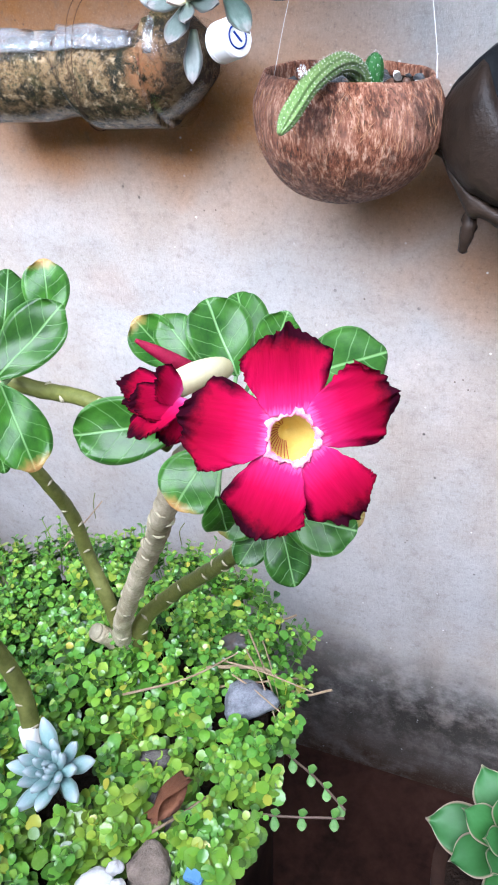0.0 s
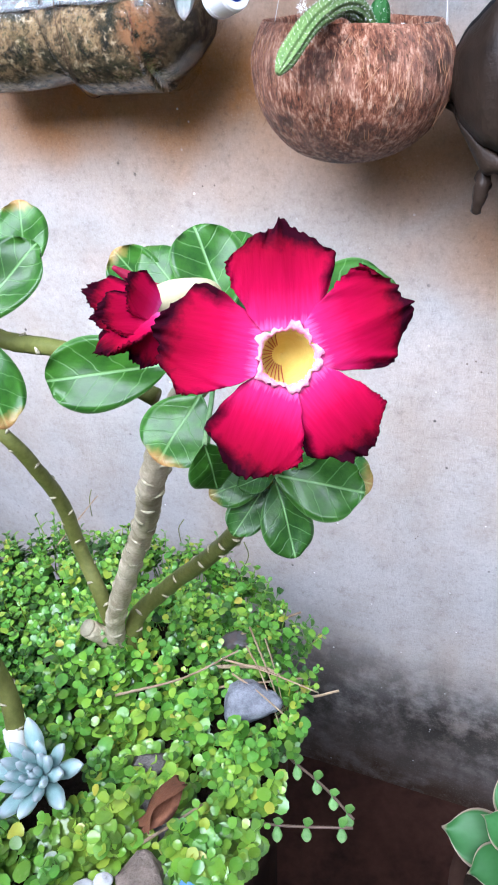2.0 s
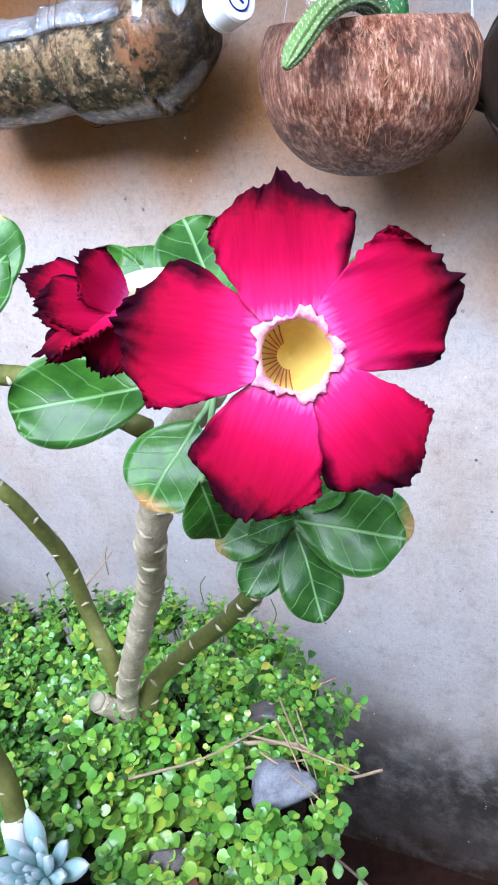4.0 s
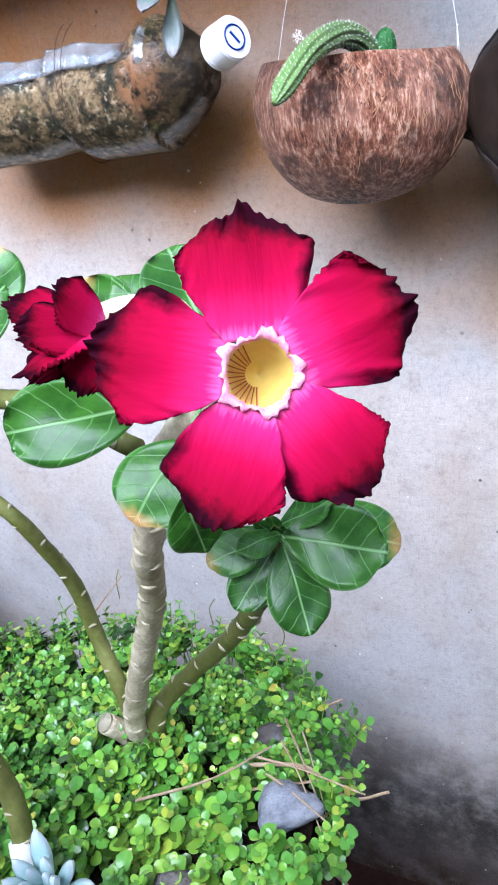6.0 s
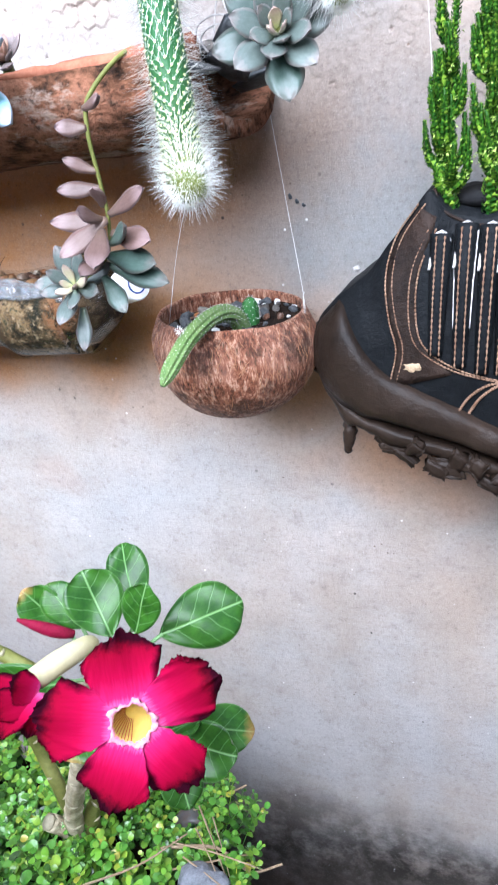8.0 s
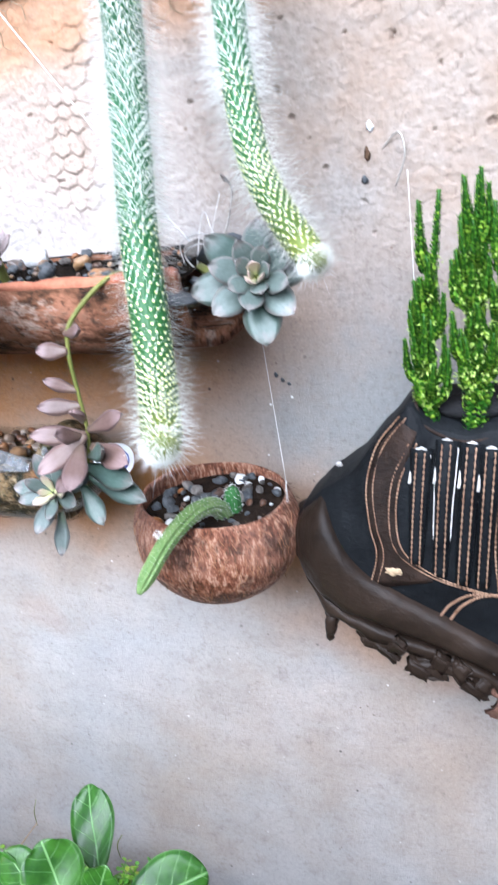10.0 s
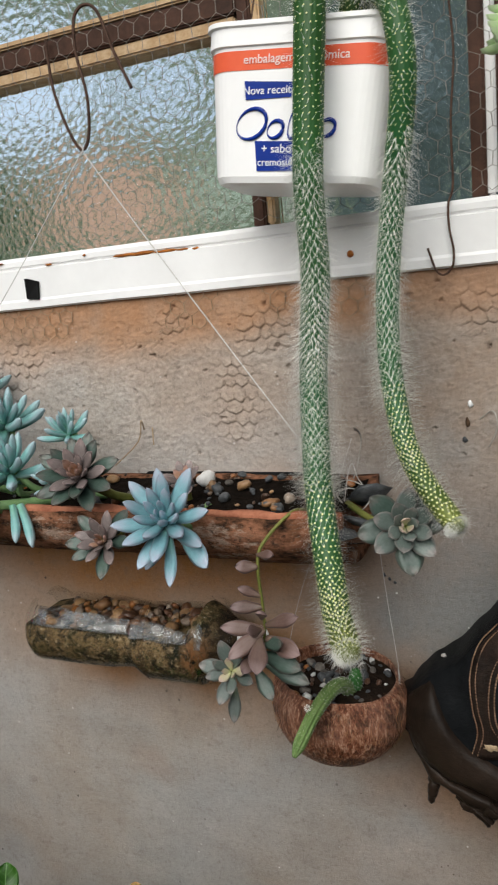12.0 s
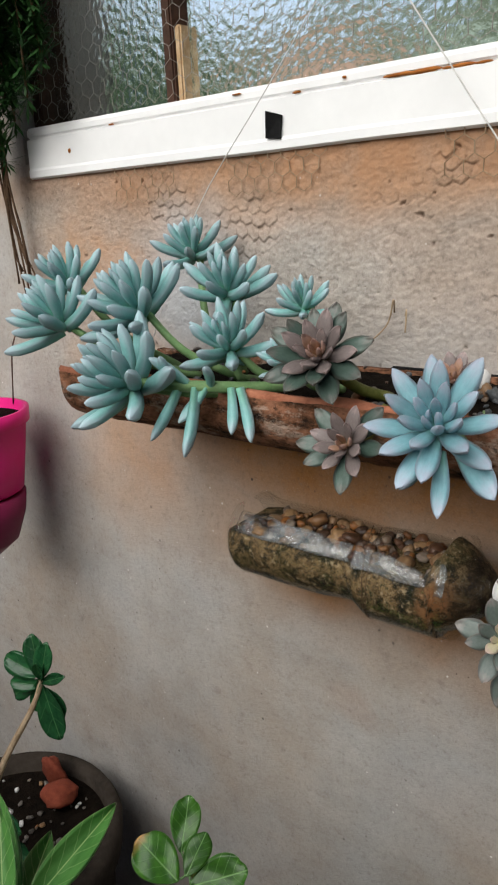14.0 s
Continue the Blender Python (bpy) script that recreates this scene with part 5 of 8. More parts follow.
    put("leaf", SPOON[GHOST.name], None, stem, toward((-0.074, -0.196, 0.966), (-0.073, -0.204, 0.938), (0.2, -0.9, 0.1), 0.012, 0.03))


# ---- cut plastic bottle ----
def bottle_planter():
    bt = thing("bottle_planter", (-0.25, -0.062, 0.893), "clear plastic bottle laid flat, cut open and filled with soil", "planter")
    yc, zc = -0.064, 0.938

    def shell(x_list, radius, cut, thick=0.0012, seg=40, drop=0.0, lean=0.0):
        """Open-topped shell along x; cut(x) is the half angle of the opening."""
        bm = bmesh.new()
        rows = []
        for x in x_list:
            r, c = radius(x), cut(x)
            outer, inner = [], []
            for k in range(seg + 1):
                a = math.pi / 2 + c + (2 * math.pi - 2 * c) * k / seg
                rr = r * (1 + 0.02 * noise.noise(Vector((x * 40, math.cos(a) * 2, math.sin(a) * 2))))
                xl = x - lean * rr * math.sin(a) * (x_list[-1] - x) / (x_list[-1] - x_list[0])
                outer.append(Vector((xl, yc - drop * 0.7 + rr * math.cos(a), zc - drop + rr * math.sin(a))))
                inner.append(Vector((xl, yc - drop * 0.7 + (rr - thick) * math.cos(a), zc - drop + (rr - thick) * math.sin(a))))
            rows.append([bm.verts.new(p) for p in outer + inner[::-1]])
        for a, b in zip(rows, rows[1:]):
            for k in range(len(a)):
                bm.faces.new((a[k], a[(k + 1) % len(a)], b[(k + 1) % len(a)], b[k]))
        bm.faces.new(rows[0])
        bm.faces.new(rows[-1][::-1])
        return bm

    def rad(x):
        if x < -0.375:
            return 0.044 - 0.010 * ((-0.375 - x) / 0.015) ** 2
        if x > -0.172:
            f = min(1.0, (x + 0.172) / 0.046)
            return 0.045 - 0.029 * f**1.7
        return 0.044 - 0.0035 * math.exp(-(((x + 0.248) / 0.028) ** 2))

    def sleeve(x):
        return 0.0478 - 0.003 * max(0.0, (-0.236 - x) / 0.007) ** 2

    xs = [-0.390 + 0.005 * i for i in range(60)]
    body = part("bottle_body", shell([x for x in xs if x <= -0.126], rad, lambda x: 0.95 if -0.372 < x < -0.165 else (0.08 if x > -0.155 else 0.45)), CLEAR, bt, "clear scuffed plastic bottle body")
    part("bottle_sleeve", shell([-0.243 + 0.005 * i for i in range(17)], sleeve, lambda x: 1.05 + 0.25 * (x + 0.243) / 0.08, drop=0.002, lean=0.28), CLEAR, bt, "overlapping clear plastic sleeve")
    part("strap", shell([-0.161 + 0.001 * i for i in range(8)], lambda x: 0.0478, lambda x: 0.75, 0.001), CLEAR, bt, "clear plastic hoop")
    def lip(x0, x1, r, a0, a1, name):
        b = bmesh.new()
        rows = []
        for i in range(31):
            x = x0 + (x1 - x0) * i / 30
            row = []
            for k in range(7):
                top = a0 + 0.10 * noise.noise(Vector((x * 30, 3, 0))) + 0.18 * (i / 30) ** 2
                low = a1 + 0.05 * noise.noise(Vector((x * 34, 8, 0)))
                a = math.pi / 2 + top + (low - top) * k / 6
                rr = r(x) * (1 + 0.035 * noise.noise(Vector((x * 55, k * 0.5, 0))) - 0.05 * (1 - k / 6) ** 2)
                row.append(Vector((x, yc + rr * math.cos(a), zc + rr * math.sin(a))))
            back = [q + Vector((0, 0.0012, -0.0006)) for q in row[::-1]]
            rows.append([b.verts.new(q) for q in row + back])
        for a, c in zip(rows, rows[1:]):
            for k in range(len(a)):
                b.faces.new((a[k], a[(k + 1) % len(a)], c[(k + 1) % len(a)], c[k]))
        b.faces.new(rows[0])
        b.faces.new(rows[-1][::-1])
        part(name, b, LIP, bt, "folded plastic edge with painted pale glare")
    lip(-0.372, -0.245, lambda x: rad(x) + 0.0008, 0.66, 1.20, "folded_edge")
    lip(-0.238, -0.168, lambda x: 0.0500, 0.84, 1.26, "folded_edge")
    lip(-0.160, -0.153, lambda x: 0.0484, 0.80, 1.35, "folded_edge")
    # soil inside, flat on top
    bm = bmesh.new()
    rows = []
    for i in range(52):
        x = -0.386 + (0.386 - 0.1275) * i / 51
        top = 0.014 + 0.004 * noise.noise(Vector((x * 40, 1, 0)))
        ring = []
        for k in range(28):
            a = 2 * math.pi * k / 28
            r = rad(x) * (1 + 0.02 * noise.noise(Vector((x * 40, math.cos(a) * 2, math.sin(a) * 2)))) - 0.0014
            p = Vector((x, yc + r * math.cos(a), zc + min(r * math.sin(a), top + max(0.0, x + 0.176) * 2.2)))
            ring.append(bm.verts.new(p))
        rows.append(ring)
    for a, b in zip(rows, rows[1:]):
        for k in range(28):
            bm.faces.new((a[k], a[(k + 1) % 28], b[(k + 1) % 28], b[k]))
    bm.faces.new(rows[0])
    bm.faces.new(rows[-1][::-1])
    part("soil", bm, FILL, bt, "soil, roots and gravel pressed against the plastic")
    bm = bmesh.new()
    rows = []
    for i in range(20):
        x = -0.242 + 0.076 * i / 19
        r = sleeve(x) - 0.0014
        rows.append([bm.verts.new((x - 0.28 * r * math.sin(a) * (1 - i / 19), yc - 0.0014 + r * math.cos(a), zc - 0.002 + min(r * math.sin(a), 0.016 + 0.003 * noise.noise(Vector((x * 40, 1, 0)))))) for a in [2 * math.pi * k / 28 for k in range(28)]])
    for a, b in zip(rows, rows[1:]):
        for k in range(28):
            bm.faces.new((a[k], a[(k + 1) % 28], b[(k + 1) % 28], b[k]))
    bm.faces.new(rows[0])
    bm.faces.new(rows[-1][::-1])
    part("sleeve_soil", bm, FILL, bt, "soil and gravel filling the overlapping sleeve")
    rnd = random.Random(12)
    own = []
    for s in range(4):
        me = stone_mesh("pebble", 30 + s, 0.75)
        me.materials.append(PEBBLE)
        own.append(me)
    for k in range(210):
        x = rnd.uniform(-0.365, -0.165)
        y = yc + rnd.uniform(-0.034, 0.034)
        put("pebble", rnd.choice(own), None, bt, turned((x, y, zc + 0.014 + rnd.uniform(0, 0.007)), rnd.choice((0.006, 0.008, 0.010, 0.013, 0.017)) * rnd.uniform(0.85, 1.15), rnd))
    # neck and cap point a little towards the open side
    neck = Matrix.Translation((-0.119, -0.071, 0.948)) @ Euler((0, radians(78), radians(-26))).to_matrix().to_4x4() @ Matrix.Scale(0.92, 4)
    put("neck", as_mesh(lathe([(0.024, -0.016), (0.016, 0.0), (0.0135, 0.004), (0.0135, 0.018)], (0, 0, 0), 24), "neck"), CLEAR, bt, neck)
    cap = put("cap", as_mesh(lathe([(0.0155, 0.006), (0.0158, 0.010), (0.0150, 0.0105), (0.0156, 0.011), (0.0154, 0.026), (0.0142, 0.0278), (0.0005, 0.0278)], (0, 0, 0), 40), "cap", False), CAPWHITE, bt, neck, "white screw cap with a blue mark")
    bm = bmesh.new()
    tube([(0.0085 * math.cos(k * 0.2618), 0.0085 * math.sin(k * 0.2618), 0.028) for k in range(25)], 0.0007, 5, 0, bm)
    tube([(-0.004, -0.003, 0.028), (0.0, 0.0, 0.028), (0.004, 0.003, 0.028)], 0.0009, 5, 0, bm)
    put("cap_mark", as_mesh(bm, "cap_mark", False), BLUEINK, cap, neck)
    for x, ph in ((-0.255, 0.0), (-0.250, 0.25)):
        pts = [(x + 0.030 * math.sin(a / 2 + ph), yc + 0.0500 * math.cos(a), zc + 0.0500 * math.sin(a)) for a in [1.95 + 3.3 * k / 24 for k in range(25)]]
        part("tie_string", tube(pts, 0.00028, 5, 0), ROOT, bt)
    return body


# ---- coconut ----
def coconut_planter():
    cx, cy = -0.013, -0.087
    nut = thing("coconut_planter", (cx, cy, 0.842), "half coconut shell hung as a pot, fibrous brown", "planter")
    prof = [(0.002, 0.842), (0.022, 0.8445), (0.042, 0.853), (0.057, 0.868), (0.0655, 0.886), (0.0674, 0.900), (0.0665, 0.911), (0.0635, 0.920), (0.0595, 0.9285), (0.0575, 0.9290), (0.0565, 0.926), (0.0575, 0.912), (0.0550, 0.906)]
    bm = bmesh.new()
    segs, rings = 64, []
    for r, z in [(p.x, p.z) for p in spline([(r, 0, z) for r, z in prof], 4)]:
        ring = []
        for k in range(segs):
            a = 2 * math.pi * k / segs
            w = 1 + 0.02 * noise.noise(Vector((math.cos(a) * 2, math.sin(a) * 2, z * 40)))
            lip = 0.0015 * noise.noise(Vector((math.cos(a) * 1.6, math.sin(a) * 1.6, 3))) if z > 0.92 else 0
            ring.append(bm.verts.new((cx + r * w * math.cos(a), cy + r * w * math.sin(a), z + lip + -0.09 * r * math.cos(a) * (z - 0.84) / 0.1)))
        rings.append(ring)
    for a, b in zip(rings, rings[1:]):
        for k in range(segs):
            bm.faces.new((a[k], a[(k + 1) % segs], b[(k + 1) % segs], b[k]))
    bm.faces.new(rings[0][::-1])
    bm.faces.new(rings[-1])
    shell = part("shell", bm, HUSK, nut)
    # loose fibres standing off the shell
    bm = bmesh.new()
    rnd = random.Random(6)
    for _ in range(700):
        a, i = rnd.uniform(0, 6.283), rnd.uniform(3.0, 8)
        i0 = int(i)
        r = prof[i0][0] + (prof[i0 + 1][0] - prof[i0][0]) * (i - i0)
        z = prof[i0][1] + (prof[i0 + 1][1] - prof[i0][1]) * (i - i0)
        p = Vector((cx + r * math.cos(a), cy + r * math.sin(a), z))
        out = Vector((math.cos(a), math.sin(a), 0))
        up = Vector((cx, cy, 0.93)) - p
        up = (up - out * up.dot(out) * 0.75).normalized()
        q = p + out * rnd.uniform(0.0003, 0.0012) + (up + out.cross(up) * rnd.uniform(-0.35, 0.35)) * rnd.uniform(-1, 1) * 0.008
        w = out.cross(Vector((0, 0, 1))) * rnd.uniform(0.0002, 0.0005)
        bm.faces.new((bm.verts.new(p - w), bm.verts.new(p + w), bm.verts.new(q)))
    part("fibre_coat", bm, ROOT, shell, smooth=False)
    bm = bmesh.new()
    for _ in range(110):
        a, i = rnd.uniform(3.3, 6.2), rnd.uniform(2.5, 7)
        pts, bend = [], rnd.uniform(-0.03, 0.03)
        for q in range(4):
            j = min(8.0, i + q * 0.28)
            j0 = int(j) if j < 8 else 7
            r = prof[j0][0] + (prof[j0 + 1][0] - prof[j0][0]) * (j - j0)
            z = prof[j0][1] + (prof[j0 + 1][1] - prof[j0][1]) * (j - j0) - 0.09 * r * math.cos(a) * 0.5
            a += bend + rnd.uniform(-0.03, 0.03)
            pts.append((cx + (r + 0.0006) * math.cos(a), cy + (r + 0.0006) * math.sin(a), z))
        tube(pts, lambda t: 0.00028 * (1.1 - 0.7 * t), 4, 3, bm)
    part("fibre_mat", bm, FIBRE, shell, "pale loose fibres")
    bm = bmesh.new()
    bmesh.ops.create_circle(bm, cap_ends=True, segments=32, radius=0.0575)
    bmesh.ops.translate(bm, verts=bm.verts, vec=(cx, cy, 0.919))
    part("soil", bm, SOIL, nut)
    stones = []
    for s, mt in enumerate((GREYSTONE, SLATE, PEBBLE, WHITESTONE)):
        me = stone_mesh("pebble", 60 + s, 0.8)
        me.materials.append(mt)
        stones.append(me)
    for k in range(70):
        a, r = rnd.uniform(0, 6.283), 0.052 * math.sqrt(rnd.random())
        put("pebble", stones[rnd.choice((0, 1, 1, 1, 1, 1, 2, 3))], None, nut, turned((cx + r * math.cos(a), cy + r * math.sin(a), 0.9205), rnd.choice((0.004, 0.005, 0.006, 0.008, 0.011)), rnd))
    for pts in ([(cx - 0.058, cy, 0.918), (-0.058, -0.06, 0.99), (-0.03, -0.02, 1.08), (-0.004, -0.012, 1.15)], [(cx + 0.060, cy, 0.905), (0.046, -0.078, 0.932), (0.03, -0.045, 1.0), (0.012, -0.012, 1.10)], [(cx + 0.062, cy - 0.006, 0.900), (0.046, -0.080, 0.932), (0.0455, -0.074, 0.936)]):
        part("hanging_string", tube(pts, 0.00026, 6, 5), STRING, nut)

    cac = thing("peanut_cactus", (0.002, -0.10, 0.914), "pale green ribbed cactus stem arching over the coconut rim", "cactus")
    pts = [(0.002, -0.100, 0.914), (0.000, -0.114, 0.932), (-0.005, -0.138, 0.939), (-0.012, -0.168, 0.933), (-0.018, -0.190, 0.920), (-0.0215, -0.203, 0.9105)]
    rad = lambda t: 0.0066 - 0.0016 * t if t < 0.8 else 0.00532 - 0.0038 * ((t - 0.8) / 0.2) ** 2
    st = part("stem", tube(pts, rad, 45, 8, ribs=9, rib_depth=0.15), PEANUT, cac)
    bm = bmesh.new()
    spines(bm, spline(pts, 8), lambda t: rad(t) * 1.1, 9, 0.0019, 0.0018, 0.00008, 4, 5)
    part("spine_coat", bm, SPINE, st, smooth=False)
    tuft = bmesh.new()
    spines(tuft, [Vector((-0.016, -0.172, 0.938)), Vector((-0.017, -0.174, 0.942))], 0.0015, 6, 0.001, 0.0022, 0.0002, 4, 9)
    part("tuft", tuft, SPINE, st, "white woolly tuft", smooth=False)
    pup = thing("cactus_pup", (0.014, -0.098, 0.914), "small round green cactus in the coconut", "cactus")
    pp = [(0.004, -0.094, 0.910), (0.006, -0.095, 0.922), (0.0075, -0.096, 0.933), (0.0085, -0.096, 0.9405)]
    prad = lambda t: 0.0066 * math.sqrt(max(0.04, 1 - (max(0, t - 0.45) / 0.56) ** 2))
    st = part("stem", tube(pp, prad, 28, 6, ribs=9, rib_depth=0.10), CACTUS, pup)
    bm = bmesh.new()
    spines(bm, spline(pp, 8), prad, 9, 0.0028, 0.0032, 0.00012, 5, 2)
    part("spine_coat", bm, SPINE, st, smooth=False)


# ---- old boot ----
def lerp_row(rows, x):
    for (a, *va), (b, *vb) in zip(rows, rows[1:]):
        if x <= b:
            f = max(0.0, (x - a) / (b - a))
            f = f * f * (3 - 2 * f) * 0.35 + f * 0.65
            return [p + (q - p) * f for p, q in zip(va, vb)]
    return rows[-1][1:]


# along the boot: top, welt, underside, half thickness
BOOT = [(0.047, 0.896, 0.884, 0.862, 0.018), (0.058, 0.912, 0.872, 0.842, 0.034), (0.075, 0.927, 0.862, 0.826, 0.044), (0.095, 0.94, 0.852, 0.815, 0.05), (0.12, 0.968, 0.843, 0.806, 0.052), (0.143, 0.996, 0.835, 0.799, 0.052), (0.158, 0.979, 0.83, 0.795, 0.052), (0.18, 0.973, 0.821, 0.787, 0.052), (0.205, 0.980, 0.81, 0.772, 0.052), (0.23, 1.0, 0.797, 0.752, 0.05), (0.26, 0.996, 0.782, 0.735, 0.048), (0.29, 0.975, 0.77, 0.722, 0.044), (0.312, 0.92, 0.762, 0.716, 0.034), (0.322, 0.86, 0.775, 0.728, 0.02)]
BOOT_Y = -0.062


def boot_side(x, z, off=0.0):
    """The near side of the boot's upper at x, z."""
    top, welt, low, hy = lerp_row(BOOT, x)
    f = (z - welt) / (top - welt)
    s = max(0.0, 1 - max(0.0, (f - 0.15) / 0.92) ** 2.4) ** 0.5
    return Vector((x, BOOT_Y - hy * (0.28 + 0.72 * s) - off, z))


def old_boot():
    boot = thing("old_boot", (0.18, -0.06, 0.77), "worn black leather work boot with rotten sole, planted", "boot")
    n = 70
    xs = [0.047 + (0.322 - 0.047) * i / n for i in range(n + 1)]
    bm = bmesh.new()
    rows = []
    for x in xs:
        top, welt, low, hy = lerp_row(BOOT, x)
        ring = []
        for k in range(29):
            f = k / 28
            z = welt + (top - welt) * math.sin(f * math.pi / 2) ** 0.9
            p = boot_side(x, z)
            p.y += 0.0016 * noise.noise(p * 45)
            ring.append(p)
        open_up = math.exp(-(((x - 0.181) / 0.026) ** 4))
        far = [Vector((p.x, 2 * BOOT_Y - p.y, p.z + 0.016 * open_up * (1 - k / 28) ** 2)) for k, p in enumerate(ring[::-1])]
        rows.append([bm.verts.new(p) for p in ring + far[1:]])
    for a, b in zip(rows, rows[1:]):
        for k in range(len(a)):
            bm.faces.new((a[k], a[(k + 1) % len(a)], b[(k + 1) % len(a)], b[k]))
    bm.faces.new(rows[0])
    bm.faces.new(rows[-1][::-1])
    upper = part("upper", bm, LEATHER, boot, "scuffed black leather upper")
    # sole: a thick band round the welt and a torn layer under it
    for name, mt, lo, hi, grow, lab in (("sole_band", RUBBER, 0.42, 1.50, 0.005, "cracked brown rubber sole band"), ("sole", RUBBER, 0.0, 0.52, 0.001, "crumbling torn outsole")):
        bm = bmesh.new()
        rows = []
        for i, x in enumerate(xs):
            top, welt, low, hy = lerp_row(BOOT, x)
            ring = []
            h0, h1 = low + (welt - low) * lo, low + (welt - low) * hi
            if name == "sole_band":
                # the band climbs over the toe as a bumper
                rise = max(0.0, min(1.0, (0.115 - x) / 0.045))
                h0 = low + (welt - low) * (0.70 - 0.22 * rise)
                h1 = min(top - 0.003, low + (welt - low) * (1.5 - 1.6 * (x - 0.155) / 0.4 + 1.3 * rise * rise))
            if name == "sole":
                h0 += 0.010 * noise.noise(Vector((x * 60, 0, 0))) + 0.008 * abs(noise.noise(Vector((x * 190, 4, 0)))) + 0.003
            for k in range(9):
                f = k / 8
                z = h0 + (h1 - h0) * f
                bul = grow + 0.003 * math.sin(f * math.pi) - (0.004 if f in (0, 1) else 0) - 0.004 * (1 - hi) * (1 - f)
                y = boot_side(x, z, bul).y if z > welt and name == "sole_band" else BOOT_Y - hy - bul
                ring.append(Vector((x - 0.006 * (i == 0), y + 0.002 * noise.noise(Vector((x * 30, z * 60, 2))), z)))
            far = [Vector((p.x, 2 * BOOT_Y - p.y, p.z)) for p in ring[::-1]]
            rows.append([bm.verts.new(p) for p in ring + far])
        for a, b in zip(rows, rows[1:]):
            for k in range(len(a)):
                bm.faces.new((a[k], a[(k + 1) % len(a)], b[(k + 1) % len(a)], b[k]))
        bm.faces.new(rows[0])
        bm.faces.new(rows[-1][::-1])
        part(name, bm, mt, boot, lab)
    # hanging scraps of the outsole
    part("sole_scrap", tube([(0.076, -0.090, 0.832), (0.075, -0.096, 0.824), (0.074, -0.099, 0.812), (0.072, -0.098, 0.800)], lambda t: 0.0012 + 0.0042 * math.sin(min(1, t * 1.2) * 2.6), 7, 5, wobble=0.25), RUBBER, boot, "scrap of rubber hanging from the toe")
    # collar, soil and opening
    part("opening", tube([(0.146, -0.085, 0.995), (0.153, -0.094, 0.981), (0.178, -0.094, 0.970), (0.203, -0.092, 0.977), (0.214, -0.085, 0.992)], 0.0011, 8, 6), LEATHERBROWN, boot, "rolled brown collar edge")
    bm = bmesh.new()
    bmesh.ops.create_uvsphere(bm, u_segments=20, v_segments=10, radius=1)
    for v in bm.verts:
        v.co = Vector((0.181 + v.co.x * 0.026, -0.066 + v.co.y * 0.017, 0.985 + v.co.z * 0.008))
    # black in place of soil colour: the opening's shade is painted in
    part("soil", bm, BLACK, boot, "soil in the boot opening, painted black for its shade")
    # worn brown panels between the seams, laid over the upper
    def panel(left, right, lab, lift=0.0013):
        b2 = bmesh.new()
        la, ra = spline([(x, 0, z) for x, z in left], 8), spline([(x, 0, z) for x, z in right], 8)
        rows = []
        for i in range(33):
            f = i / 32
            a, c = la[int(f * (len(la) - 1))], ra[int(f * (len(ra) - 1))]
            row = []
            for k in range(9):
                q = a.lerp(c, k / 8)
                row.append(boot_side(q.x, q.z, lift * (0.2 if k in (0, 8) else 1.0) + 0.0006 * noise.noise(q * 160)))
            rows.append([b2.verts.new(q) for q in row] + [b2.verts.new(q + Vector((0, 0.002, 0))) for q in row[::-1]])
        for a, c in zip(rows, rows[1:]):
            for k in range(len(a)):
                b2.faces.new((a[k], a[(k + 1) % len(a)], c[(k + 1) % len(a)], c[k]))
        b2.faces.new(rows[0])
        b2.faces.new(rows[-1][::-1])
        part("panel", b2, LEATHERBROWN, upper, lab)
    panel([(0.137, 0.986), (0.119, 0.962), (0.1125, 0.938), (0.1145, 0.912), (0.1185, 0.890), (0.1115, 0.862)], [(0.150, 0.978), (0.137, 0.945), (0.134, 0.915), (0.138, 0.893), (0.150, 0.880), (0.158, 0.872)], "worn brown leather panel")
    panel([(0.206, 0.980), (0.200, 0.94), (0.198, 0.90), (0.200, 0.868)], [(0.262, 0.990), (0.262, 0.94), (0.262, 0.90), (0.262, 0.866)], "worn brown heel panel", 0.0016)
    # split layers and flaps under the sole
    fl = random.Random(41)
    for k in range(26):
        x = 0.105 + 0.200 * (k + fl.uniform(-0.3, 0.3)) / 26
        top, welt, low, hy = lerp_row(BOOT, max(0.05, min(0.315, x)))
        w, h, th = fl.uniform(0.010, 0.024) * (1.5 if x > 0.2 else 1), fl.uniform(0.006, 0.016) * (1.5 if x > 0.2 else 1), 0.005
        b2 = box(-0.5, 0.5, -0.5, 0.5, -0.5, 0.5, 0.1)
        bmesh.ops.subdivide_edges(b2, edges=b2.edges, cuts=2, use_grid_fill=True)
        for v in b2.verts:
            v.co += v.co * 0.5 * noise.noise(v.co * 3 + Vector((k * 5, 0, 0)))
        m = pose(x, BOOT_Y - hy + fl.uniform(-0.004, 0.006), low + fl.uniform(-0.002, 0.012), fl.uniform(-25, 25), fl.uniform(8, 40), fl.uniform(-12, 12)) @ Matrix.Diagonal((w, th + fl.uniform(0, 0.006), h, 1))
        put("sole_flap", as_mesh(b2, "sole_flap"), CORK if x > 0.195 else RUBBER, boot, m)
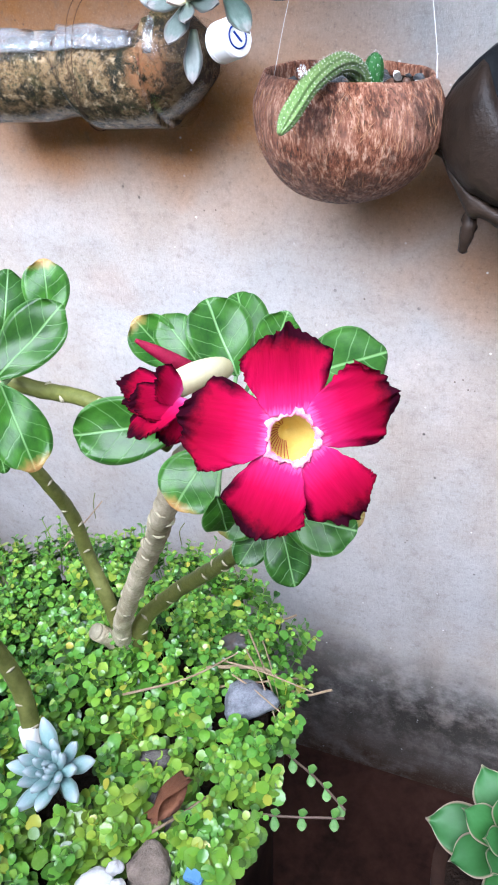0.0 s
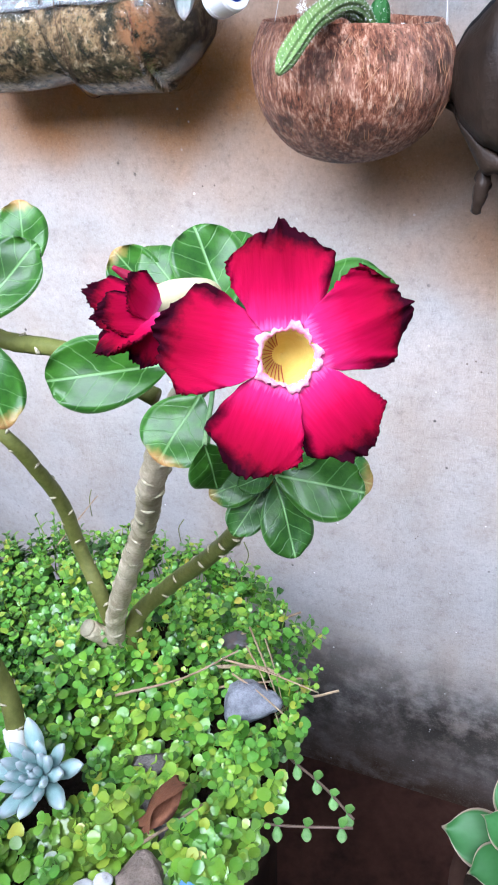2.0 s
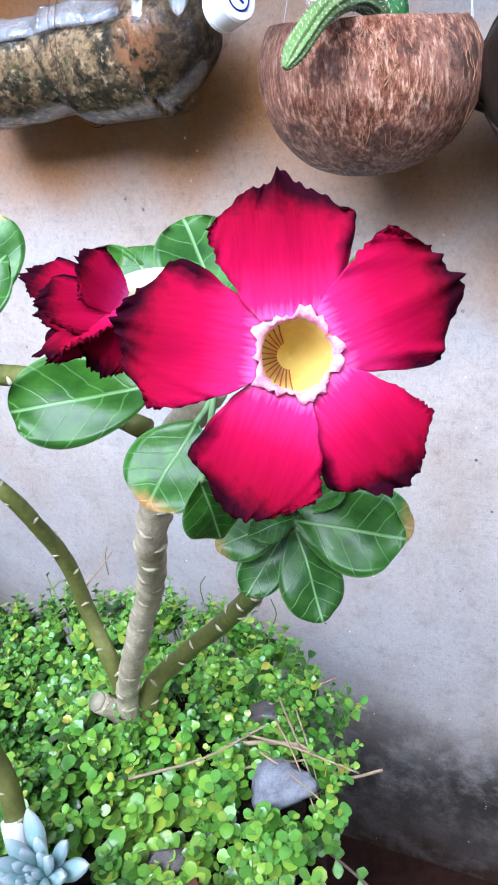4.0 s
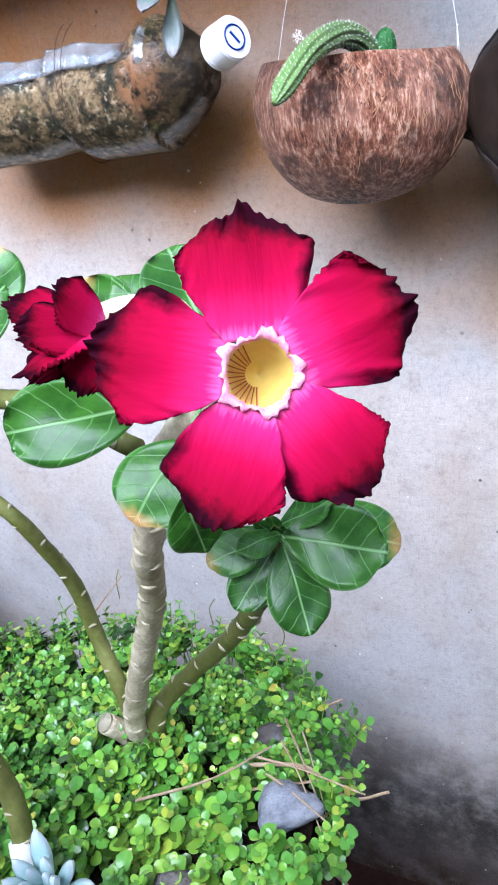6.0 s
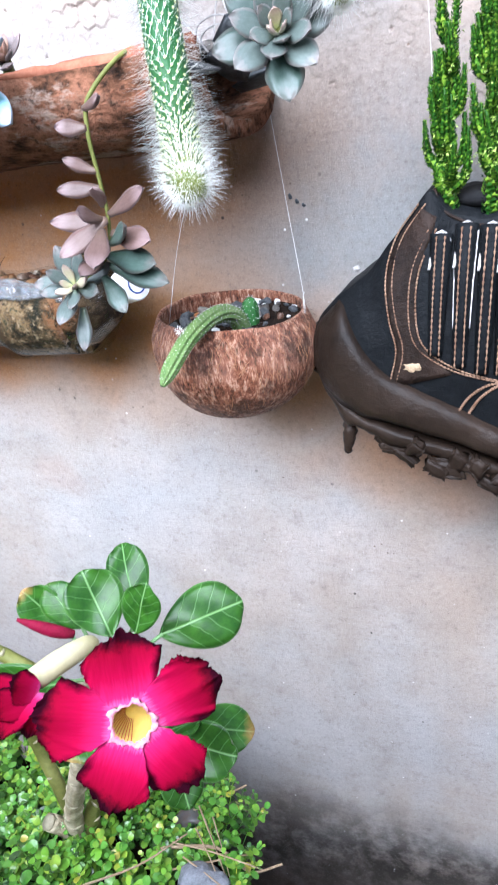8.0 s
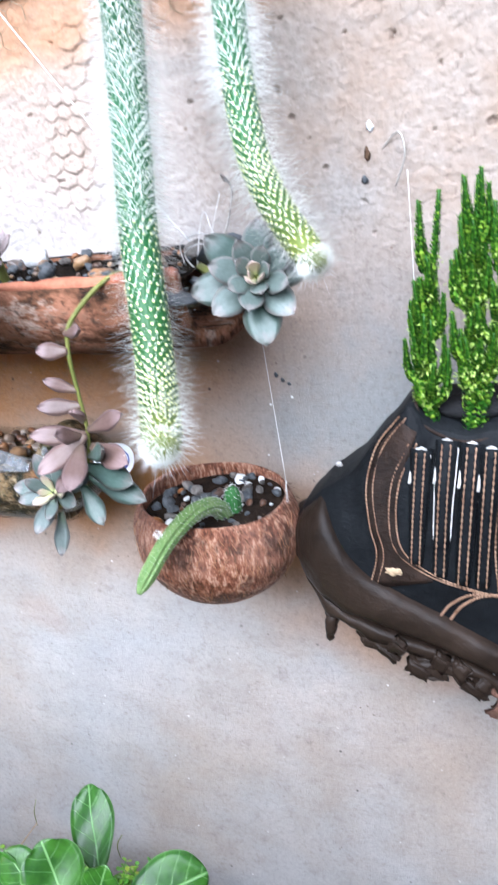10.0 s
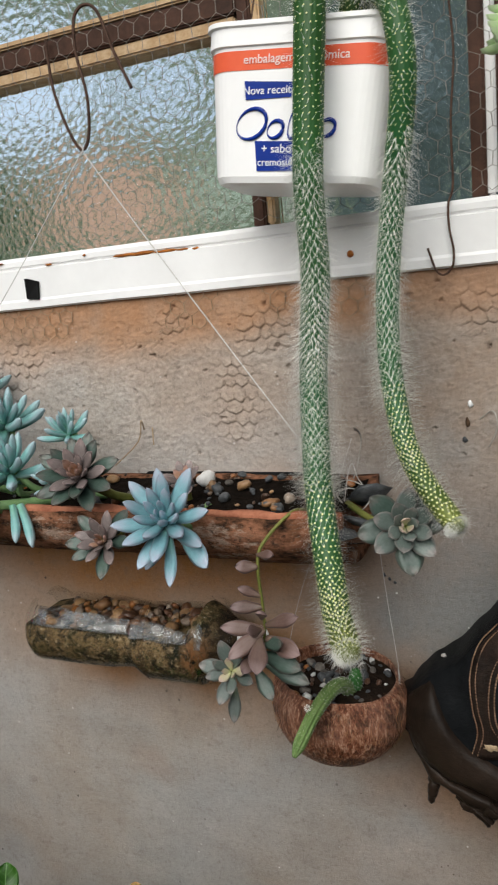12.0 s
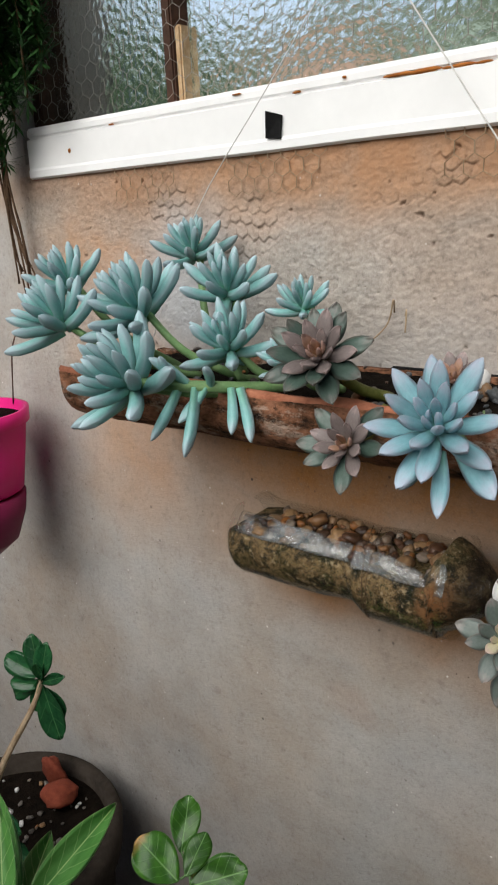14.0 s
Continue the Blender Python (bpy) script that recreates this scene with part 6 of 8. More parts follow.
    # seams, sewn in twin rows of cord
    def cord(pts, r=0.00062, twin=0.0050, mt=THREAD):
        for d in ((-twin / 2, twin / 2) if twin else (0,)):
            line = spline([boot_side(x + d, z, 0.0010) for x, z in pts], 10)
            b2 = bmesh.new()
            for a, q in zip(line, line[1:]):
                m = toward(a, a + (q - a) * 1.05, (0.2, -1, 0.1), r * 2.6)
                r0 = bmesh.ops.create_icosphere(b2, subdivisions=1, radius=0.5)
                bmesh.ops.transform(b2, verts=r0["verts"], matrix=m @ Matrix.Translation((0.5, 0, 0)) @ Matrix.Diagonal((1.15, 1, r * 2.2 / max(1e-5, (q - a).length), 1)))
            part("seam", b2, mt, upper)
    cord([(0.139, 0.988), (0.122, 0.966), (0.115, 0.940), (0.117, 0.912), (0.121, 0.890), (0.114, 0.862)])
    cord([(0.146, 0.972), (0.134, 0.945), (0.131, 0.915), (0.136, 0.893), (0.156, 0.877), (0.182, 0.868), (0.216, 0.861)])
    cord([(0.208, 0.978), (0.203, 0.94), (0.201, 0.90), (0.203, 0.868)])
    cord([(0.164, 0.842), (0.174, 0.856), (0.192, 0.865), (0.23, 0.862), (0.28, 0.85)], 0.0011, 0.008)
    cord([(0.212, 0.985), (0.235, 0.995), (0.255, 0.993)])
    # pleats of the tongue, with worn white tips
    for x0, z0, x1, z1 in ((0.152, 0.968, 0.146, 0.887), (0.168, 0.972, 0.162, 0.878), (0.184, 0.970, 0.177, 0.873), (0.196, 0.968, 0.190, 0.872)):
        pts = [boot_side(x0 + (x1 - x0) * f, z0 + (z1 - z0) * f, 0.0015 - 0.002 * f) for f in (0, 0.33, 0.66, 1)]
        bm = tube(pts, lambda t: 0.0078 - 0.0026 * t, 10, 6)
        pl = part("pleat", bm, LEATHER, upper, "folded leather pleat")
        part("worn_tip", tube([pts[1] + Vector((-0.0060, -0.0046, 0.006)), pts[0] + Vector((-0.0062, -0.0038, -0.010)), pts[0] + Vector((-0.005, -0.0048, -0.002)), pts[0] + Vector((0, -0.0052, 0.0025)), pts[0] + Vector((0.005, -0.0045, -0.002)), pts[0] + Vector((0.0052, -0.0035, -0.010))], 0.0010, 6, 6, wobble=0.35), WORN, pl, "worn white leather edge")
        if 0.16 < x0 < 0.19:
            for sx in (-0.0066, 0.0066):
                part("worn_edge", tube([p + Vector((sx * (1 - 0.22 * q / 3), -0.0034, -0.004)) for q, p in enumerate(pts[: 3 if x0 < 0.17 else 2])], lambda t: 0.0009 * (1.1 - t * 0.8), 6, 8, wobble=0.4), WORN, pl, "worn white leather edge")
        for sx in (-0.0028, 0.0028):
            part("stitch", tube([p + Vector((sx, -0.0073 + 0.0024 * q / 3, 0)) for q, p in enumerate(pts)], lambda t: 0.00055 + 0.0004 * math.sin(t * 130), 6, 24), THREAD, pl)
    for at, w, h, mt in (((0.130, 0.878), 0.016, 0.009, STUFFING), ((0.086, 0.942), 0.0045, 0.004, WORN), ((0.198, 0.80), 0.005, 0.004, WORN)):
        bm = bmesh.new()
        bmesh.ops.create_icosphere(bm, subdivisions=3, radius=0.5)
        c = boot_side(*at, 0.0)
        for v in bm.verts:
            k = 1 + 0.9 * noise.noise(v.co * 5 + Vector((at[0] * 90, 0, 0)))
            v.co = c + Vector((v.co.x * w * k, v.co.y * 0.0035, v.co.z * h * k))
        part("scuff", bm, mt, upper, "torn pale lining" if mt is STUFFING else "pale scuff")
    part("hanging_string", tube([(0.148, -0.07, 1.0), (0.140, -0.03, 1.06), (0.136, -0.012, 1.14)], 0.0003, 5, 5), STRING, boot)
    boot.location += Vector((0.003, 0.0, 0.010))


def clubmoss():
    def stem_with_scales(plant, pts, r, seed, tips):
        st = part("stem", tube(pts, lambda t: r * 0.55 * (1 - 0.5 * t), 6, 6), MOSS, plant)
        bm = bmesh.new()
        line = spline(pts, 10)
        fr = frames_along(line)
        rnd = random.Random(seed)
        total = len(line)
        k = 0
        for i in range(total - 1):
            for sub in range(3):
                q = line[i].lerp(line[i + 1], sub / 3)
                s, u, d = fr[i]
                way = i / total
                rr = r * (1 - 0.72 * way**1.5)
                for c in range(4):
                    a = c * 1.571 + k * 0.785 + rnd.uniform(-0.15, 0.15)
                    out = math.cos(a) * s + math.sin(a) * u
                    side = d.cross(out)
                    size = max(0.0014, rr * 1.0) * rnd.uniform(0.85, 1.2)
                    base = q + out * rr * 0.35
                    tp = base + (out * rnd.uniform(0.65, 1.0) + d * rnd.uniform(0.9, 1.25)) * size
                    mid = base.lerp(tp, 0.5) + out * size * 0.30
                    v = [bm.verts.new(p) for p in (base - side * size * 0.30, base + side * size * 0.30, mid + side * size * 0.42, mid - side * size * 0.42, tp)]
                    bm.faces.new((v[0], v[1], v[2], v[3]))
                    bm.faces.new((v[3], v[2], v[4]))
                k += 1
        part("foliage", bm, MOSS, st, smooth=False)
        if tips:
            bm = bmesh.new()
            for _ in range(tips):
                i = rnd.randrange(0, int(total * 0.75))
                s, u, d = fr[i]
                a = rnd.uniform(0, 6.283)
                out = math.cos(a) * s + math.sin(a) * u
                c = line[i] + out * r * 1.05
                for q in range(4):
                    e = (out + Vector((rnd.uniform(-1, 1), rnd.uniform(-1, 1), rnd.uniform(-1, 1))) * 0.8).normalized()
                    w = e.cross(d).normalized() * 0.0007
                    bm.faces.new((bm.verts.new(c - w), bm.verts.new(c + w), bm.verts.new(c + e * 0.0028)))
            part("bud_coat", bm, MOSSTIP, st, "tiny pale yellow buds", smooth=False)

    rows = (  # main stem, its thickness, buds, side shoots
        ([(0.160, -0.080, 0.975), (0.157, -0.082, 1.02), (0.159, -0.082, 1.065), (0.165, -0.082, 1.105), (0.169, -0.082, 1.140)], 0.0055, 30, 22),
        ([(0.184, -0.080, 0.975), (0.186, -0.082, 1.03), (0.188, -0.083, 1.08), (0.190, -0.083, 1.115), (0.192, -0.083, 1.146)], 0.0055, 40, 26),
        ([(0.188, -0.078, 0.975), (0.197, -0.082, 1.03), (0.208, -0.086, 1.08), (0.219, -0.088, 1.12), (0.226, -0.088, 1.148)], 0.0055, 40, 26),
        ([(0.198, -0.070, 0.975), (0.215, -0.072, 1.02), (0.232, -0.075, 1.06), (0.247, -0.078, 1.11)], 0.0055, 26, 20),
    )
    for i, (pts, r, tips, shoots) in enumerate(rows):
        plant = thing("clubmoss_succulent", pts[0], "bright green watch-chain succulent stem growing out of the boot", "succulent", "succulents in the boot")
        stem_with_scales(plant, pts, r * 0.85, i, tips)
        line = spline(pts, 10)
        brn = random.Random(200 + i)
        for j in range(int(shoots * 0.85)):
            f = brn.uniform(0.16, 0.72)
            q = line[int(f * (len(line) - 1))]
            a = brn.uniform(0, 6.283)
            reach = brn.uniform(0.006, 0.018) * (1 - 0.4 * f)
            out = Vector((math.cos(a), -abs(math.sin(a)) * 0.7, 0)) * reach
            tall = brn.uniform(0.022, 0.050)
            stem_with_scales(plant, [q, q + out * 0.75 + Vector((0, 0, tall * 0.3)), q + out + Vector((brn.uniform(-0.002, 0.002), 0, tall))], r * brn.uniform(0.62, 0.85), 20 + 31 * i + j, 16 if f < 0.5 else 4)


# ---- white tub with hanging cactus ----
def text_mesh(body, size, name):
    cu = bpy.data.curves.new(name, "FONT")
    cu.body, cu.size, cu.extrude = body, size, 0.0002
    cu.align_x, cu.align_y = "CENTER", "CENTER"
    ob = bpy.data.objects.new(name, cu)
    scene.collection.objects.link(ob)
    me = bpy.data.meshes.new_from_object(ob.evaluated_get(bpy.context.evaluated_depsgraph_get()))
    bpy.data.objects.remove(ob)
    bpy.data.curves.remove(cu)
    me.name = name
    return me


def plastic_tub():
    tilt = Matrix.Translation((-0.0245, -0.050, 1.391)) @ Euler((radians(-2), radians(8.0), 0)).to_matrix().to_4x4() @ Matrix.Diagonal((1.08, 1.0, 1.07, 1))
    tub = thing("plastic_tub", (-0.0205, -0.052, 1.392), "white plastic food tub with blue print and orange band", "tub")

    def ring(hx, hy, z, r=0.022, n=8):
        out = []
        for cx, cy, a0 in ((hx - r, hy - r, 0), (-hx + r, hy - r, 90), (-hx + r, -hy + r, 180), (hx - r, -hy + r, 270)):
            for k in range(n + 1):
                a = radians(a0 + 90 * k / n)
                out.append(Vector((cx + r * math.cos(a), cy + r * math.sin(a), z)))
        return out

    prof = [(0.062, 0.037, 0.0), (0.0675, 0.042, 0.002), (0.0695, 0.044, 0.007), (0.0755, 0.0485, 0.104), (0.0775, 0.0505, 0.105), (0.0775, 0.0505, 0.118), (0.0795, 0.0525, 0.119), (0.0795, 0.0525, 0.1225), (0.076, 0.049, 0.1225), (0.0745, 0.0475, 0.112), (0.074, 0.047, 0.108)]
    bm = bmesh.new()
    rows = [[bm.verts.new(p) for p in ring(*q)] for q in prof]
    for a, b in zip(rows, rows[1:]):
        for k in range(len(a)):
            bm.faces.new((a[k], a[(k + 1) % len(a)], b[(k + 1) % len(a)], b[k]))
    bm.faces.new(rows[0][::-1])
    body = put("tub", as_mesh(bm, "tub", False), CAPWHITE, tub, tilt)
    bm = bmesh.new()
    bm.faces.new([bm.verts.new(p) for p in ring(0.074, 0.047, 0.109)])
    put("soil", as_mesh(bm, "soil", False), SOIL, tub, tilt)

    def side(z):
        f = (z - 0.007) / 0.097
        return 0.0695 + 0.006 * f, 0.044 + 0.0045 * f

    # printed band round the tub
    bm = bmesh.new()
    rows = []
    for z in (0.087, 0.1015):
        hx, hy = side(z)
        rows.append([bm.verts.new(p) for p in ring(hx + 0.0004, hy + 0.0004, z)])
    for k in range(len(rows[0])):
        a, b = rows
        bm.faces.new((a[k], a[(k + 1) % len(a)], b[(k + 1) % len(a)], b[k]))
    put("orange_band", as_mesh(bm, "orange_band"), ORANGE, body, tilt, "orange-red printed band")
    slope = math.degrees(math.atan2(0.0045, 0.097))

    def front(x, z, off=0.0007):
        return tilt @ pose(x, -side(z)[1] - off, z, 90 + slope, 0, 0)

    def printed(name, me, mt, x, z, off, label=""):
        me.materials.clear()
        me.materials.append(mt)
        put(name, me, None, body, front(x, z, off), label)

    def plate(pts):
        b2 = bmesh.new()
        lo = [b2.verts.new((x, y, 0)) for x, y in pts]
        hi = [b2.verts.new((x, y, 0.0003)) for x, y in pts]
        b2.faces.new(lo[::-1])
        b2.faces.new(hi)
        for k in range(len(pts)):
            b2.faces.new((lo[k], lo[(k + 1) % len(pts)], hi[(k + 1) % len(pts)], hi[k]))
        return as_mesh(b2, "plate", False)

    printed("print_plate", plate([(-0.0185, -0.0065), (0.020, -0.0055), (0.021, 0.0055), (-0.0200, 0.0075)]), BLUEINK, -0.020, 0.0715, 0.0005, "blue printed label")
    printed("print_text", text_mesh("Nova receita", 0.0085, "print_text"), CAPWHITE, -0.019, 0.0715, 0.001)
    printed("print_plate", plate([(-0.017, -0.0115), (0.025, -0.0115), (0.026, 0.0105), (-0.0195, 0.0115)]), BLUEINK, -0.010, 0.0225, 0.0005, "blue printed label")
    printed("print_text", text_mesh("+ sabor", 0.0095, "print_text"), CAPWHITE, -0.009, 0.0278, 0.001)
    printed("print_text", text_mesh("cremosidade", 0.0080, "print_text"), CAPWHITE, -0.006, 0.0175, 0.001)
    printed("print_text", text_mesh("embalagem econômica", 0.0095, "print_text"), PALEINK, 0.002, 0.0945, 0.001)
    # the maker's mark, as plain blue shapes
    for x, w, h in ((-0.033, 0.0125, 0.0115), (-0.0125, 0.0065, 0.0065), (0.0035, 0.0045, 0.0115), (0.0165, 0.0060, 0.0060), (0.0300, 0.0065, 0.0062)):
        ring_pts = [(w * math.cos(a) + 0.25 * h * math.sin(a), h * math.sin(a), 0) for a in [2 * math.pi * k / 28 for k in range(29)]]
        printed("brand_shape", as_mesh(tube(ring_pts, lambda t: 0.0011 + 0.0007 * math.sin(t * 9), 6, 0), "brand_shape"), BLUEINK, x, 0.047 if h > 0.01 else 0.0425, 0.0005)
    # small print on the end of the tub
    for k, (y, z, w, h, mt) in enumerate([(-0.004, 0.070, 0.020, 0.013, BLUEINK)] + [(0.0, 0.050 - 0.0042 * q, 0.024 - 0.002 * (q % 3), 0.0018, GREYINK) for q in range(8)]):
        b2 = box(0, 0.0004, y - w / 2, y + w / 2, z - h / 2, z + h / 2)
        for v in b2.verts:
            v.co.x += side(v.co.z)[0] + 0.0003
        put("print_bar", as_mesh(b2, "print_bar", False), mt, body, tilt)
    for pts in ([(-0.07, -0.045, 1.52), (-0.06, -0.01, 1.62), (-0.03, 0.01, 1.75)], [(0.045, -0.045, 1.505), (0.03, -0.01, 1.62), (-0.03, 0.01, 1.75)]):
        part("hanging_wire", tube(pts, 0.0009, 6, 5), WIRE, tub)


def hanging_cactus():
    cac = thing("rat_tail_cactus", (0.03, -0.06, 1.50), "long hairy rat-tail cactus stems hanging from the white tub", "cactus")
    stems = (
        ([(-0.005, -0.055, 1.505), (0.002, -0.085, 1.575), (0.014, -0.119, 1.528), (0.009, -0.124, 1.452), (0.005, -0.128, 1.385), (0.005, -0.126, 1.318), (0.001, -0.127, 1.272), (-0.002, -0.130, 1.230), (0.001, -0.146, 1.182), (0.006, -0.164, 1.139), (0.021, -0.197, 1.080), (0.0325, -0.222, 1.052), (0.050, -0.257, 1.0405)], 0.0128, 0.0108, 10),
        ([(0.030, -0.06, 1.50), (0.048, -0.085, 1.535), (0.072, -0.102, 1.518), (0.081, -0.110, 1.481), (0.080, -0.108, 1.440), (0.068, -0.097, 1.376), (0.060, -0.099, 1.310), (0.060, -0.112, 1.243), (0.073, -0.140, 1.183), (0.090, -0.160, 1.150), (0.122, -0.192, 1.117)], 0.0112, 0.0086, 30),
        ([(0.02, -0.05, 1.50), (0.030, -0.055, 1.53), (0.038, -0.06, 1.58), (0.045, -0.065, 1.66)], 0.0095, 0.008, 50),
        ([(0.04, -0.05, 1.50), (0.055, -0.06, 1.54), (0.085, -0.075, 1.60), (0.11, -0.085, 1.68)], 0.0095, 0.008, 70),
    )
    segs, steps, rows_round = 48, 14, 16
    for pts, r0, r1, seed in stems:
        grown = seed < 40
        cutoff = 0.968
        rad = lambda t, a=r0, b=r1, c=cutoff: (a + (b - a) * t) * (1 if t < c else math.sqrt(max(0.05, 1 - ((t - c) / (1.005 - c)) ** 2.2)))
        st = part("stem", tube(pts, rad, segs, steps, ribs=16, rib_depth=0.03), RATTAIL, cac, "green ribbed cactus stem")
        count = len(st.data.vertices)
        at = st.data.attributes.new("age", "FLOAT", "POINT")
        at.data.foreach_set("value", [min(1.0, (i // segs) / (count // segs - 1)) * (1.0 if grown else 0.2) for i in range(count)])
        line = spline(pts, steps)
        fr = frames_along(line)
        rnd = random.Random(seed)
        marks, dots, hairs = bmesh.new(), bmesh.new(), bmesh.new()
        gap, run, ring = 0.0038, 0.0, 0
        for i in range(len(line) - 1):
            run += (line[i + 1] - line[i]).length
            if run < gap:
                continue
            run -= gap
            ring += 1
            way = i / (len(line) - 1) if grown else 0.1
            r = rad(i / (len(line) - 1))
            s, u, d = fr[i]
            for k in range(rows_round):
                a = 2 * math.pi * (k + 0.5 * (ring % 2)) / rows_round + rnd.uniform(-0.05, 0.05)
                out = math.cos(a) * s + math.sin(a) * u
                side = d.cross(out)
                root = line[i] + out * r * 1.02 + d * rnd.uniform(-0.0006, 0.0006)
                # an oval areole on each knob
                w = 0.00090 if way > 0.74 else (0.0006 if line[i].z > 1.41 else 0.0004)
                v = [dots.verts.new(root + out * 0.0006 + side * w * math.cos(q) + d * w * 1.2 * math.sin(q)) for q in (0, 1.05, 2.09, 3.14, 4.19, 5.24)]
                dots.faces.new(v)
                # flat spines slanting over the skin; few on the oldest part and none at the young end
                old = root.z > 1.41 + rnd.uniform(-0.015, 0.015)
                many = (1 if rnd.random() < 0.25 else 0) if old else (2 if way < 0.70 else (1 if way < 0.80 else 0))
                for q in range(many):
                    slant = (0.38, -0.32)[q] + rnd.uniform(-0.12, 0.12)
                    e = (d + side * slant + out * rnd.uniform(0.05, 0.22)).normalized()
                    size = rnd.uniform(0.0055, 0.0085) * (0.5 if old else 1.0)
                    c = e.cross(out).normalized() * rnd.uniform(0.00016, 0.00027)
                    m = root + e * size * 0.4 + out * 0.0007
                    v = [marks.verts.new(z) for z in (root + out * 0.0004, m + c, root + e * size, m - c)]
                    marks.faces.new(v)
                # long soft hairs
                many = 1 if old else (7 if way < 0.76 else 3)
                for q in range(many):
                    e = (out + d * rnd.uniform(-0.2, 0.7) + side * rnd.uniform(-0.35, 0.35)).normalized()
                    size = rnd.uniform(0.009, 0.021) * (1 if 0.3 < way < 0.9 else 0.7)
                    c = e.cross(d).normalized() * rnd.uniform(0.00016, 0.00033) * (0.6 if way > 0.76 else 1.0)
                    hairs.faces.new((hairs.verts.new(root - c), hairs.verts.new(root + c), hairs.verts.new(root + e * size)))
        if grown:
            end, fore = line[-1], (line[-1] - line[-3]).normalized()
            for _ in range(4200):
                e = Vector((rnd.gauss(0, 1), rnd.gauss(0, 1), rnd.gauss(0, 1))).normalized()
                if e.dot(fore) < 0:
                    continue
                p = end - fore * r1 * 0.8 + e * r1 * 0.98
                q = (e + fore * 0.5 + Vector((rnd.uniform(-1, 1), rnd.uniform(-1, 1), rnd.uniform(-1, 1))) * 0.35).normalized()
                c = q.cross(Vector((0.3, 0.5, 0.8))).normalized() * 0.00016
                hairs.faces.new((hairs.verts.new(p - c), hairs.verts.new(p + c), hairs.verts.new(p + q * rnd.uniform(0.0015, 0.0050))))
        part("spine_coat", marks, SPINEYELLOW, st, "pale spines lying along the stem", smooth=False)
        part("areole_coat", dots, DOT, st, "yellow dots in rows", smooth=False)
        part("hair_coat", hairs, HAIR, st, "long soft white hairs", smooth=False)


# ---- desert rose ----
def obovate(x):
    return max(0.04, math.sin(math.pi * (0.93 * x) ** 1.2) ** 0.6)


def blunted(x, s):
    return -0.075 * s * s * x**8


AD = [kinds(lambda k=k: lens_leaf("broad_leaf", obovate, lambda x: 0.006, lambda x, s, k=k: (0.07 - 0.05 * k) * s * s * (0.4 + x) - (0.10 * k - 0.05) * x * x + 0.018 * math.sin(9 * x + 2 * k + 3 * s), 20, 10, blunted), ADLEAF) for k in range(3)]
LANCE = kinds(lambda: lens_leaf("lance_leaf", lambda x: max(0.03, math.sin(math.pi * x**0.85) ** 0.8), lambda x: 0.005, lambda x, s: 0.10 * s * s - 0.06 * x * x, 18, 8), LONGLEAF)
SHRUB = kinds(lambda: lens_leaf("shrub_leaf", obovate, lambda x: 0.012, lambda x, s: 0.08 * s * s - 0.05 * x * x, 12, 6, blunted), SHRUBLEAF)
EYE = Vector((0.144, -0.631, 0.992))


def scars(parent, pts, radius, step, seed):
    line = spline(pts, 10)
    fr = frames_along(line)
    rnd = random.Random(seed)
    run = 0.0
    k = 0
    for i in range(2, len(line) - 1):
        run += (line[i] - line[i - 1]).length
        if run < step:
            continue
        run = 0.0
        k += 1
        s, u, d = fr[i]
        t = i / (len(line) - 1)
        r = radius(t) * 1.0
        a0 = k * 2.4 + rnd.uniform(-0.3, 0.3)
        arc = [line[i] + r * (math.cos(a0 + q) * s + math.sin(a0 + q) * u) + d * (0.0016 * math.cos(q * 2.2)) for q in (-0.55, -0.28, 0, 0.28, 0.55)]
        part("leaf_scar", tube(arc, lambda t2: 0.0003 + 0.0010 * math.sin(math.pi * t2), 5, 3), SCAR, parent)


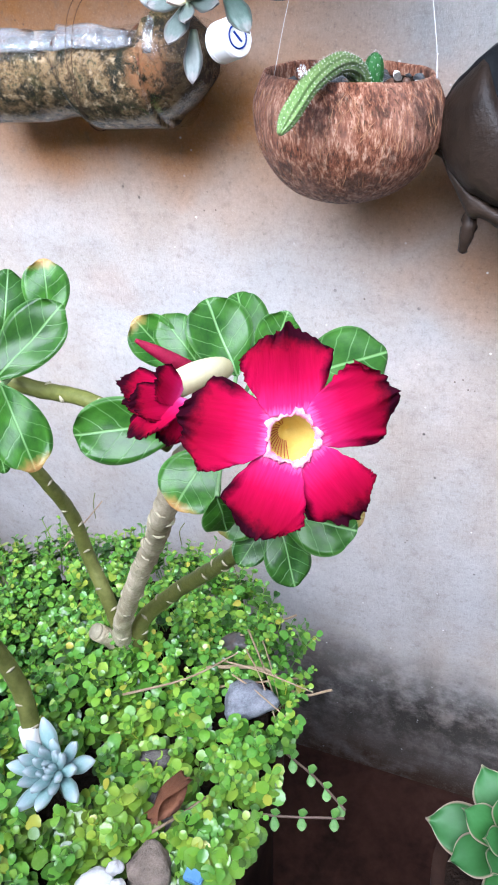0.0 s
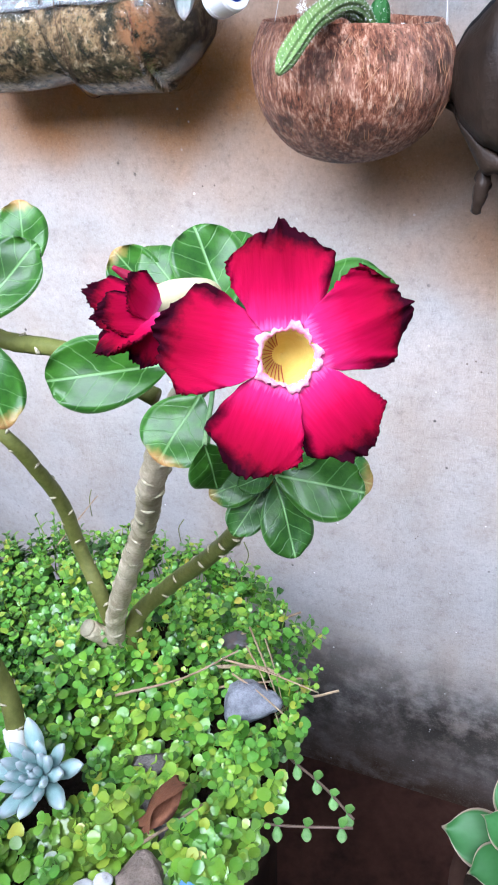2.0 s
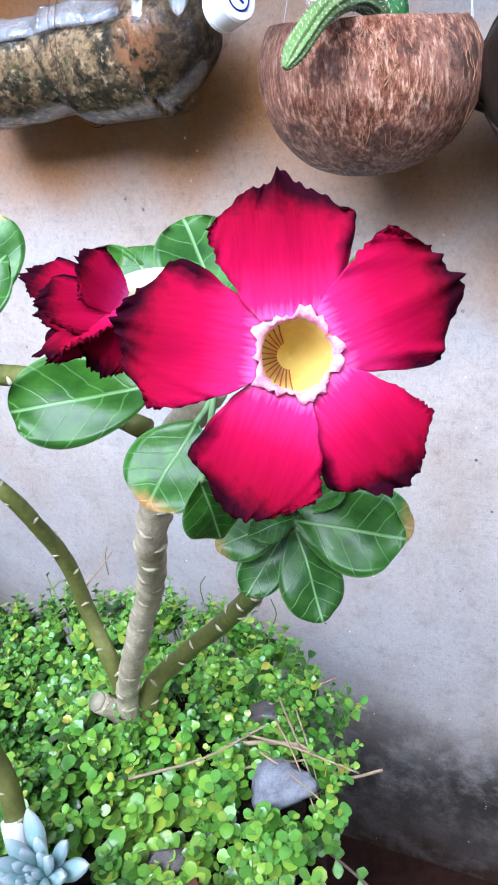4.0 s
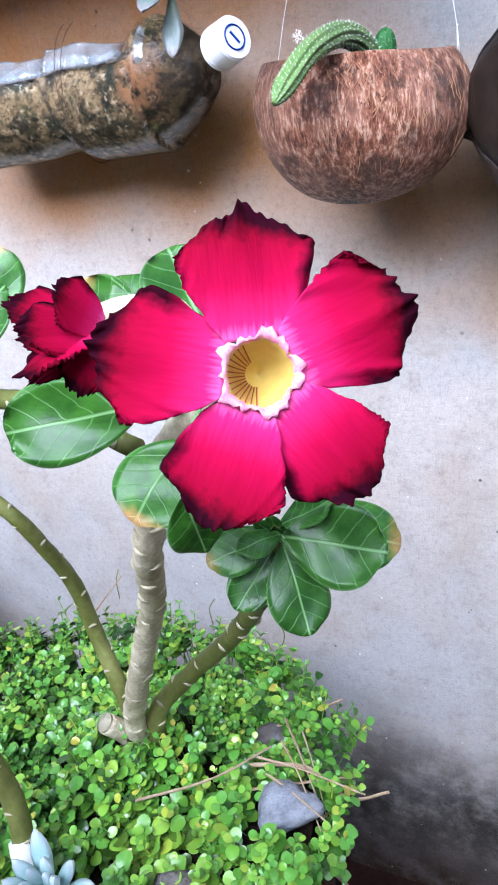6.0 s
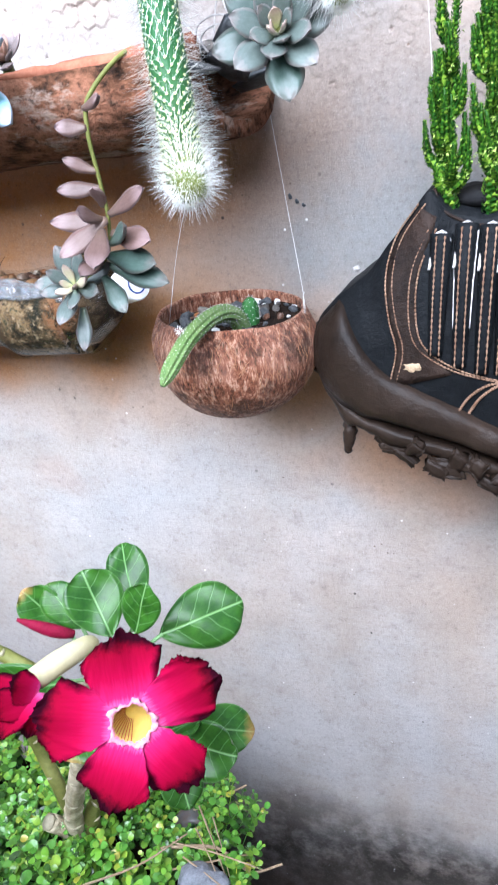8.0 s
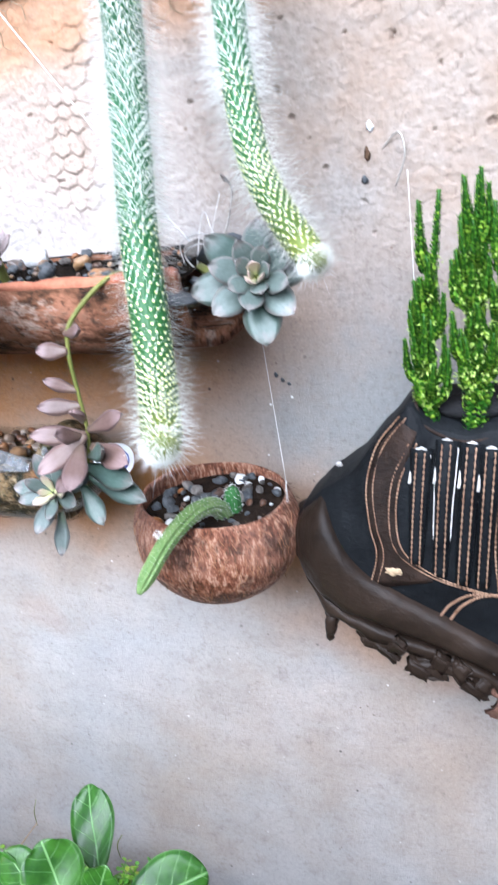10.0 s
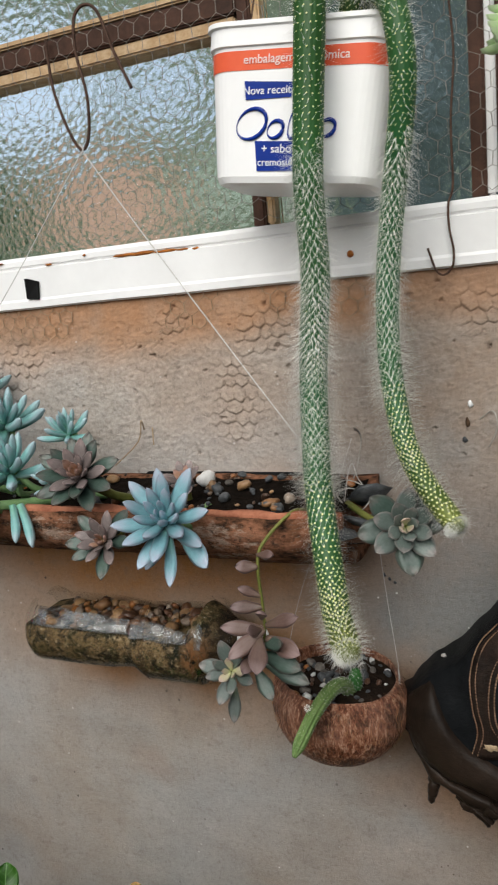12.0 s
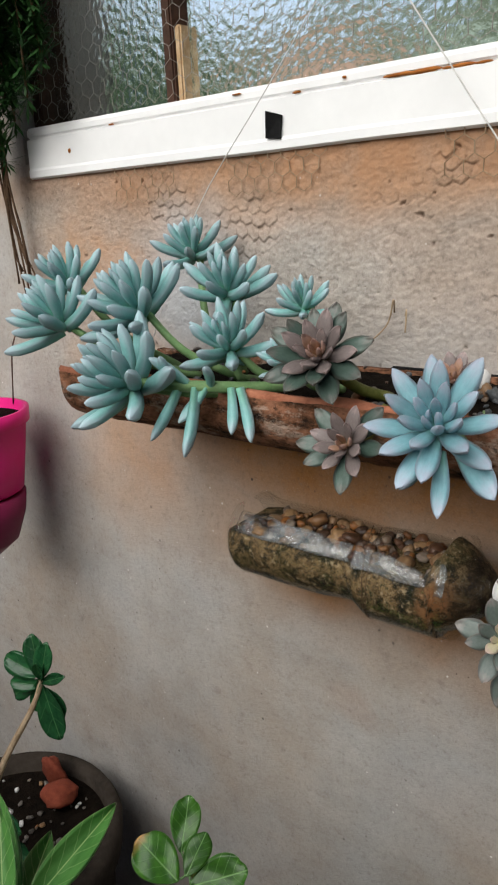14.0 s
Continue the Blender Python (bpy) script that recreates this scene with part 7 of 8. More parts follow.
def desert_rose():
    rose = thing("desert_rose", (-0.18, -0.25, 0.46), "desert rose with thick bare stems and one crimson flower", "plant")
    stems = (
        ([(-0.180, -0.252, 0.425), (-0.179, -0.259, 0.494), (-0.133, -0.281, 0.591), (-0.092, -0.306, 0.661), (-0.045, -0.354, 0.738), (-0.017, -0.369, 0.789), (0.012, -0.376, 0.822)], lambda t: 0.0091 - 0.0031 * t + 0.0005 * math.sin(t * 130), BARK),
        ([(-0.172, -0.250, 0.440), (-0.165, -0.248, 0.497), (-0.129, -0.240, 0.540), (-0.073, -0.262, 0.604), (-0.018, -0.310, 0.682), (0.025, -0.357, 0.756)], lambda t: 0.0081 - 0.0030 * t + 0.0003 * math.sin(t * 80), BARKGREEN),
        ([(-0.188, -0.246, 0.440), (-0.197, -0.246, 0.514), (-0.216, -0.236, 0.555), (-0.219, -0.240, 0.606), (-0.217, -0.258, 0.650), (-0.224, -0.270, 0.684), (-0.260, -0.274, 0.715), (-0.290, -0.285, 0.740)], lambda t: 0.0071 - 0.0024 * t, BARKGREEN),
        ([(-0.255, -0.272, 0.711), (-0.215, -0.335, 0.775), (-0.165, -0.372, 0.815), (-0.122, -0.371, 0.821), (-0.099, -0.367, 0.816), (-0.067, -0.369, 0.815), (-0.021, -0.374, 0.800)], lambda t: 0.0048 - 0.0006 * t, BARKGREEN),
        ([(-0.213, -0.363, 0.425), (-0.209, -0.364, 0.462), (-0.219, -0.352, 0.516), (-0.232, -0.362, 0.590), (-0.26, -0.39, 0.68)], lambda t: 0.0088 - 0.0025 * t, BARKGREEN),
    )
    made = []
    for i, (pts, r, mt) in enumerate(stems):
        st = part("stem", tube(pts, r, 16, 8 if i else 14, wobble=0.05, seed=i), mt, rose, "grey-green ringed stem" if i == 0 else "olive stem")
        scars(st, pts, r, 0.010 if i else 0.006, i)
        made.append(st)
    # foot of the stems and a cut stump
    bm = bmesh.new()
    bmesh.ops.create_icosphere(bm, subdivisions=3, radius=1)
    for v in bm.verts:
        k = 1 + 0.15 * noise.noise(v.co * 2)
        v.co = Vector((-0.181 + v.co.x * 0.015 * k, -0.252 + v.co.y * 0.014 * k, 0.440 + v.co.z * 0.040 * k))
    part("caudex", bm, BARK, rose, "swollen grey stem base")
    part("stump", tube([(-0.186, -0.252, 0.455), (-0.193, -0.260, 0.480), (-0.200, -0.268, 0.496)], 0.0082, 14, 4), BARK, rose, "cut stump")
    part("stump_cut", tube([(-0.1995, -0.2675, 0.495), (-0.2012, -0.2695, 0.4985)], 0.0076, 14, 0), SCAR, rose, "pale cut wood")
    part("paint_daub", tube([(-0.2085, -0.366, 0.462), (-0.2095, -0.365, 0.470), (-0.212, -0.362, 0.477)], lambda t: 0.0095 - 0.001 * t, 12, 4, wobble=0.06), WHITESTONE, made[4], "white paint daub on the stem")
    leaves = (  # base, tip, width
        (0, (0.018, -0.372, 0.842), (-0.001, -0.358, 0.8705), 0.031),
        (0, (0.014, -0.342, 0.828), (-0.0076, -0.311, 0.857), 0.026),
        (0, (-0.001, -0.369, 0.842), (-0.019, -0.367, 0.866), 0.021),
        (0, (-0.012, -0.370, 0.841), (-0.032, -0.370, 0.864), 0.022),
        (0, (0.030, -0.368, 0.842), (0.0400, -0.364, 0.871), 0.021),
        (0, (0.040, -0.362, 0.838), (0.078, -0.338, 0.846), 0.034),
        (0, (0.001, -0.392, 0.8275), (-0.0505, -0.4045, 0.820), 0.031),
        (0, (0.011, -0.390, 0.814), (-0.0015, -0.411, 0.7925), 0.031),
        (0, (0.022, -0.412, 0.806), (0.0225, -0.405, 0.777), 0.020),
        (1, (0.028, -0.362, 0.760), (0.070, -0.360, 0.757), 0.033),
        (1, (0.027, -0.345, 0.755), (0.066, -0.329, 0.740), 0.029),
        (1, (0.027, -0.360, 0.755), (0.044, -0.380, 0.730), 0.025),
        (1, (0.021, -0.355, 0.750), (0.010, -0.376, 0.731), 0.019),
        (1, (0.023, -0.356, 0.756), (-0.002, -0.373, 0.750), 0.020),
        (1, (0.028, -0.362, 0.761), (0.016, -0.376, 0.762), 0.013),
        (1, (0.025, -0.357, 0.761), (0.049, -0.352, 0.773), 0.015),
        (3, (-0.105, -0.342, 0.840), (-0.109, -0.330, 0.874), 0.025),
        (3, (-0.124, -0.361, 0.835), (-0.122, -0.343, 0.872), 0.025),
        (3, (-0.106, -0.389, 0.833), (-0.082, -0.355, 0.860), 0.030),
        (3, (-0.101, -0.392, 0.833), (-0.081, -0.405, 0.793), 0.029),
        (3, (-0.108, -0.396, 0.829), (-0.095, -0.411, 0.793), 0.019),
        (2, (-0.300, -0.284, 0.748), (-0.313, -0.256, 0.779), 0.026),
        (2, (-0.289, -0.300, 0.739), (-0.327, -0.306, 0.766), 0.036),
        (2, (-0.285, -0.295, 0.742), (-0.286, -0.267, 0.764), 0.022),
        (2, (-0.283, -0.294, 0.732), (-0.246, -0.262, 0.744), 0.034),
    )
    rnd = random.Random(2)
    hubs = [stems[0][0][-1], stems[1][0][-1], stems[2][0][-1], (-0.110, -0.372, 0.828)]
    for k, (st, b, t, w) in enumerate(leaves):
        mid = (Vector(b) + Vector(t)) / 2
        eye = EYE if k < 21 else Vector((0.1, -0.7, 1.25))
        nrm = (eye - mid).normalized() + Vector((rnd.uniform(-0.25, 0.25), rnd.uniform(-0.2, 0.2), rnd.uniform(-0.1, 0.45)))
        put("leaf", AD[k % 3][ADLEAF.name], None, made[st], toward(b, t, nrm, w))
        hub = Vector(hubs[st])
        q = hub.lerp(Vector(b), 0.5) + Vector((0, 0, -0.002))
        part("leaf_stalk", tube([hub, q, Vector(b) + (Vector(t) - Vector(b)) * 0.03], 0.0011, 6, 3), CACTUSLIGHT, made[st])
    # tip buds of green between the leaves
    for hub, st in ((stems[1][0][-1], 1), ((0.016, -0.378, 0.828), 0)):
        for a in range(4):
            d = Vector((math.cos(a * 1.7) * 0.5, -0.5 + 0.2 * math.sin(a * 2.0), 0.8)).normalized()
            put("leaf", AD[a % 3][ADLEAF.name], None, made[st], toward(hub, Vector(hub) + d * 0.014, (0.2, -0.8, 0.3), 0.006))

    # the open flower, facing out from the wall
    c = Vector((0.066, -0.432, 0.855))
    axis = Vector((0.47, -0.81, 0.34)).normalized()
    right = Vector((0, 0, 1)).cross(axis).normalized()
    up = axis.cross(right)
    flower = part("flower", tube([c - axis * 0.060 + Vector((-0.012, 0.006, -0.012)), c - axis * 0.05 + Vector((-0.006, 0.003, -0.006)), c - axis * 0.036, c - axis * 0.027], lambda t: 0.0030 + 0.0030 * t**1.3, 20, 6), CREAMPETAL, rose, "crimson five-petalled flower")

    def petal_mesh(seed, spike, curl=1.0):
        """A ruffled petal 1 long along x and 1 wide along y, broadest past its middle, with a blunt crinkled end."""
        half = [(0.0, 0.22), (0.2, 0.34), (0.45, 0.45), (0.68, 0.505), (0.84, 0.50), (1.0, 0.40)]
        nx, ny = 34, 40
        bm = bmesh.new()
        top, low = [], []
        rims = {}
        for i in range(nx + 1):
            x = i / nx
            for (x0, h0), (x1, h1) in zip(half, half[1:]):
                if x <= x1:
                    f = (x - x0) / (x1 - x0)
                    h = h0 + (h1 - h0) * (f * f * (3 - 2 * f) * 0.4 + f * 0.6)
                    break
            a, b = [], []
            for j in range(ny + 1):
                s = -1 + 2 * j / ny
                rim = max(abs(s) ** 5, x**7)
                run = 5.5 * x * abs(s) ** 3 + 5.0 * s * x * x
                q = Vector((run + seed * 9, seed * 3.7, 0))
                crimp = rim * min(1.0, 2.2 * x)
                y = s * h * (1 + 0.05 * crimp * noise.noise(q * 0.9) + 0.05 * crimp * noise.noise(q * 3.1))
                xx = x - 0.27 * x**4 * abs(s) ** 2.4
                xx += x**5 * (0.07 * noise.noise(Vector((s * 1.9 + seed * 5, 2, 0))) + 0.028 * noise.noise(Vector((s * 8 + seed, 5, 0))) + 0.014 * math.sin(s * 30 + seed))
                xx += spike * x**5 * math.exp(-((s + 0.05) * 7) ** 2)
                z = 0.11 * x * (1 - x) + curl * 0.05 * s * x * (1 if seed % 2 else 0.6) - 0.03 * x * x + 0.028 * x * math.exp(-((s * 5) ** 2))
                z += crimp * (0.085 * noise.noise(q * 1.2) + 0.050 * math.sin(run * 4.6 + seed * 1.7) * noise.noise(q * 0.5 + Vector((0, 3, 0))) * 2) + 0.035 * x * x * math.sin(s * 4.4 + seed * 2.1)
                a.append(bm.verts.new((xx, y, z + 0.006)))
                b.append(bm.verts.new((xx, y, z - 0.006)))
                rims[a[-1]] = rims[b[-1]] = max(abs(s) ** 1.15, x) - 0.16 * max(0.0, s)
            top.append(a)
            low.append(b)
        for i in range(nx):
            for j in range(ny):
                bm.faces.new((top[i][j], top[i + 1][j], top[i + 1][j + 1], top[i][j + 1]))
                bm.faces.new((low[i][j], low[i][j + 1], low[i + 1][j + 1], low[i + 1][j]))
            bm.faces.new((top[i][0], low[i][0], low[i + 1][0], top[i + 1][0]))
            bm.faces.new((top[i][ny], top[i + 1][ny], low[i + 1][ny], low[i][ny]))
        for i in (0, nx):
            for j in range(ny):
                f = (top[i][j], top[i][j + 1], low[i][j + 1], low[i][j])
                bm.faces.new(f if i == 0 else f[::-1])
        bm.verts.index_update()
        order = [rims[v] for v in bm.verts]
        me = as_mesh(bm, "petal")
        me.attributes.new("rim", "FLOAT", "POINT").data.foreach_set("value", order)
        me.materials.append(PETAL)
        return me

    for i, (ang, size, w, spike, lift) in enumerate(((87, 0.0375, 0.0335, 0.10, 0.0000), (17, 0.0400, 0.0325, 0.02, -0.0012), (-57, 0.0385, 0.0285, 0.03, 0.0004), (-119, 0.0385, 0.0310, 0.02, -0.0008), (162, 0.0400, 0.0325, 0.02, 0.0008))):
        a = radians(ang)
        out = math.cos(a) * right + math.sin(a) * up
        nrm = axis + out.cross(axis) * 0.10
        put("petal", petal_mesh(i, spike), None, flower, toward(c + out * 0.0080 - axis * 0.0006, c + out * size + axis * lift, nrm, w, size))
    # throat: a deep yellow cup with a frilled pink lip and dark lines
    def ringpts(r, d, k, seg, wob=0.0):
        a = 2 * math.pi * k / seg
        rr = r * (1 + wob * (0.8 * math.cos(5 * a + 0.6) + 0.5 * math.sin(11 * a) + 0.45 * math.sin(23 * a + 1.0)))
        return c + rr * (math.cos(a) * right + math.sin(a) * up) + axis * (d + wob * 0.004 * math.sin(13 * a))
    bm = bmesh.new()
    prof = [(0.0090, 0.0010, 0.05), (0.0080, 0.0004, 0.04), (0.0070, -0.004, 0.02), (0.0052, -0.010, 0.0), (0.0001, -0.0150, 0.0)]
    rows = [[bm.verts.new(ringpts(r, d, k, 40, w)) for k in range(40)] for r, d, w in prof]
    for a, b in zip(rows, rows[1:]):
        for k in range(40):
            bm.faces.new((a[k], a[(k + 1) % 40], b[(k + 1) % 40], b[k]))
    part("throat", bm, THROAT, flower, "deep yellow throat")
    bm = bmesh.new()
    prof = [(0.0078, -0.0002, 0.03), (0.0082, 0.0010, 0.05), (0.0089, 0.0017, 0.09), (0.0097, 0.0015, 0.13), (0.0098, 0.0006, 0.14)]
    rows = [[bm.verts.new(ringpts(r, d, k, 60, w)) for k in range(60)] for r, d, w in prof]
    for a, b in zip(rows, rows[1:]):
        for k in range(60):
            bm.faces.new((a[k], a[(k + 1) % 60], b[(k + 1) % 60], b[k]))
    part("throat_frill", bm, PINKFRILL, flower, "frilled pale pink lip")
    for k in range(14):
        a = radians(112 + k * 11)
        o = math.cos(a) * right + math.sin(a) * up
        part("nectar_line", tube([c + o * 0.0076 - axis * 0.0003, c + o * 0.0064 - axis * 0.0045, c + o * 0.0034 - axis * 0.0118], 0.00017, 5, 3), NECTAR, flower)
    # the wilting flower beside it and a furled bud
    wilt = part("wilting_flower", tube([(0.020, -0.388, 0.852), (0.024, -0.398, 0.860), (0.022, -0.416, 0.8655), (0.018, -0.428, 0.866)], lambda t: 0.0026 + 0.0028 * math.sin(min(1, t * 1.15) * 1.9), 16, 6), CREAMPETAL, rose, "wilting crimson flower on a cream tube")
    base = Vector((0.026, -0.436, 0.868))
    view = Vector((0.4, -0.85, 0.35))
    for i, (tip, w, tilt) in enumerate((((0.009, -0.452, 0.880), 0.016, (0.0, 0.0, 0.5)), ((0.0075, -0.449, 0.869), 0.014, (-0.4, 0.0, 0.1)), ((0.0255, -0.451, 0.8535), 0.014, (0.3, 0.0, -0.2)), ((0.010, -0.452, 0.857), 0.007, (-0.2, 0.0, -0.4)), ((0.023, -0.447, 0.883), 0.015, (0.3, 0.0, 0.6)), ((0.0175, -0.463, 0.8635), 0.017, (-0.5, 0.0, 0.4)), ((0.017, -0.458, 0.875), 0.015, (0.5, 0.0, 0.3)))):
        put("petal", petal_mesh(20 + i, 0.05, 3.0), None, wilt, toward(base, base.lerp(Vector(tip), 0.86), view + Vector(tilt), w * 0.95, 0.020))
    bud = part("bud", tube([(0.002, -0.380, 0.848), (-0.004, -0.385, 0.853), (-0.011, -0.390, 0.860), (-0.017, -0.394, 0.866)], lambda t: 0.0032 * math.sin(0.5 + 2.5 * t) * (1 - 0.3 * t) + 0.0005, 12, 6), DEEPRED, rose, "furled crimson bud")
    return bud


# ---- the pot with ground cover ----
BED = Vector((-0.232, -0.330, 0.44))


BARE = ((-0.056, -0.262, 0.022), (-0.068, -0.424, 0.024), (-0.100, -0.444, 0.016), (-0.077, -0.371, 0.016), (-0.172, -0.392, 0.026))  # spots where stones and the like keep the ground cover back


def bed_z(x, y):
    r = math.hypot(x - BED.x, y - BED.y)
    return 0.440 + 0.018 * noise.noise(Vector((x * 11, y * 11, 0))) - 0.35 * max(0.0, r - 0.215) - 0.9 * max(0.0, r - 0.25) + 0.034 * math.exp(-((x + 0.186) ** 2 + (y + 0.262) ** 2) / 0.0030)


def build_bed():
    pot = thing("large_pot", (BED.x, BED.y, 0), "large round dark brown pot overgrown with ground cover", "pot")
    part("pot", lathe([(0.175, 0.0), (0.185, 0.01), (0.205, 0.36), (0.216, 0.365), (0.218, 0.405), (0.210, 0.41), (0.202, 0.40), (0.196, 0.36)], (BED.x, BED.y, 0), 56), POTBROWN, pot)
    bm = bmesh.new()
    g = [[bm.verts.new((BED.x + 0.205 * i / 14 * math.cos(a), BED.y + 0.205 * i / 14 * math.sin(a), bed_z(BED.x + 0.205 * i / 14 * math.cos(a), BED.y + 0.205 * i / 14 * math.sin(a)) - 0.022)) for a in [2 * math.pi * k / 48 for k in range(48)]] for i in range(1, 15)]
    for a, b in zip(g, g[1:]):
        for k in range(48):
            bm.faces.new((a[k], a[(k + 1) % 48], b[(k + 1) % 48], b[k]))
    bm.faces.new(g[0])
    part("soil", bm, SOIL, pot)
    # ground cover: short sprigs of round leaves in pairs
    rnd = random.Random(11)
    co, faces, young = [], [], []

    def leaf(base, out, face, size, top):
        side = out.cross(face).normalized()
        n0 = len(co)
        mid = base + out * size * 0.50
        fold, curl = rnd.uniform(0.02, 0.30), rnd.uniform(-0.40, 0.06)
        co.append(mid)
        for k in range(10):
            a = k * 0.6283
            x, y = math.cos(a) * 0.50, math.sin(a) * (0.42 if math.cos(a) < -0.3 else 0.47)
            co.append(mid + (out * x + side * y + face * (fold * abs(y) * 2 * 0.6 + curl * x * x * 2)) * size)
        for k in range(10):
            faces.append((n0, n0 + 1 + k, n0 + 1 + (k + 1) % 10))
            young.append(top)

    def sprig(p, up, tall, size, pairs):
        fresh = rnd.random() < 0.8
        n0, foot = len(co), p - up * 0.02
        for q in (foot, p + up * tall):
            for a in (0.0, 2.1, 4.2):
                co.append(q + Vector((math.cos(a), math.sin(a), 0)) * 0.0006)
        for k in range(3):
            faces.append((n0 + k, n0 + (k + 1) % 3, n0 + 3 + (k + 1) % 3, n0 + 3 + k))
            young.append(1)
        for k in range(pairs):
            q = p + up * tall * (k + 1) / pairs + Vector((rnd.uniform(-1, 1), rnd.uniform(-1, 1), 0)) * size * 0.12
            a0 = k * 1.5708 + rnd.uniform(-0.4, 0.4)
            last = k == pairs - 1
            for s in (0, math.pi):
                a = a0 + s
                o = Vector((math.cos(a), math.sin(a), 0))
                lift = rnd.uniform(0.25, 0.9) if last else rnd.uniform(-0.05, 0.45)
                o = (o - up * o.dot(up)).normalized()
                d = (o + up * lift).normalized()
                f = (up - d * up.dot(d)).normalized()
                # top pairs take the lit green, lower pairs the one with painted shade
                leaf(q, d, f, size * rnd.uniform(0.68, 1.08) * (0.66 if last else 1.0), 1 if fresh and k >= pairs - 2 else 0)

    count = 0
    while count < 2350:
        r, a = 0.236 * math.sqrt(rnd.random()), rnd.uniform(0, 2 * math.pi)
        x, y = BED.x + r * math.cos(a), BED.y + r * math.sin(a)
        if y > -0.015 or x > -0.018 or x < -0.47 or y < -0.56:
            continue
        p = Vector((x, y, bed_z(x, y) - 0.012 + 0.012 * max(0.0, min(1.0, (y + 0.24) / 0.12))))
        if noise.noise(Vector((x * 16, y * 16, 5))) < -0.38 and y < -0.26 or noise.noise(Vector((x * 42, y * 42, 3))) < -0.22 or noise.noise(Vector((x * 70, y * 70, 8))) < -0.34:
            continue
        if any(math.hypot(x - a, y - b) < d for a, b, d in BARE):
            continue
        count += 1
        big = 0.0098 + 0.0030 * max(0.0, min(1.0, (-0.20 - y) / 0.16)) + 0.0012 * max(0.0, min(1.0, (-0.34 - y) / 0.10)) + 0.0018 * noise.noise(Vector((x * 14, y * 14, 9)))
        tilt = Vector((math.cos(a), math.sin(a), 0)) * max(0.0, (r - 0.19) / 0.06) * 0.9
        up = (Vector((rnd.uniform(-0.35, 0.35), rnd.uniform(-0.5, 0.2), 1)) + tilt).normalized()
        sprig(p, up, rnd.uniform(0.008, 0.030) + 0.030 * max(0.0, noise.noise(Vector((x * 30, y * 30, 2)))) + (0.014 if rnd.random() < 0.08 else 0), big * rnd.uniform(0.72, 1.22), rnd.randint(3, 5))
    me = bpy.data.meshes.new("ground_cover")
    me.from_pydata([tuple(v) for v in co], [], faces)
    me.polygons.foreach_set("use_smooth", [True] * len(faces))
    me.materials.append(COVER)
    me.materials.append(YOUNGLITCOVER)
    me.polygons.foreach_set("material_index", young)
    tagged(put("ground_cover", me, None, None), "dense ground cover of small round green and yellowish leaves", "ground cover", kind="stuff")
    # taller thin sprigs against the wall
    bm = bmesh.new()
    for k in range(4):
        x, y = rnd.uniform(-0.40, -0.12), 0
        y = -0.045 - 0.11 * max(0.0, (x + 0.16) / 0.1) - rnd.uniform(0, 0.05)
        h = rnd.uniform(0.01, 0.03)
        tube([(x, y, 0.425), (x + rnd.uniform(-0.01, 0.01), y, 0.44 + h * 0.5), (x + rnd.uniform(-0.02, 0.02), y + 0.01, 0.44 + h)], 0.0006, 5, 3, bm)
    solo("thin_sprigs", bm, BARKGREEN, "thin pale green sprigs rising from the ground cover", "sprigs", kind="stuff")
    # runners that hang over the pot's edge
    for pts in ([(-0.035, -0.268, 0.425), (-0.021, -0.273, 0.413), (0.016, -0.291, 0.417), (0.047, -0.312, 0.422)], [(-0.03, -0.345, 0.428), (0.001, -0.333, 0.420), (0.048, -0.317, 0.419)]):
        run = thing("runner", pts[0], "pinkish trailing runner with paired green leaves", "runner", "runners over the pot")
        st = part("stem", tube(pts, 0.0011, 6, 6), MAUVE, run)
        line = spline(pts, 6)
        for i in range(2, len(line), 3):
            for s in (-1, 1):
                d = Vector((0.1, 0.3 * s, 0.5 * s + 0.2)).normalized()
                put("leaf", SPOON[SPROUT.name], None, st, toward(line[i], line[i] + d * rnd.uniform(0.008, 0.012), (0.3, -0.6, 0.7), 0.008))
    for pts, r in (([(-0.10, -0.19, 0.442), (-0.088, -0.185, 0.448), (-0.045, -0.163, 0.464)], 0.0016), ([(-0.115, -0.235, 0.440), (-0.102, -0.233, 0.446), (-0.052, -0.228, 0.456), (-0.019, -0.232, 0.440), (0.008, -0.219, 0.442)], 0.0019), ([(-0.10, -0.255, 0.44), (-0.082, -0.251, 0.449), (-0.015, -0.218, 0.449)], 0.0014), ([(-0.08, -0.20, 0.47), (-0.05, -0.232, 0.455), (-0.022, -0.262, 0.425)], 0.001), ([(-0.16, -0.30, 0.463), (-0.11, -0.27, 0.47), (-0.075, -0.235, 0.478)], 0.0012), ([(-0.34, -0.14, 0.45), (-0.32, -0.12, 0.475), (-0.30, -0.10, 0.50)], 0.0011), ([(-0.075, -0.250, 0.466), (-0.05, -0.258, 0.464), (-0.015, -0.262, 0.440)], 0.0009), ([(-0.072, -0.225, 0.474), (-0.05, -0.245, 0.466), (-0.022, -0.270, 0.424)], 0.0008), ([(-0.088, -0.243, 0.472), (-0.05, -0.240, 0.468), (-0.004, -0.236, 0.454)], 0.0010), ([(-0.062, -0.208, 0.470), (-0.045, -0.230, 0.46), (-0.026, -0.256, 0.430)], 0.0007), ([(-0.085, -0.40, 0.450), (-0.065, -0.385, 0.462), (-0.05, -0.36, 0.46)], 0.0013), ([(-0.20, -0.225, 0.46), (-0.17, -0.23, 0.485), (-0.155, -0.215, 0.51)], 0.0011)):
        t = thing("dry_twig", pts[0], "dry beige twig lying on the ground cover", "twig", "twigs in the pot")
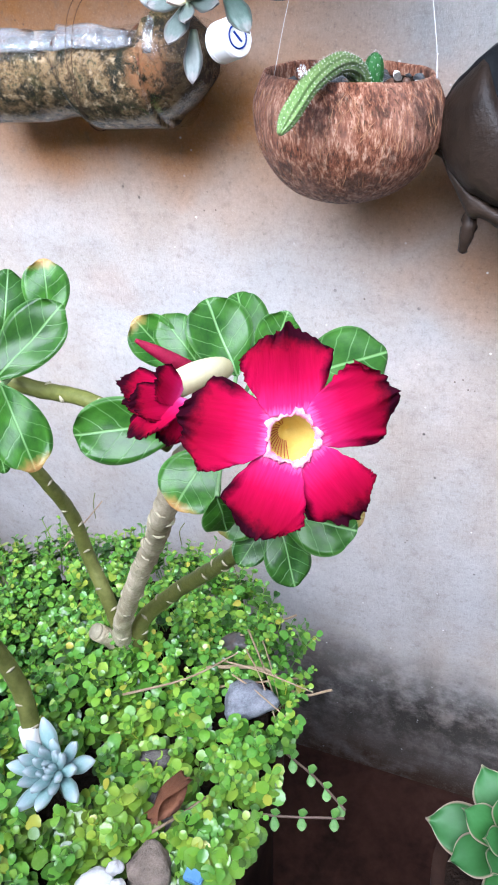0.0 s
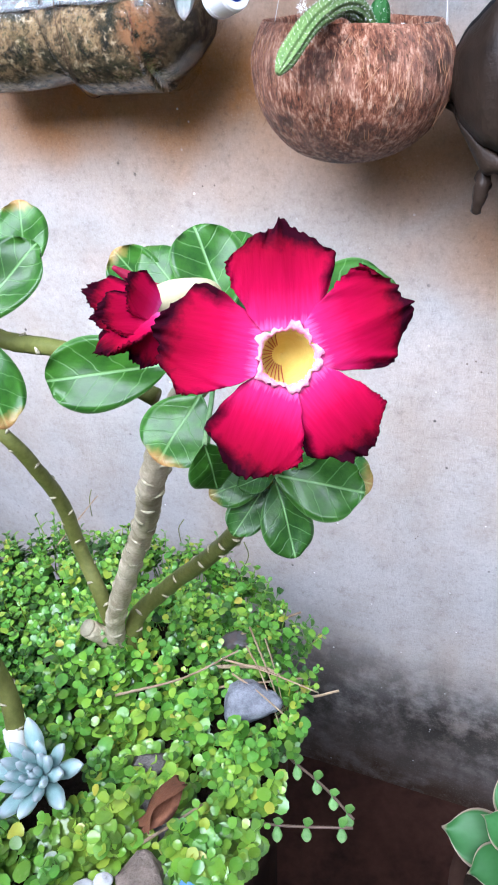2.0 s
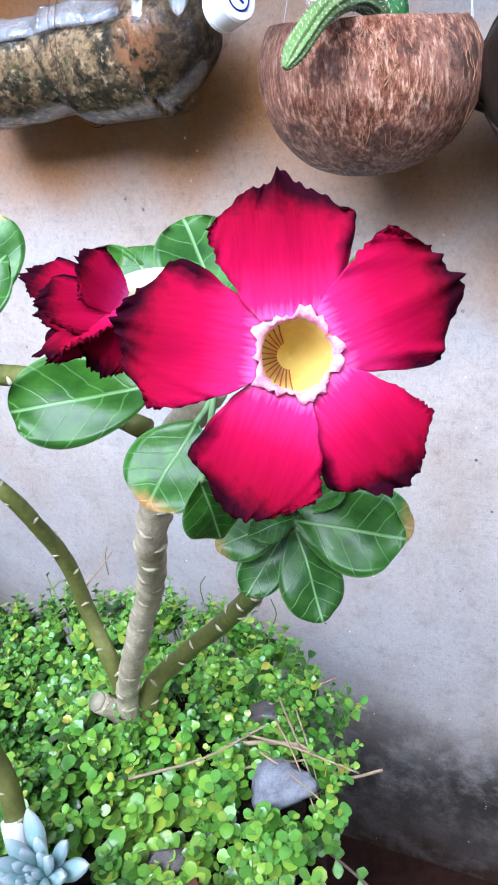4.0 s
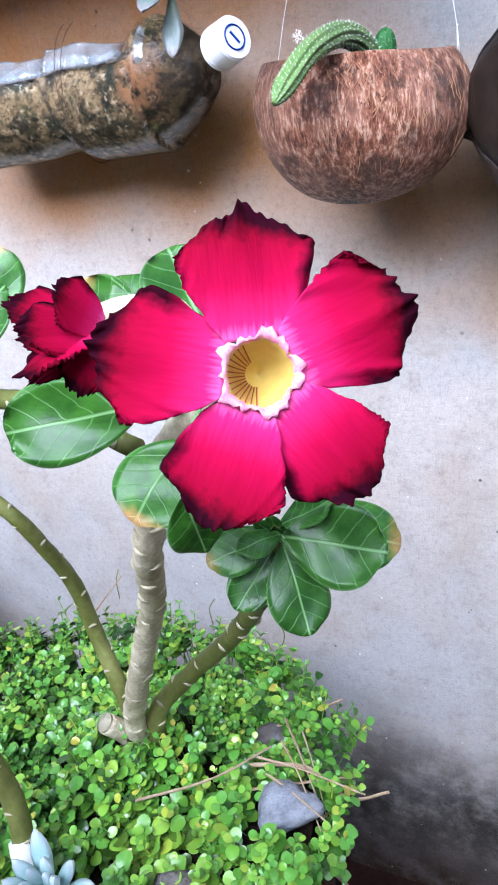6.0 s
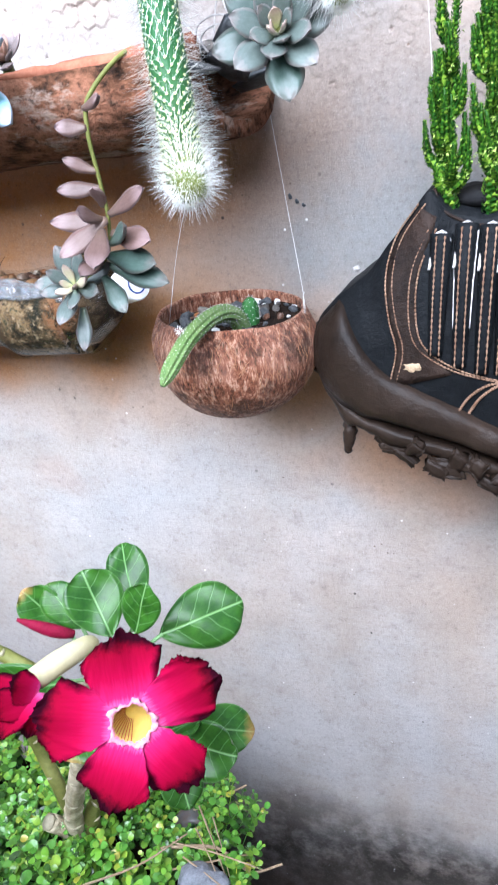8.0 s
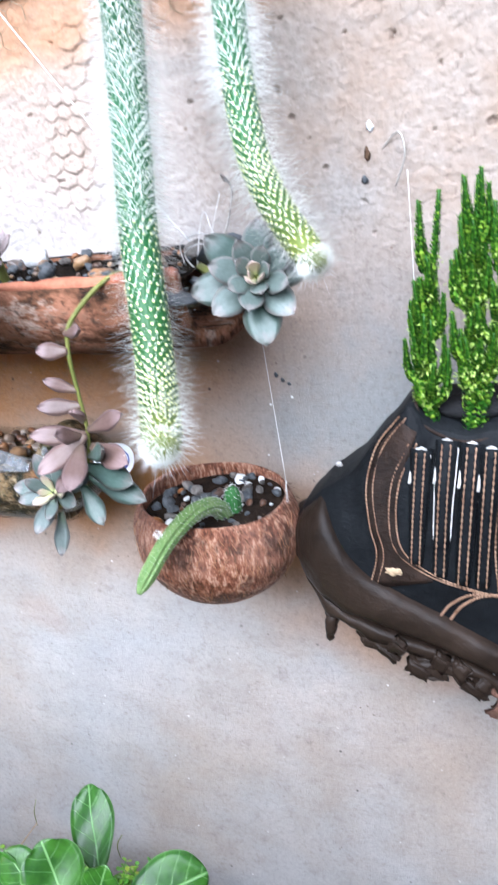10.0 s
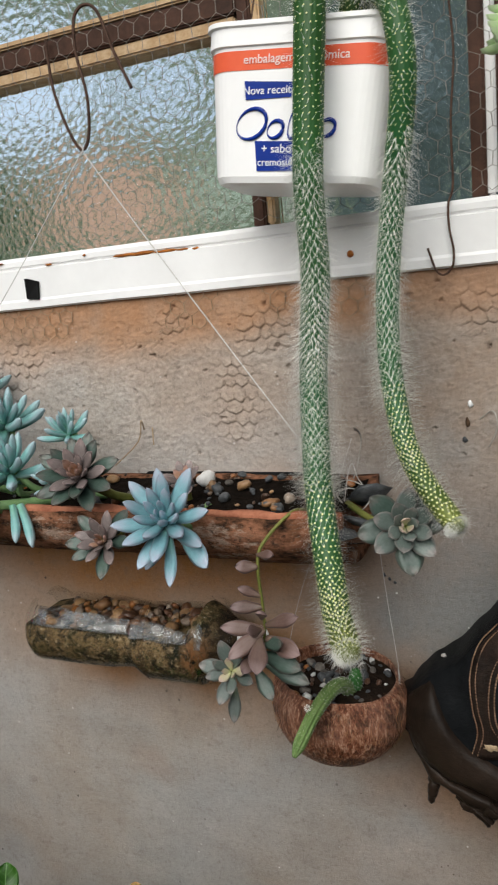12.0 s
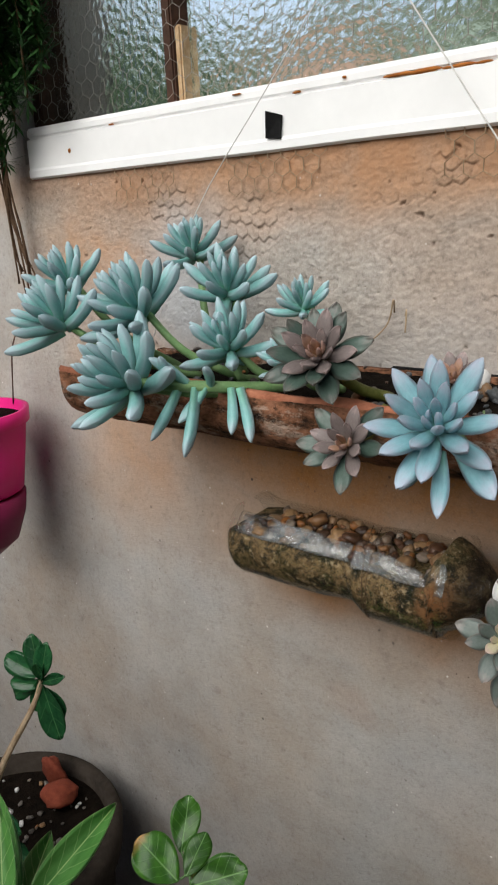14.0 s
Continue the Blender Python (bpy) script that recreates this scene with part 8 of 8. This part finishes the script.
        part("twig", tube(pts, lambda f, r=r: r * (1 - 0.4 * f), 7, 6, wobble=0.12), TWIG, t)
    for at, sc, mt, lab in (((-0.056, -0.258, 0.452), (0.046, 0.034, 0.038), BLUESTONE, "blue-grey stone among the ground cover"), ((-0.068, -0.420, 0.456), (0.036, 0.034, 0.030), BROWNSTONE, "grey-brown stone in the pot"), ((-0.102, -0.442, 0.454), (0.030, 0.022, 0.018), WHITESTONE, "flat white stone in the pot"), ((-0.085, -0.37, 0.44), (0.03, 0.03, 0.03), GREYSTONE, "grey stone in the pot"), ((-0.115, -0.335, 0.442), (0.03, 0.022, 0.022), GREYSTONE, "grey stone in the pot"), ((-0.095, -0.19, 0.442), (0.035, 0.03, 0.02), PEBBLE, "brown stone in the pot"), ((-0.090, -0.430, 0.464), (0.012, 0.010, 0.009), WHITESTONE, "small round white pebble in the pot"), ((-0.082, -0.440, 0.464), (0.010, 0.010, 0.009), WHITESTONE, "small round white pebble in the pot")):
        me = stone_mesh("stone", int(at[1] * -1000), 1.0, 3)
        me.materials.append(mt)
        ob = put("stone", me, None, None, pose(at[0], at[1], at[2] - 0.006, 8, -6, 30) @ Matrix.Diagonal((*sc, 1)))
        tagged(ob, lab, "stone", "stones in the pot")
    shard = box(-0.040, -0.026, -0.420, -0.411, 0.456, 0.461, 0.001)
    solo("blue_shard", shard, PALEBLUE, "small blue plastic shard on the soil", "shard", smooth=False)
    lf = thing("dry_leaf", (-0.095, -0.345, 0.45), "curled reddish brown dead leaf on the ground cover", "leaf")
    me = lens_leaf("dry_leaf_blade", lambda x: max(0.04, math.sin(math.pi * x) ** 0.8), lambda x: 0.006, lambda x, s: 0.55 * s * s - 0.15 * x + 0.10 * math.sin(7 * x + 2 * s), 18, 8, lambda x, s: 0.05 * math.sin(9 * s + 5 * x))
    me.materials.append(DRYLEAF)
    put("blade", me, None, lf, toward((-0.086, -0.390, 0.466), (-0.070, -0.356, 0.476), (0.75, -0.35, 0.45), 0.010))
    # pale echeveria in the pot
    for c, axis, r, n, lab in (((-0.172, -0.386, 0.470), (0.10, -0.45, 0.88), 0.040, 26, "pale silvery blue echeveria at the foot of the stems"), ((-0.262, -0.375, 0.475), (0.1, -0.4, 0.9), 0.03, 18, "teal rosette half hidden in the ground cover")):
        pl = thing("pale_echeveria", (c[0], c[1], 0.44), lab, "succulent")
        st = part("stem", tube([(c[0], c[1] + 0.005, 0.43), (c[0], c[1] + 0.003, 0.455), c], 0.005, 8, 4), CACTUSLIGHT, pl)
        rosette(st, [FINGER], [SILVER], c, axis, r, n, 0.37, (84, 14), 0.45, 90, sink=0.2)


def edged_echeveria():
    pot = thing("small_pot", (0.185, -0.325, 0), "plain brown pot standing by the wall", "pot")
    part("pot", lathe([(0.05, 0.0), (0.06, 0.4), (0.066, 0.405), (0.066, 0.425), (0.058, 0.425), (0.055, 0.41)], (0.185, -0.325, 0), 32), POTBROWN, pot)
    bm = bmesh.new()
    bmesh.ops.create_circle(bm, cap_ends=True, segments=32, radius=0.056)
    bmesh.ops.translate(bm, verts=bm.verts, vec=(0.185, -0.325, 0.415))
    part("soil", bm, SOIL, pot)
    pl = thing("green_echeveria", (0.178, -0.325, 0.415), "green echeveria with thick reddish-edged pointed leaves", "succulent")
    st = part("stem", tube([(0.178, -0.325, 0.41), (0.176, -0.326, 0.44), (0.173, -0.328, 0.478)], 0.007, 8, 4), BARKGREEN, pl)
    rosette(st, [POINTED], [AGAVE], (0.173, -0.328, 0.480), (-0.05, -0.4, 0.9), 0.060, 20, 0.62, (80, 2), 0.3, 33, sink=0.2)


# ---- pots beyond the trough ----
def far_pots():
    c = Vector((-0.742, -0.200, 0))
    pot = thing("cement_pot", c, "round grey cement pot with soil, stones and brick chips", "pot")
    part("pot", lathe([(0.11, 0.0), (0.12, 0.01), (0.145, 0.40), (0.158, 0.405), (0.162, 0.44), (0.156, 0.452), (0.142, 0.450), (0.138, 0.42)], c, 48), POTGREY, pot)
    bm = bmesh.new()
    bmesh.ops.create_circle(bm, cap_ends=True, segments=40, radius=0.139)
    bmesh.ops.translate(bm, verts=bm.verts, vec=(c.x, c.y, 0.428))
    # the shade over this pot is painted into the soil's colour
    part("soil", bm, BLACKSOIL, pot)
    rnd = random.Random(9)
    own = []
    for s, mt in enumerate((GREYSTONE, WHITESTONE, PEBBLE)):
        me = stone_mesh("pebble", 80 + s, 0.8)
        me.materials.append(mt)
        own.append(me)
    for k in range(90):
        a, r = rnd.uniform(0, 6.283), 0.132 * math.sqrt(rnd.random())
        put("pebble", own[rnd.choice((0, 0, 0, 1, 2))], None, pot, turned((c.x + r * math.cos(a), c.y + r * math.sin(a), 0.431), rnd.choice((0.004, 0.005, 0.006, 0.009)), rnd))
    for i, (x, y, sc) in enumerate(((-0.776, -0.090, (0.048, 0.026, 0.054)), (-0.738, -0.112, (0.056, 0.044, 0.034)), (-0.62, -0.235, (0.04, 0.03, 0.02)), (-0.60, -0.195, (0.03, 0.022, 0.018)), (-0.655, -0.205, (0.036, 0.03, 0.018)))):
        me = stone_mesh("brick_chip", 140 + i, 1.0, 3)
        me.materials.append(BRICK)
        ob = put("brick_chip", me, None, None, pose(x, y, 0.433 + sc[2] * 0.42, 8, 6 * i, 35 * i) @ Matrix.Diagonal((*sc, 1)))
        tagged(ob, "broken red brick chip on the soil", "brick", "brick chips in the pot")
    # glossy shrub in that pot
    sh = thing("young_shrub", (-0.66, -0.30, 0.43), "young shrub with dark glossy spoon-shaped leaves", "shrub")
    st = part("stem", tube([(-0.665, -0.300, 0.425), (-0.635, -0.285, 0.56), (-0.606, -0.266, 0.662), (-0.598, -0.215, 0.725), (-0.599, -0.197, 0.757)], lambda t: 0.005 - 0.0022 * t, 8, 6), TWIG, sh)
    hub = Vector((-0.598, -0.200, 0.755))
    for i, (d, size, w) in enumerate((((-0.9, -0.2, 0.25), 0.055, 0.028), ((0.1, 0.2, 0.95), 0.046, 0.024), ((0.75, 0.2, 0.35), 0.036, 0.014), ((0.5, 0.1, -0.75), 0.046, 0.024), ((-0.15, -0.1, -0.95), 0.052, 0.022), ((-0.7, -0.2, -0.5), 0.056, 0.024), ((0.45, -0.1, -0.95), 0.07, 0.030), ((-0.7, -0.4, 0.05), 0.04, 0.02), ((-0.3, 0.1, 0.7), 0.05, 0.026), ((0.15, -0.2, 0.6), 0.03, 0.014))):
        v = Vector(d).normalized()
        b = hub + Vector((0, 0, -0.004 * (i % 4)))
        put("leaf", SHRUB[SHRUBLEAF.name], None, st, toward(b, b + v * size, (0.4, -0.7, 0.5), w))
    rs = random.Random(17)
    for k in range(16):
        f = rs.uniform(0.25, 0.9)
        b = Vector((-0.650, -0.330, 0.47)).lerp(Vector((-0.618, -0.270, 0.66)), f)
        a = rs.uniform(2.2, 7.0)
        d = Vector((math.cos(a), math.sin(a) * 0.7, rs.uniform(-0.4, 0.5))).normalized()
        size = rs.uniform(0.045, 0.075)
        put("leaf", SHRUB[SHRUBLEAF.name], None, st, toward(b, b + d * size, (0.3, -0.6, 0.7), size * 0.42))
    # long-leaved plant in front of the pot
    pl = thing("long_leaf_plant", (-0.37, -0.41, 0.43), "plant with long pointed green leaves and pale veins", "plant")
    st = part("stem", tube([(-0.365, -0.44, 0.40), (-0.367, -0.425, 0.58), (-0.368, -0.40, 0.738)], 0.005, 8, 4), BARKGREEN, pl)
    for b, t, w in (((-0.367, -0.392, 0.741), (-0.368, -0.292, 0.768), 0.030), ((-0.366, -0.41, 0.745), (-0.405, -0.377, 0.812), 0.026), ((-0.366, -0.40, 0.74), (-0.44, -0.36, 0.80), 0.028), ((-0.366, -0.405, 0.742), (-0.46, -0.42, 0.79), 0.03), ((-0.367, -0.40, 0.735), (-0.415, -0.33, 0.74), 0.026)):
        put("leaf", LANCE[LONGLEAF.name], None, st, toward(b, t, (0.6, -0.5, 0.8), w))
    # pink hanging pot
    pc = Vector((-0.815, -0.112, -0.02))
    pk = thing("pink_pot", (pc.x, pc.y, 0.82), "bright pink plastic pot over a plum-coloured saucer, hung on the wall", "pot")
    part("pot", lathe([(0.050, 0.93), (0.058, 0.935), (0.066, 0.985), (0.072, 1.025), (0.077, 1.028), (0.078, 1.046), (0.072, 1.046), (0.068, 1.03)], pc, 40), PINKPOT, pk)
    part("saucer", lathe([(0.018, 0.842), (0.042, 0.862), (0.056, 0.90), (0.060, 0.928), (0.052, 0.929)], pc, 32), PLUMPOT, pk, "plum-coloured lower cup")
    bm = bmesh.new()
    bmesh.ops.create_circle(bm, cap_ends=True, segments=32, radius=0.069)
    bmesh.ops.translate(bm, verts=bm.verts, vec=(pc.x, pc.y, 1.013))
    part("soil", bm, BLACKSOIL, pk)
    part("hanger", tube([(pc.x, pc.y + 0.07, 1.02), (pc.x, -0.03, 1.10), (pc.x, -0.005, 1.13)], 0.001, 6, 4), WIRE, pk)
    cac = thing("hairy_cactus", (pc.x + 0.02, pc.y, 1.033), "short green cactus with white bristles in the pink pot", "cactus")
    pts = [(pc.x + 0.030, pc.y - 0.01, 1.03), (pc.x + 0.036, pc.y - 0.012, 1.07), (pc.x + 0.040, pc.y - 0.012, 1.11), (pc.x + 0.040, pc.y - 0.012, 1.125)]
    rr = lambda t: 0.020 * math.sqrt(max(0.05, 1 - (max(0, t - 0.6) / 0.42) ** 2))
    st = part("stem", tube(pts, rr, 36, 6, ribs=12, rib_depth=0.08), CACTUS, cac)
    bm = bmesh.new()
    spines(bm, spline(pts, 8), rr, 12, 0.005, 0.008, 0.0002, 4, 3)
    part("spine_coat", bm, SPINE, st, smooth=False)
    # dark needle-leaved plant hanging at the sill's end
    hp = thing("hanging_fern_plant", (-0.80, -0.06, 1.55), "dark green needle-leaved plant hanging with dry roots at the window's end", "plant")
    rnd = random.Random(31)
    for k in range(17):
        x = -0.668 - 0.13 * (k / 16) + rnd.uniform(-0.006, 0.006)
        top = 1.68 + rnd.uniform(-0.05, 0.1)
        low = 1.435 - 0.12 * (k / 16) + rnd.uniform(-0.03, 0.05)
        pts = [(x - 0.02, -0.02, top), (x, -0.035 - 0.008 * (k % 3), (top + low) / 2 + 0.05), (x + rnd.uniform(-0.02, 0.02), -0.04 - 0.008 * (k % 3), low)]
        st = part("stem", tube(pts, 0.0015, 6, 6), ROOT, hp)
        bm = bmesh.new()
        line = spline(pts, 14)
        for i in range(3, len(line)):
            for q in range(24):
                d = Vector((rnd.uniform(-1, 1), rnd.uniform(-1, 0.4), rnd.uniform(-0.6, 0.6))).normalized()
                w = d.cross(Vector((0, 0, 1))).normalized() * 0.0019
                p = line[i]
                e = p + d * rnd.uniform(0.018, 0.034)
                m = p.lerp(e, 0.6)
                v = [bm.verts.new(z) for z in (p, m + w, e, m - w)]
                bm.faces.new(v)
        part("needles", bm, DARKGREEN, st, smooth=False)
    for k in range(9):
        x = rnd.uniform(-0.79, -0.765)
        part("root", tube([(x - 0.01, -0.03, 1.45), (x, -0.035, 1.33), (x + rnd.uniform(-0.012, 0.012), -0.03, rnd.uniform(1.22, 1.28)), (x + rnd.uniform(-0.012, 0.02), -0.02, rnd.uniform(1.14, 1.2))], 0.0013, 5, 5, wobble=0.3), ROOT, hp)
    # burro's tail hanging by the shutter
    bp = thing("burro_tail", (0.19, -0.09, 1.56), "pale green burro's tail with plump leaves hanging by the shutter", "succulent")
    for pts in ([(0.205, -0.09, 1.60), (0.190, -0.10, 1.53), (0.168, -0.102, 1.492), (0.160, -0.102, 1.468)], [(0.225, -0.09, 1.60), (0.212, -0.10, 1.54), (0.196, -0.104, 1.505), (0.188, -0.104, 1.482)]):
        st = part("stem", tube(pts, 0.002, 6, 6), BURRO, bp)
        line = spline(pts, 8)
        for i in range(0, len(line), 2):
            for q in range(4):
                a = q * 1.57 + i * 0.9
                d = Vector((math.cos(a), math.sin(a), -0.35)).normalized()
                put("leaf", SPOON[BURRO.name], None, st, toward(line[i], line[i] + d * 0.022, (0, 0, 1), 0.0105, 0.045))
    part("blade", tube([(0.168, -0.09, 1.60), (0.160, -0.1, 1.54), (0.152, -0.102, 1.50)], lambda t: 0.005 * (1 - t) + 0.0006, 8, 5), BURRO, bp)
    part("hanging_wire", tube([(0.205, -0.09, 1.598), (0.21, -0.05, 1.9), (0.21, 0.0, 2.22)], 0.001, 6, 4), WIRE, bp)
    part("dark_cup", lathe([(0.02, 1.40), (0.028, 1.41), (0.03, 1.5), (0.027, 1.5), (0.02, 1.41)], (0.222, -0.07, 0), 24), BLACK, bp, "dark hanging cup")


build_setting()
build_window()
build_wire_mesh()
build_hooks()
clay_trough()
blue_succulents()
echeverias()
bottle_planter()
coconut_planter()
old_boot()
clubmoss()
plastic_tub()
hanging_cactus()
desert_rose()
build_bed()
edged_echeveria()
far_pots()
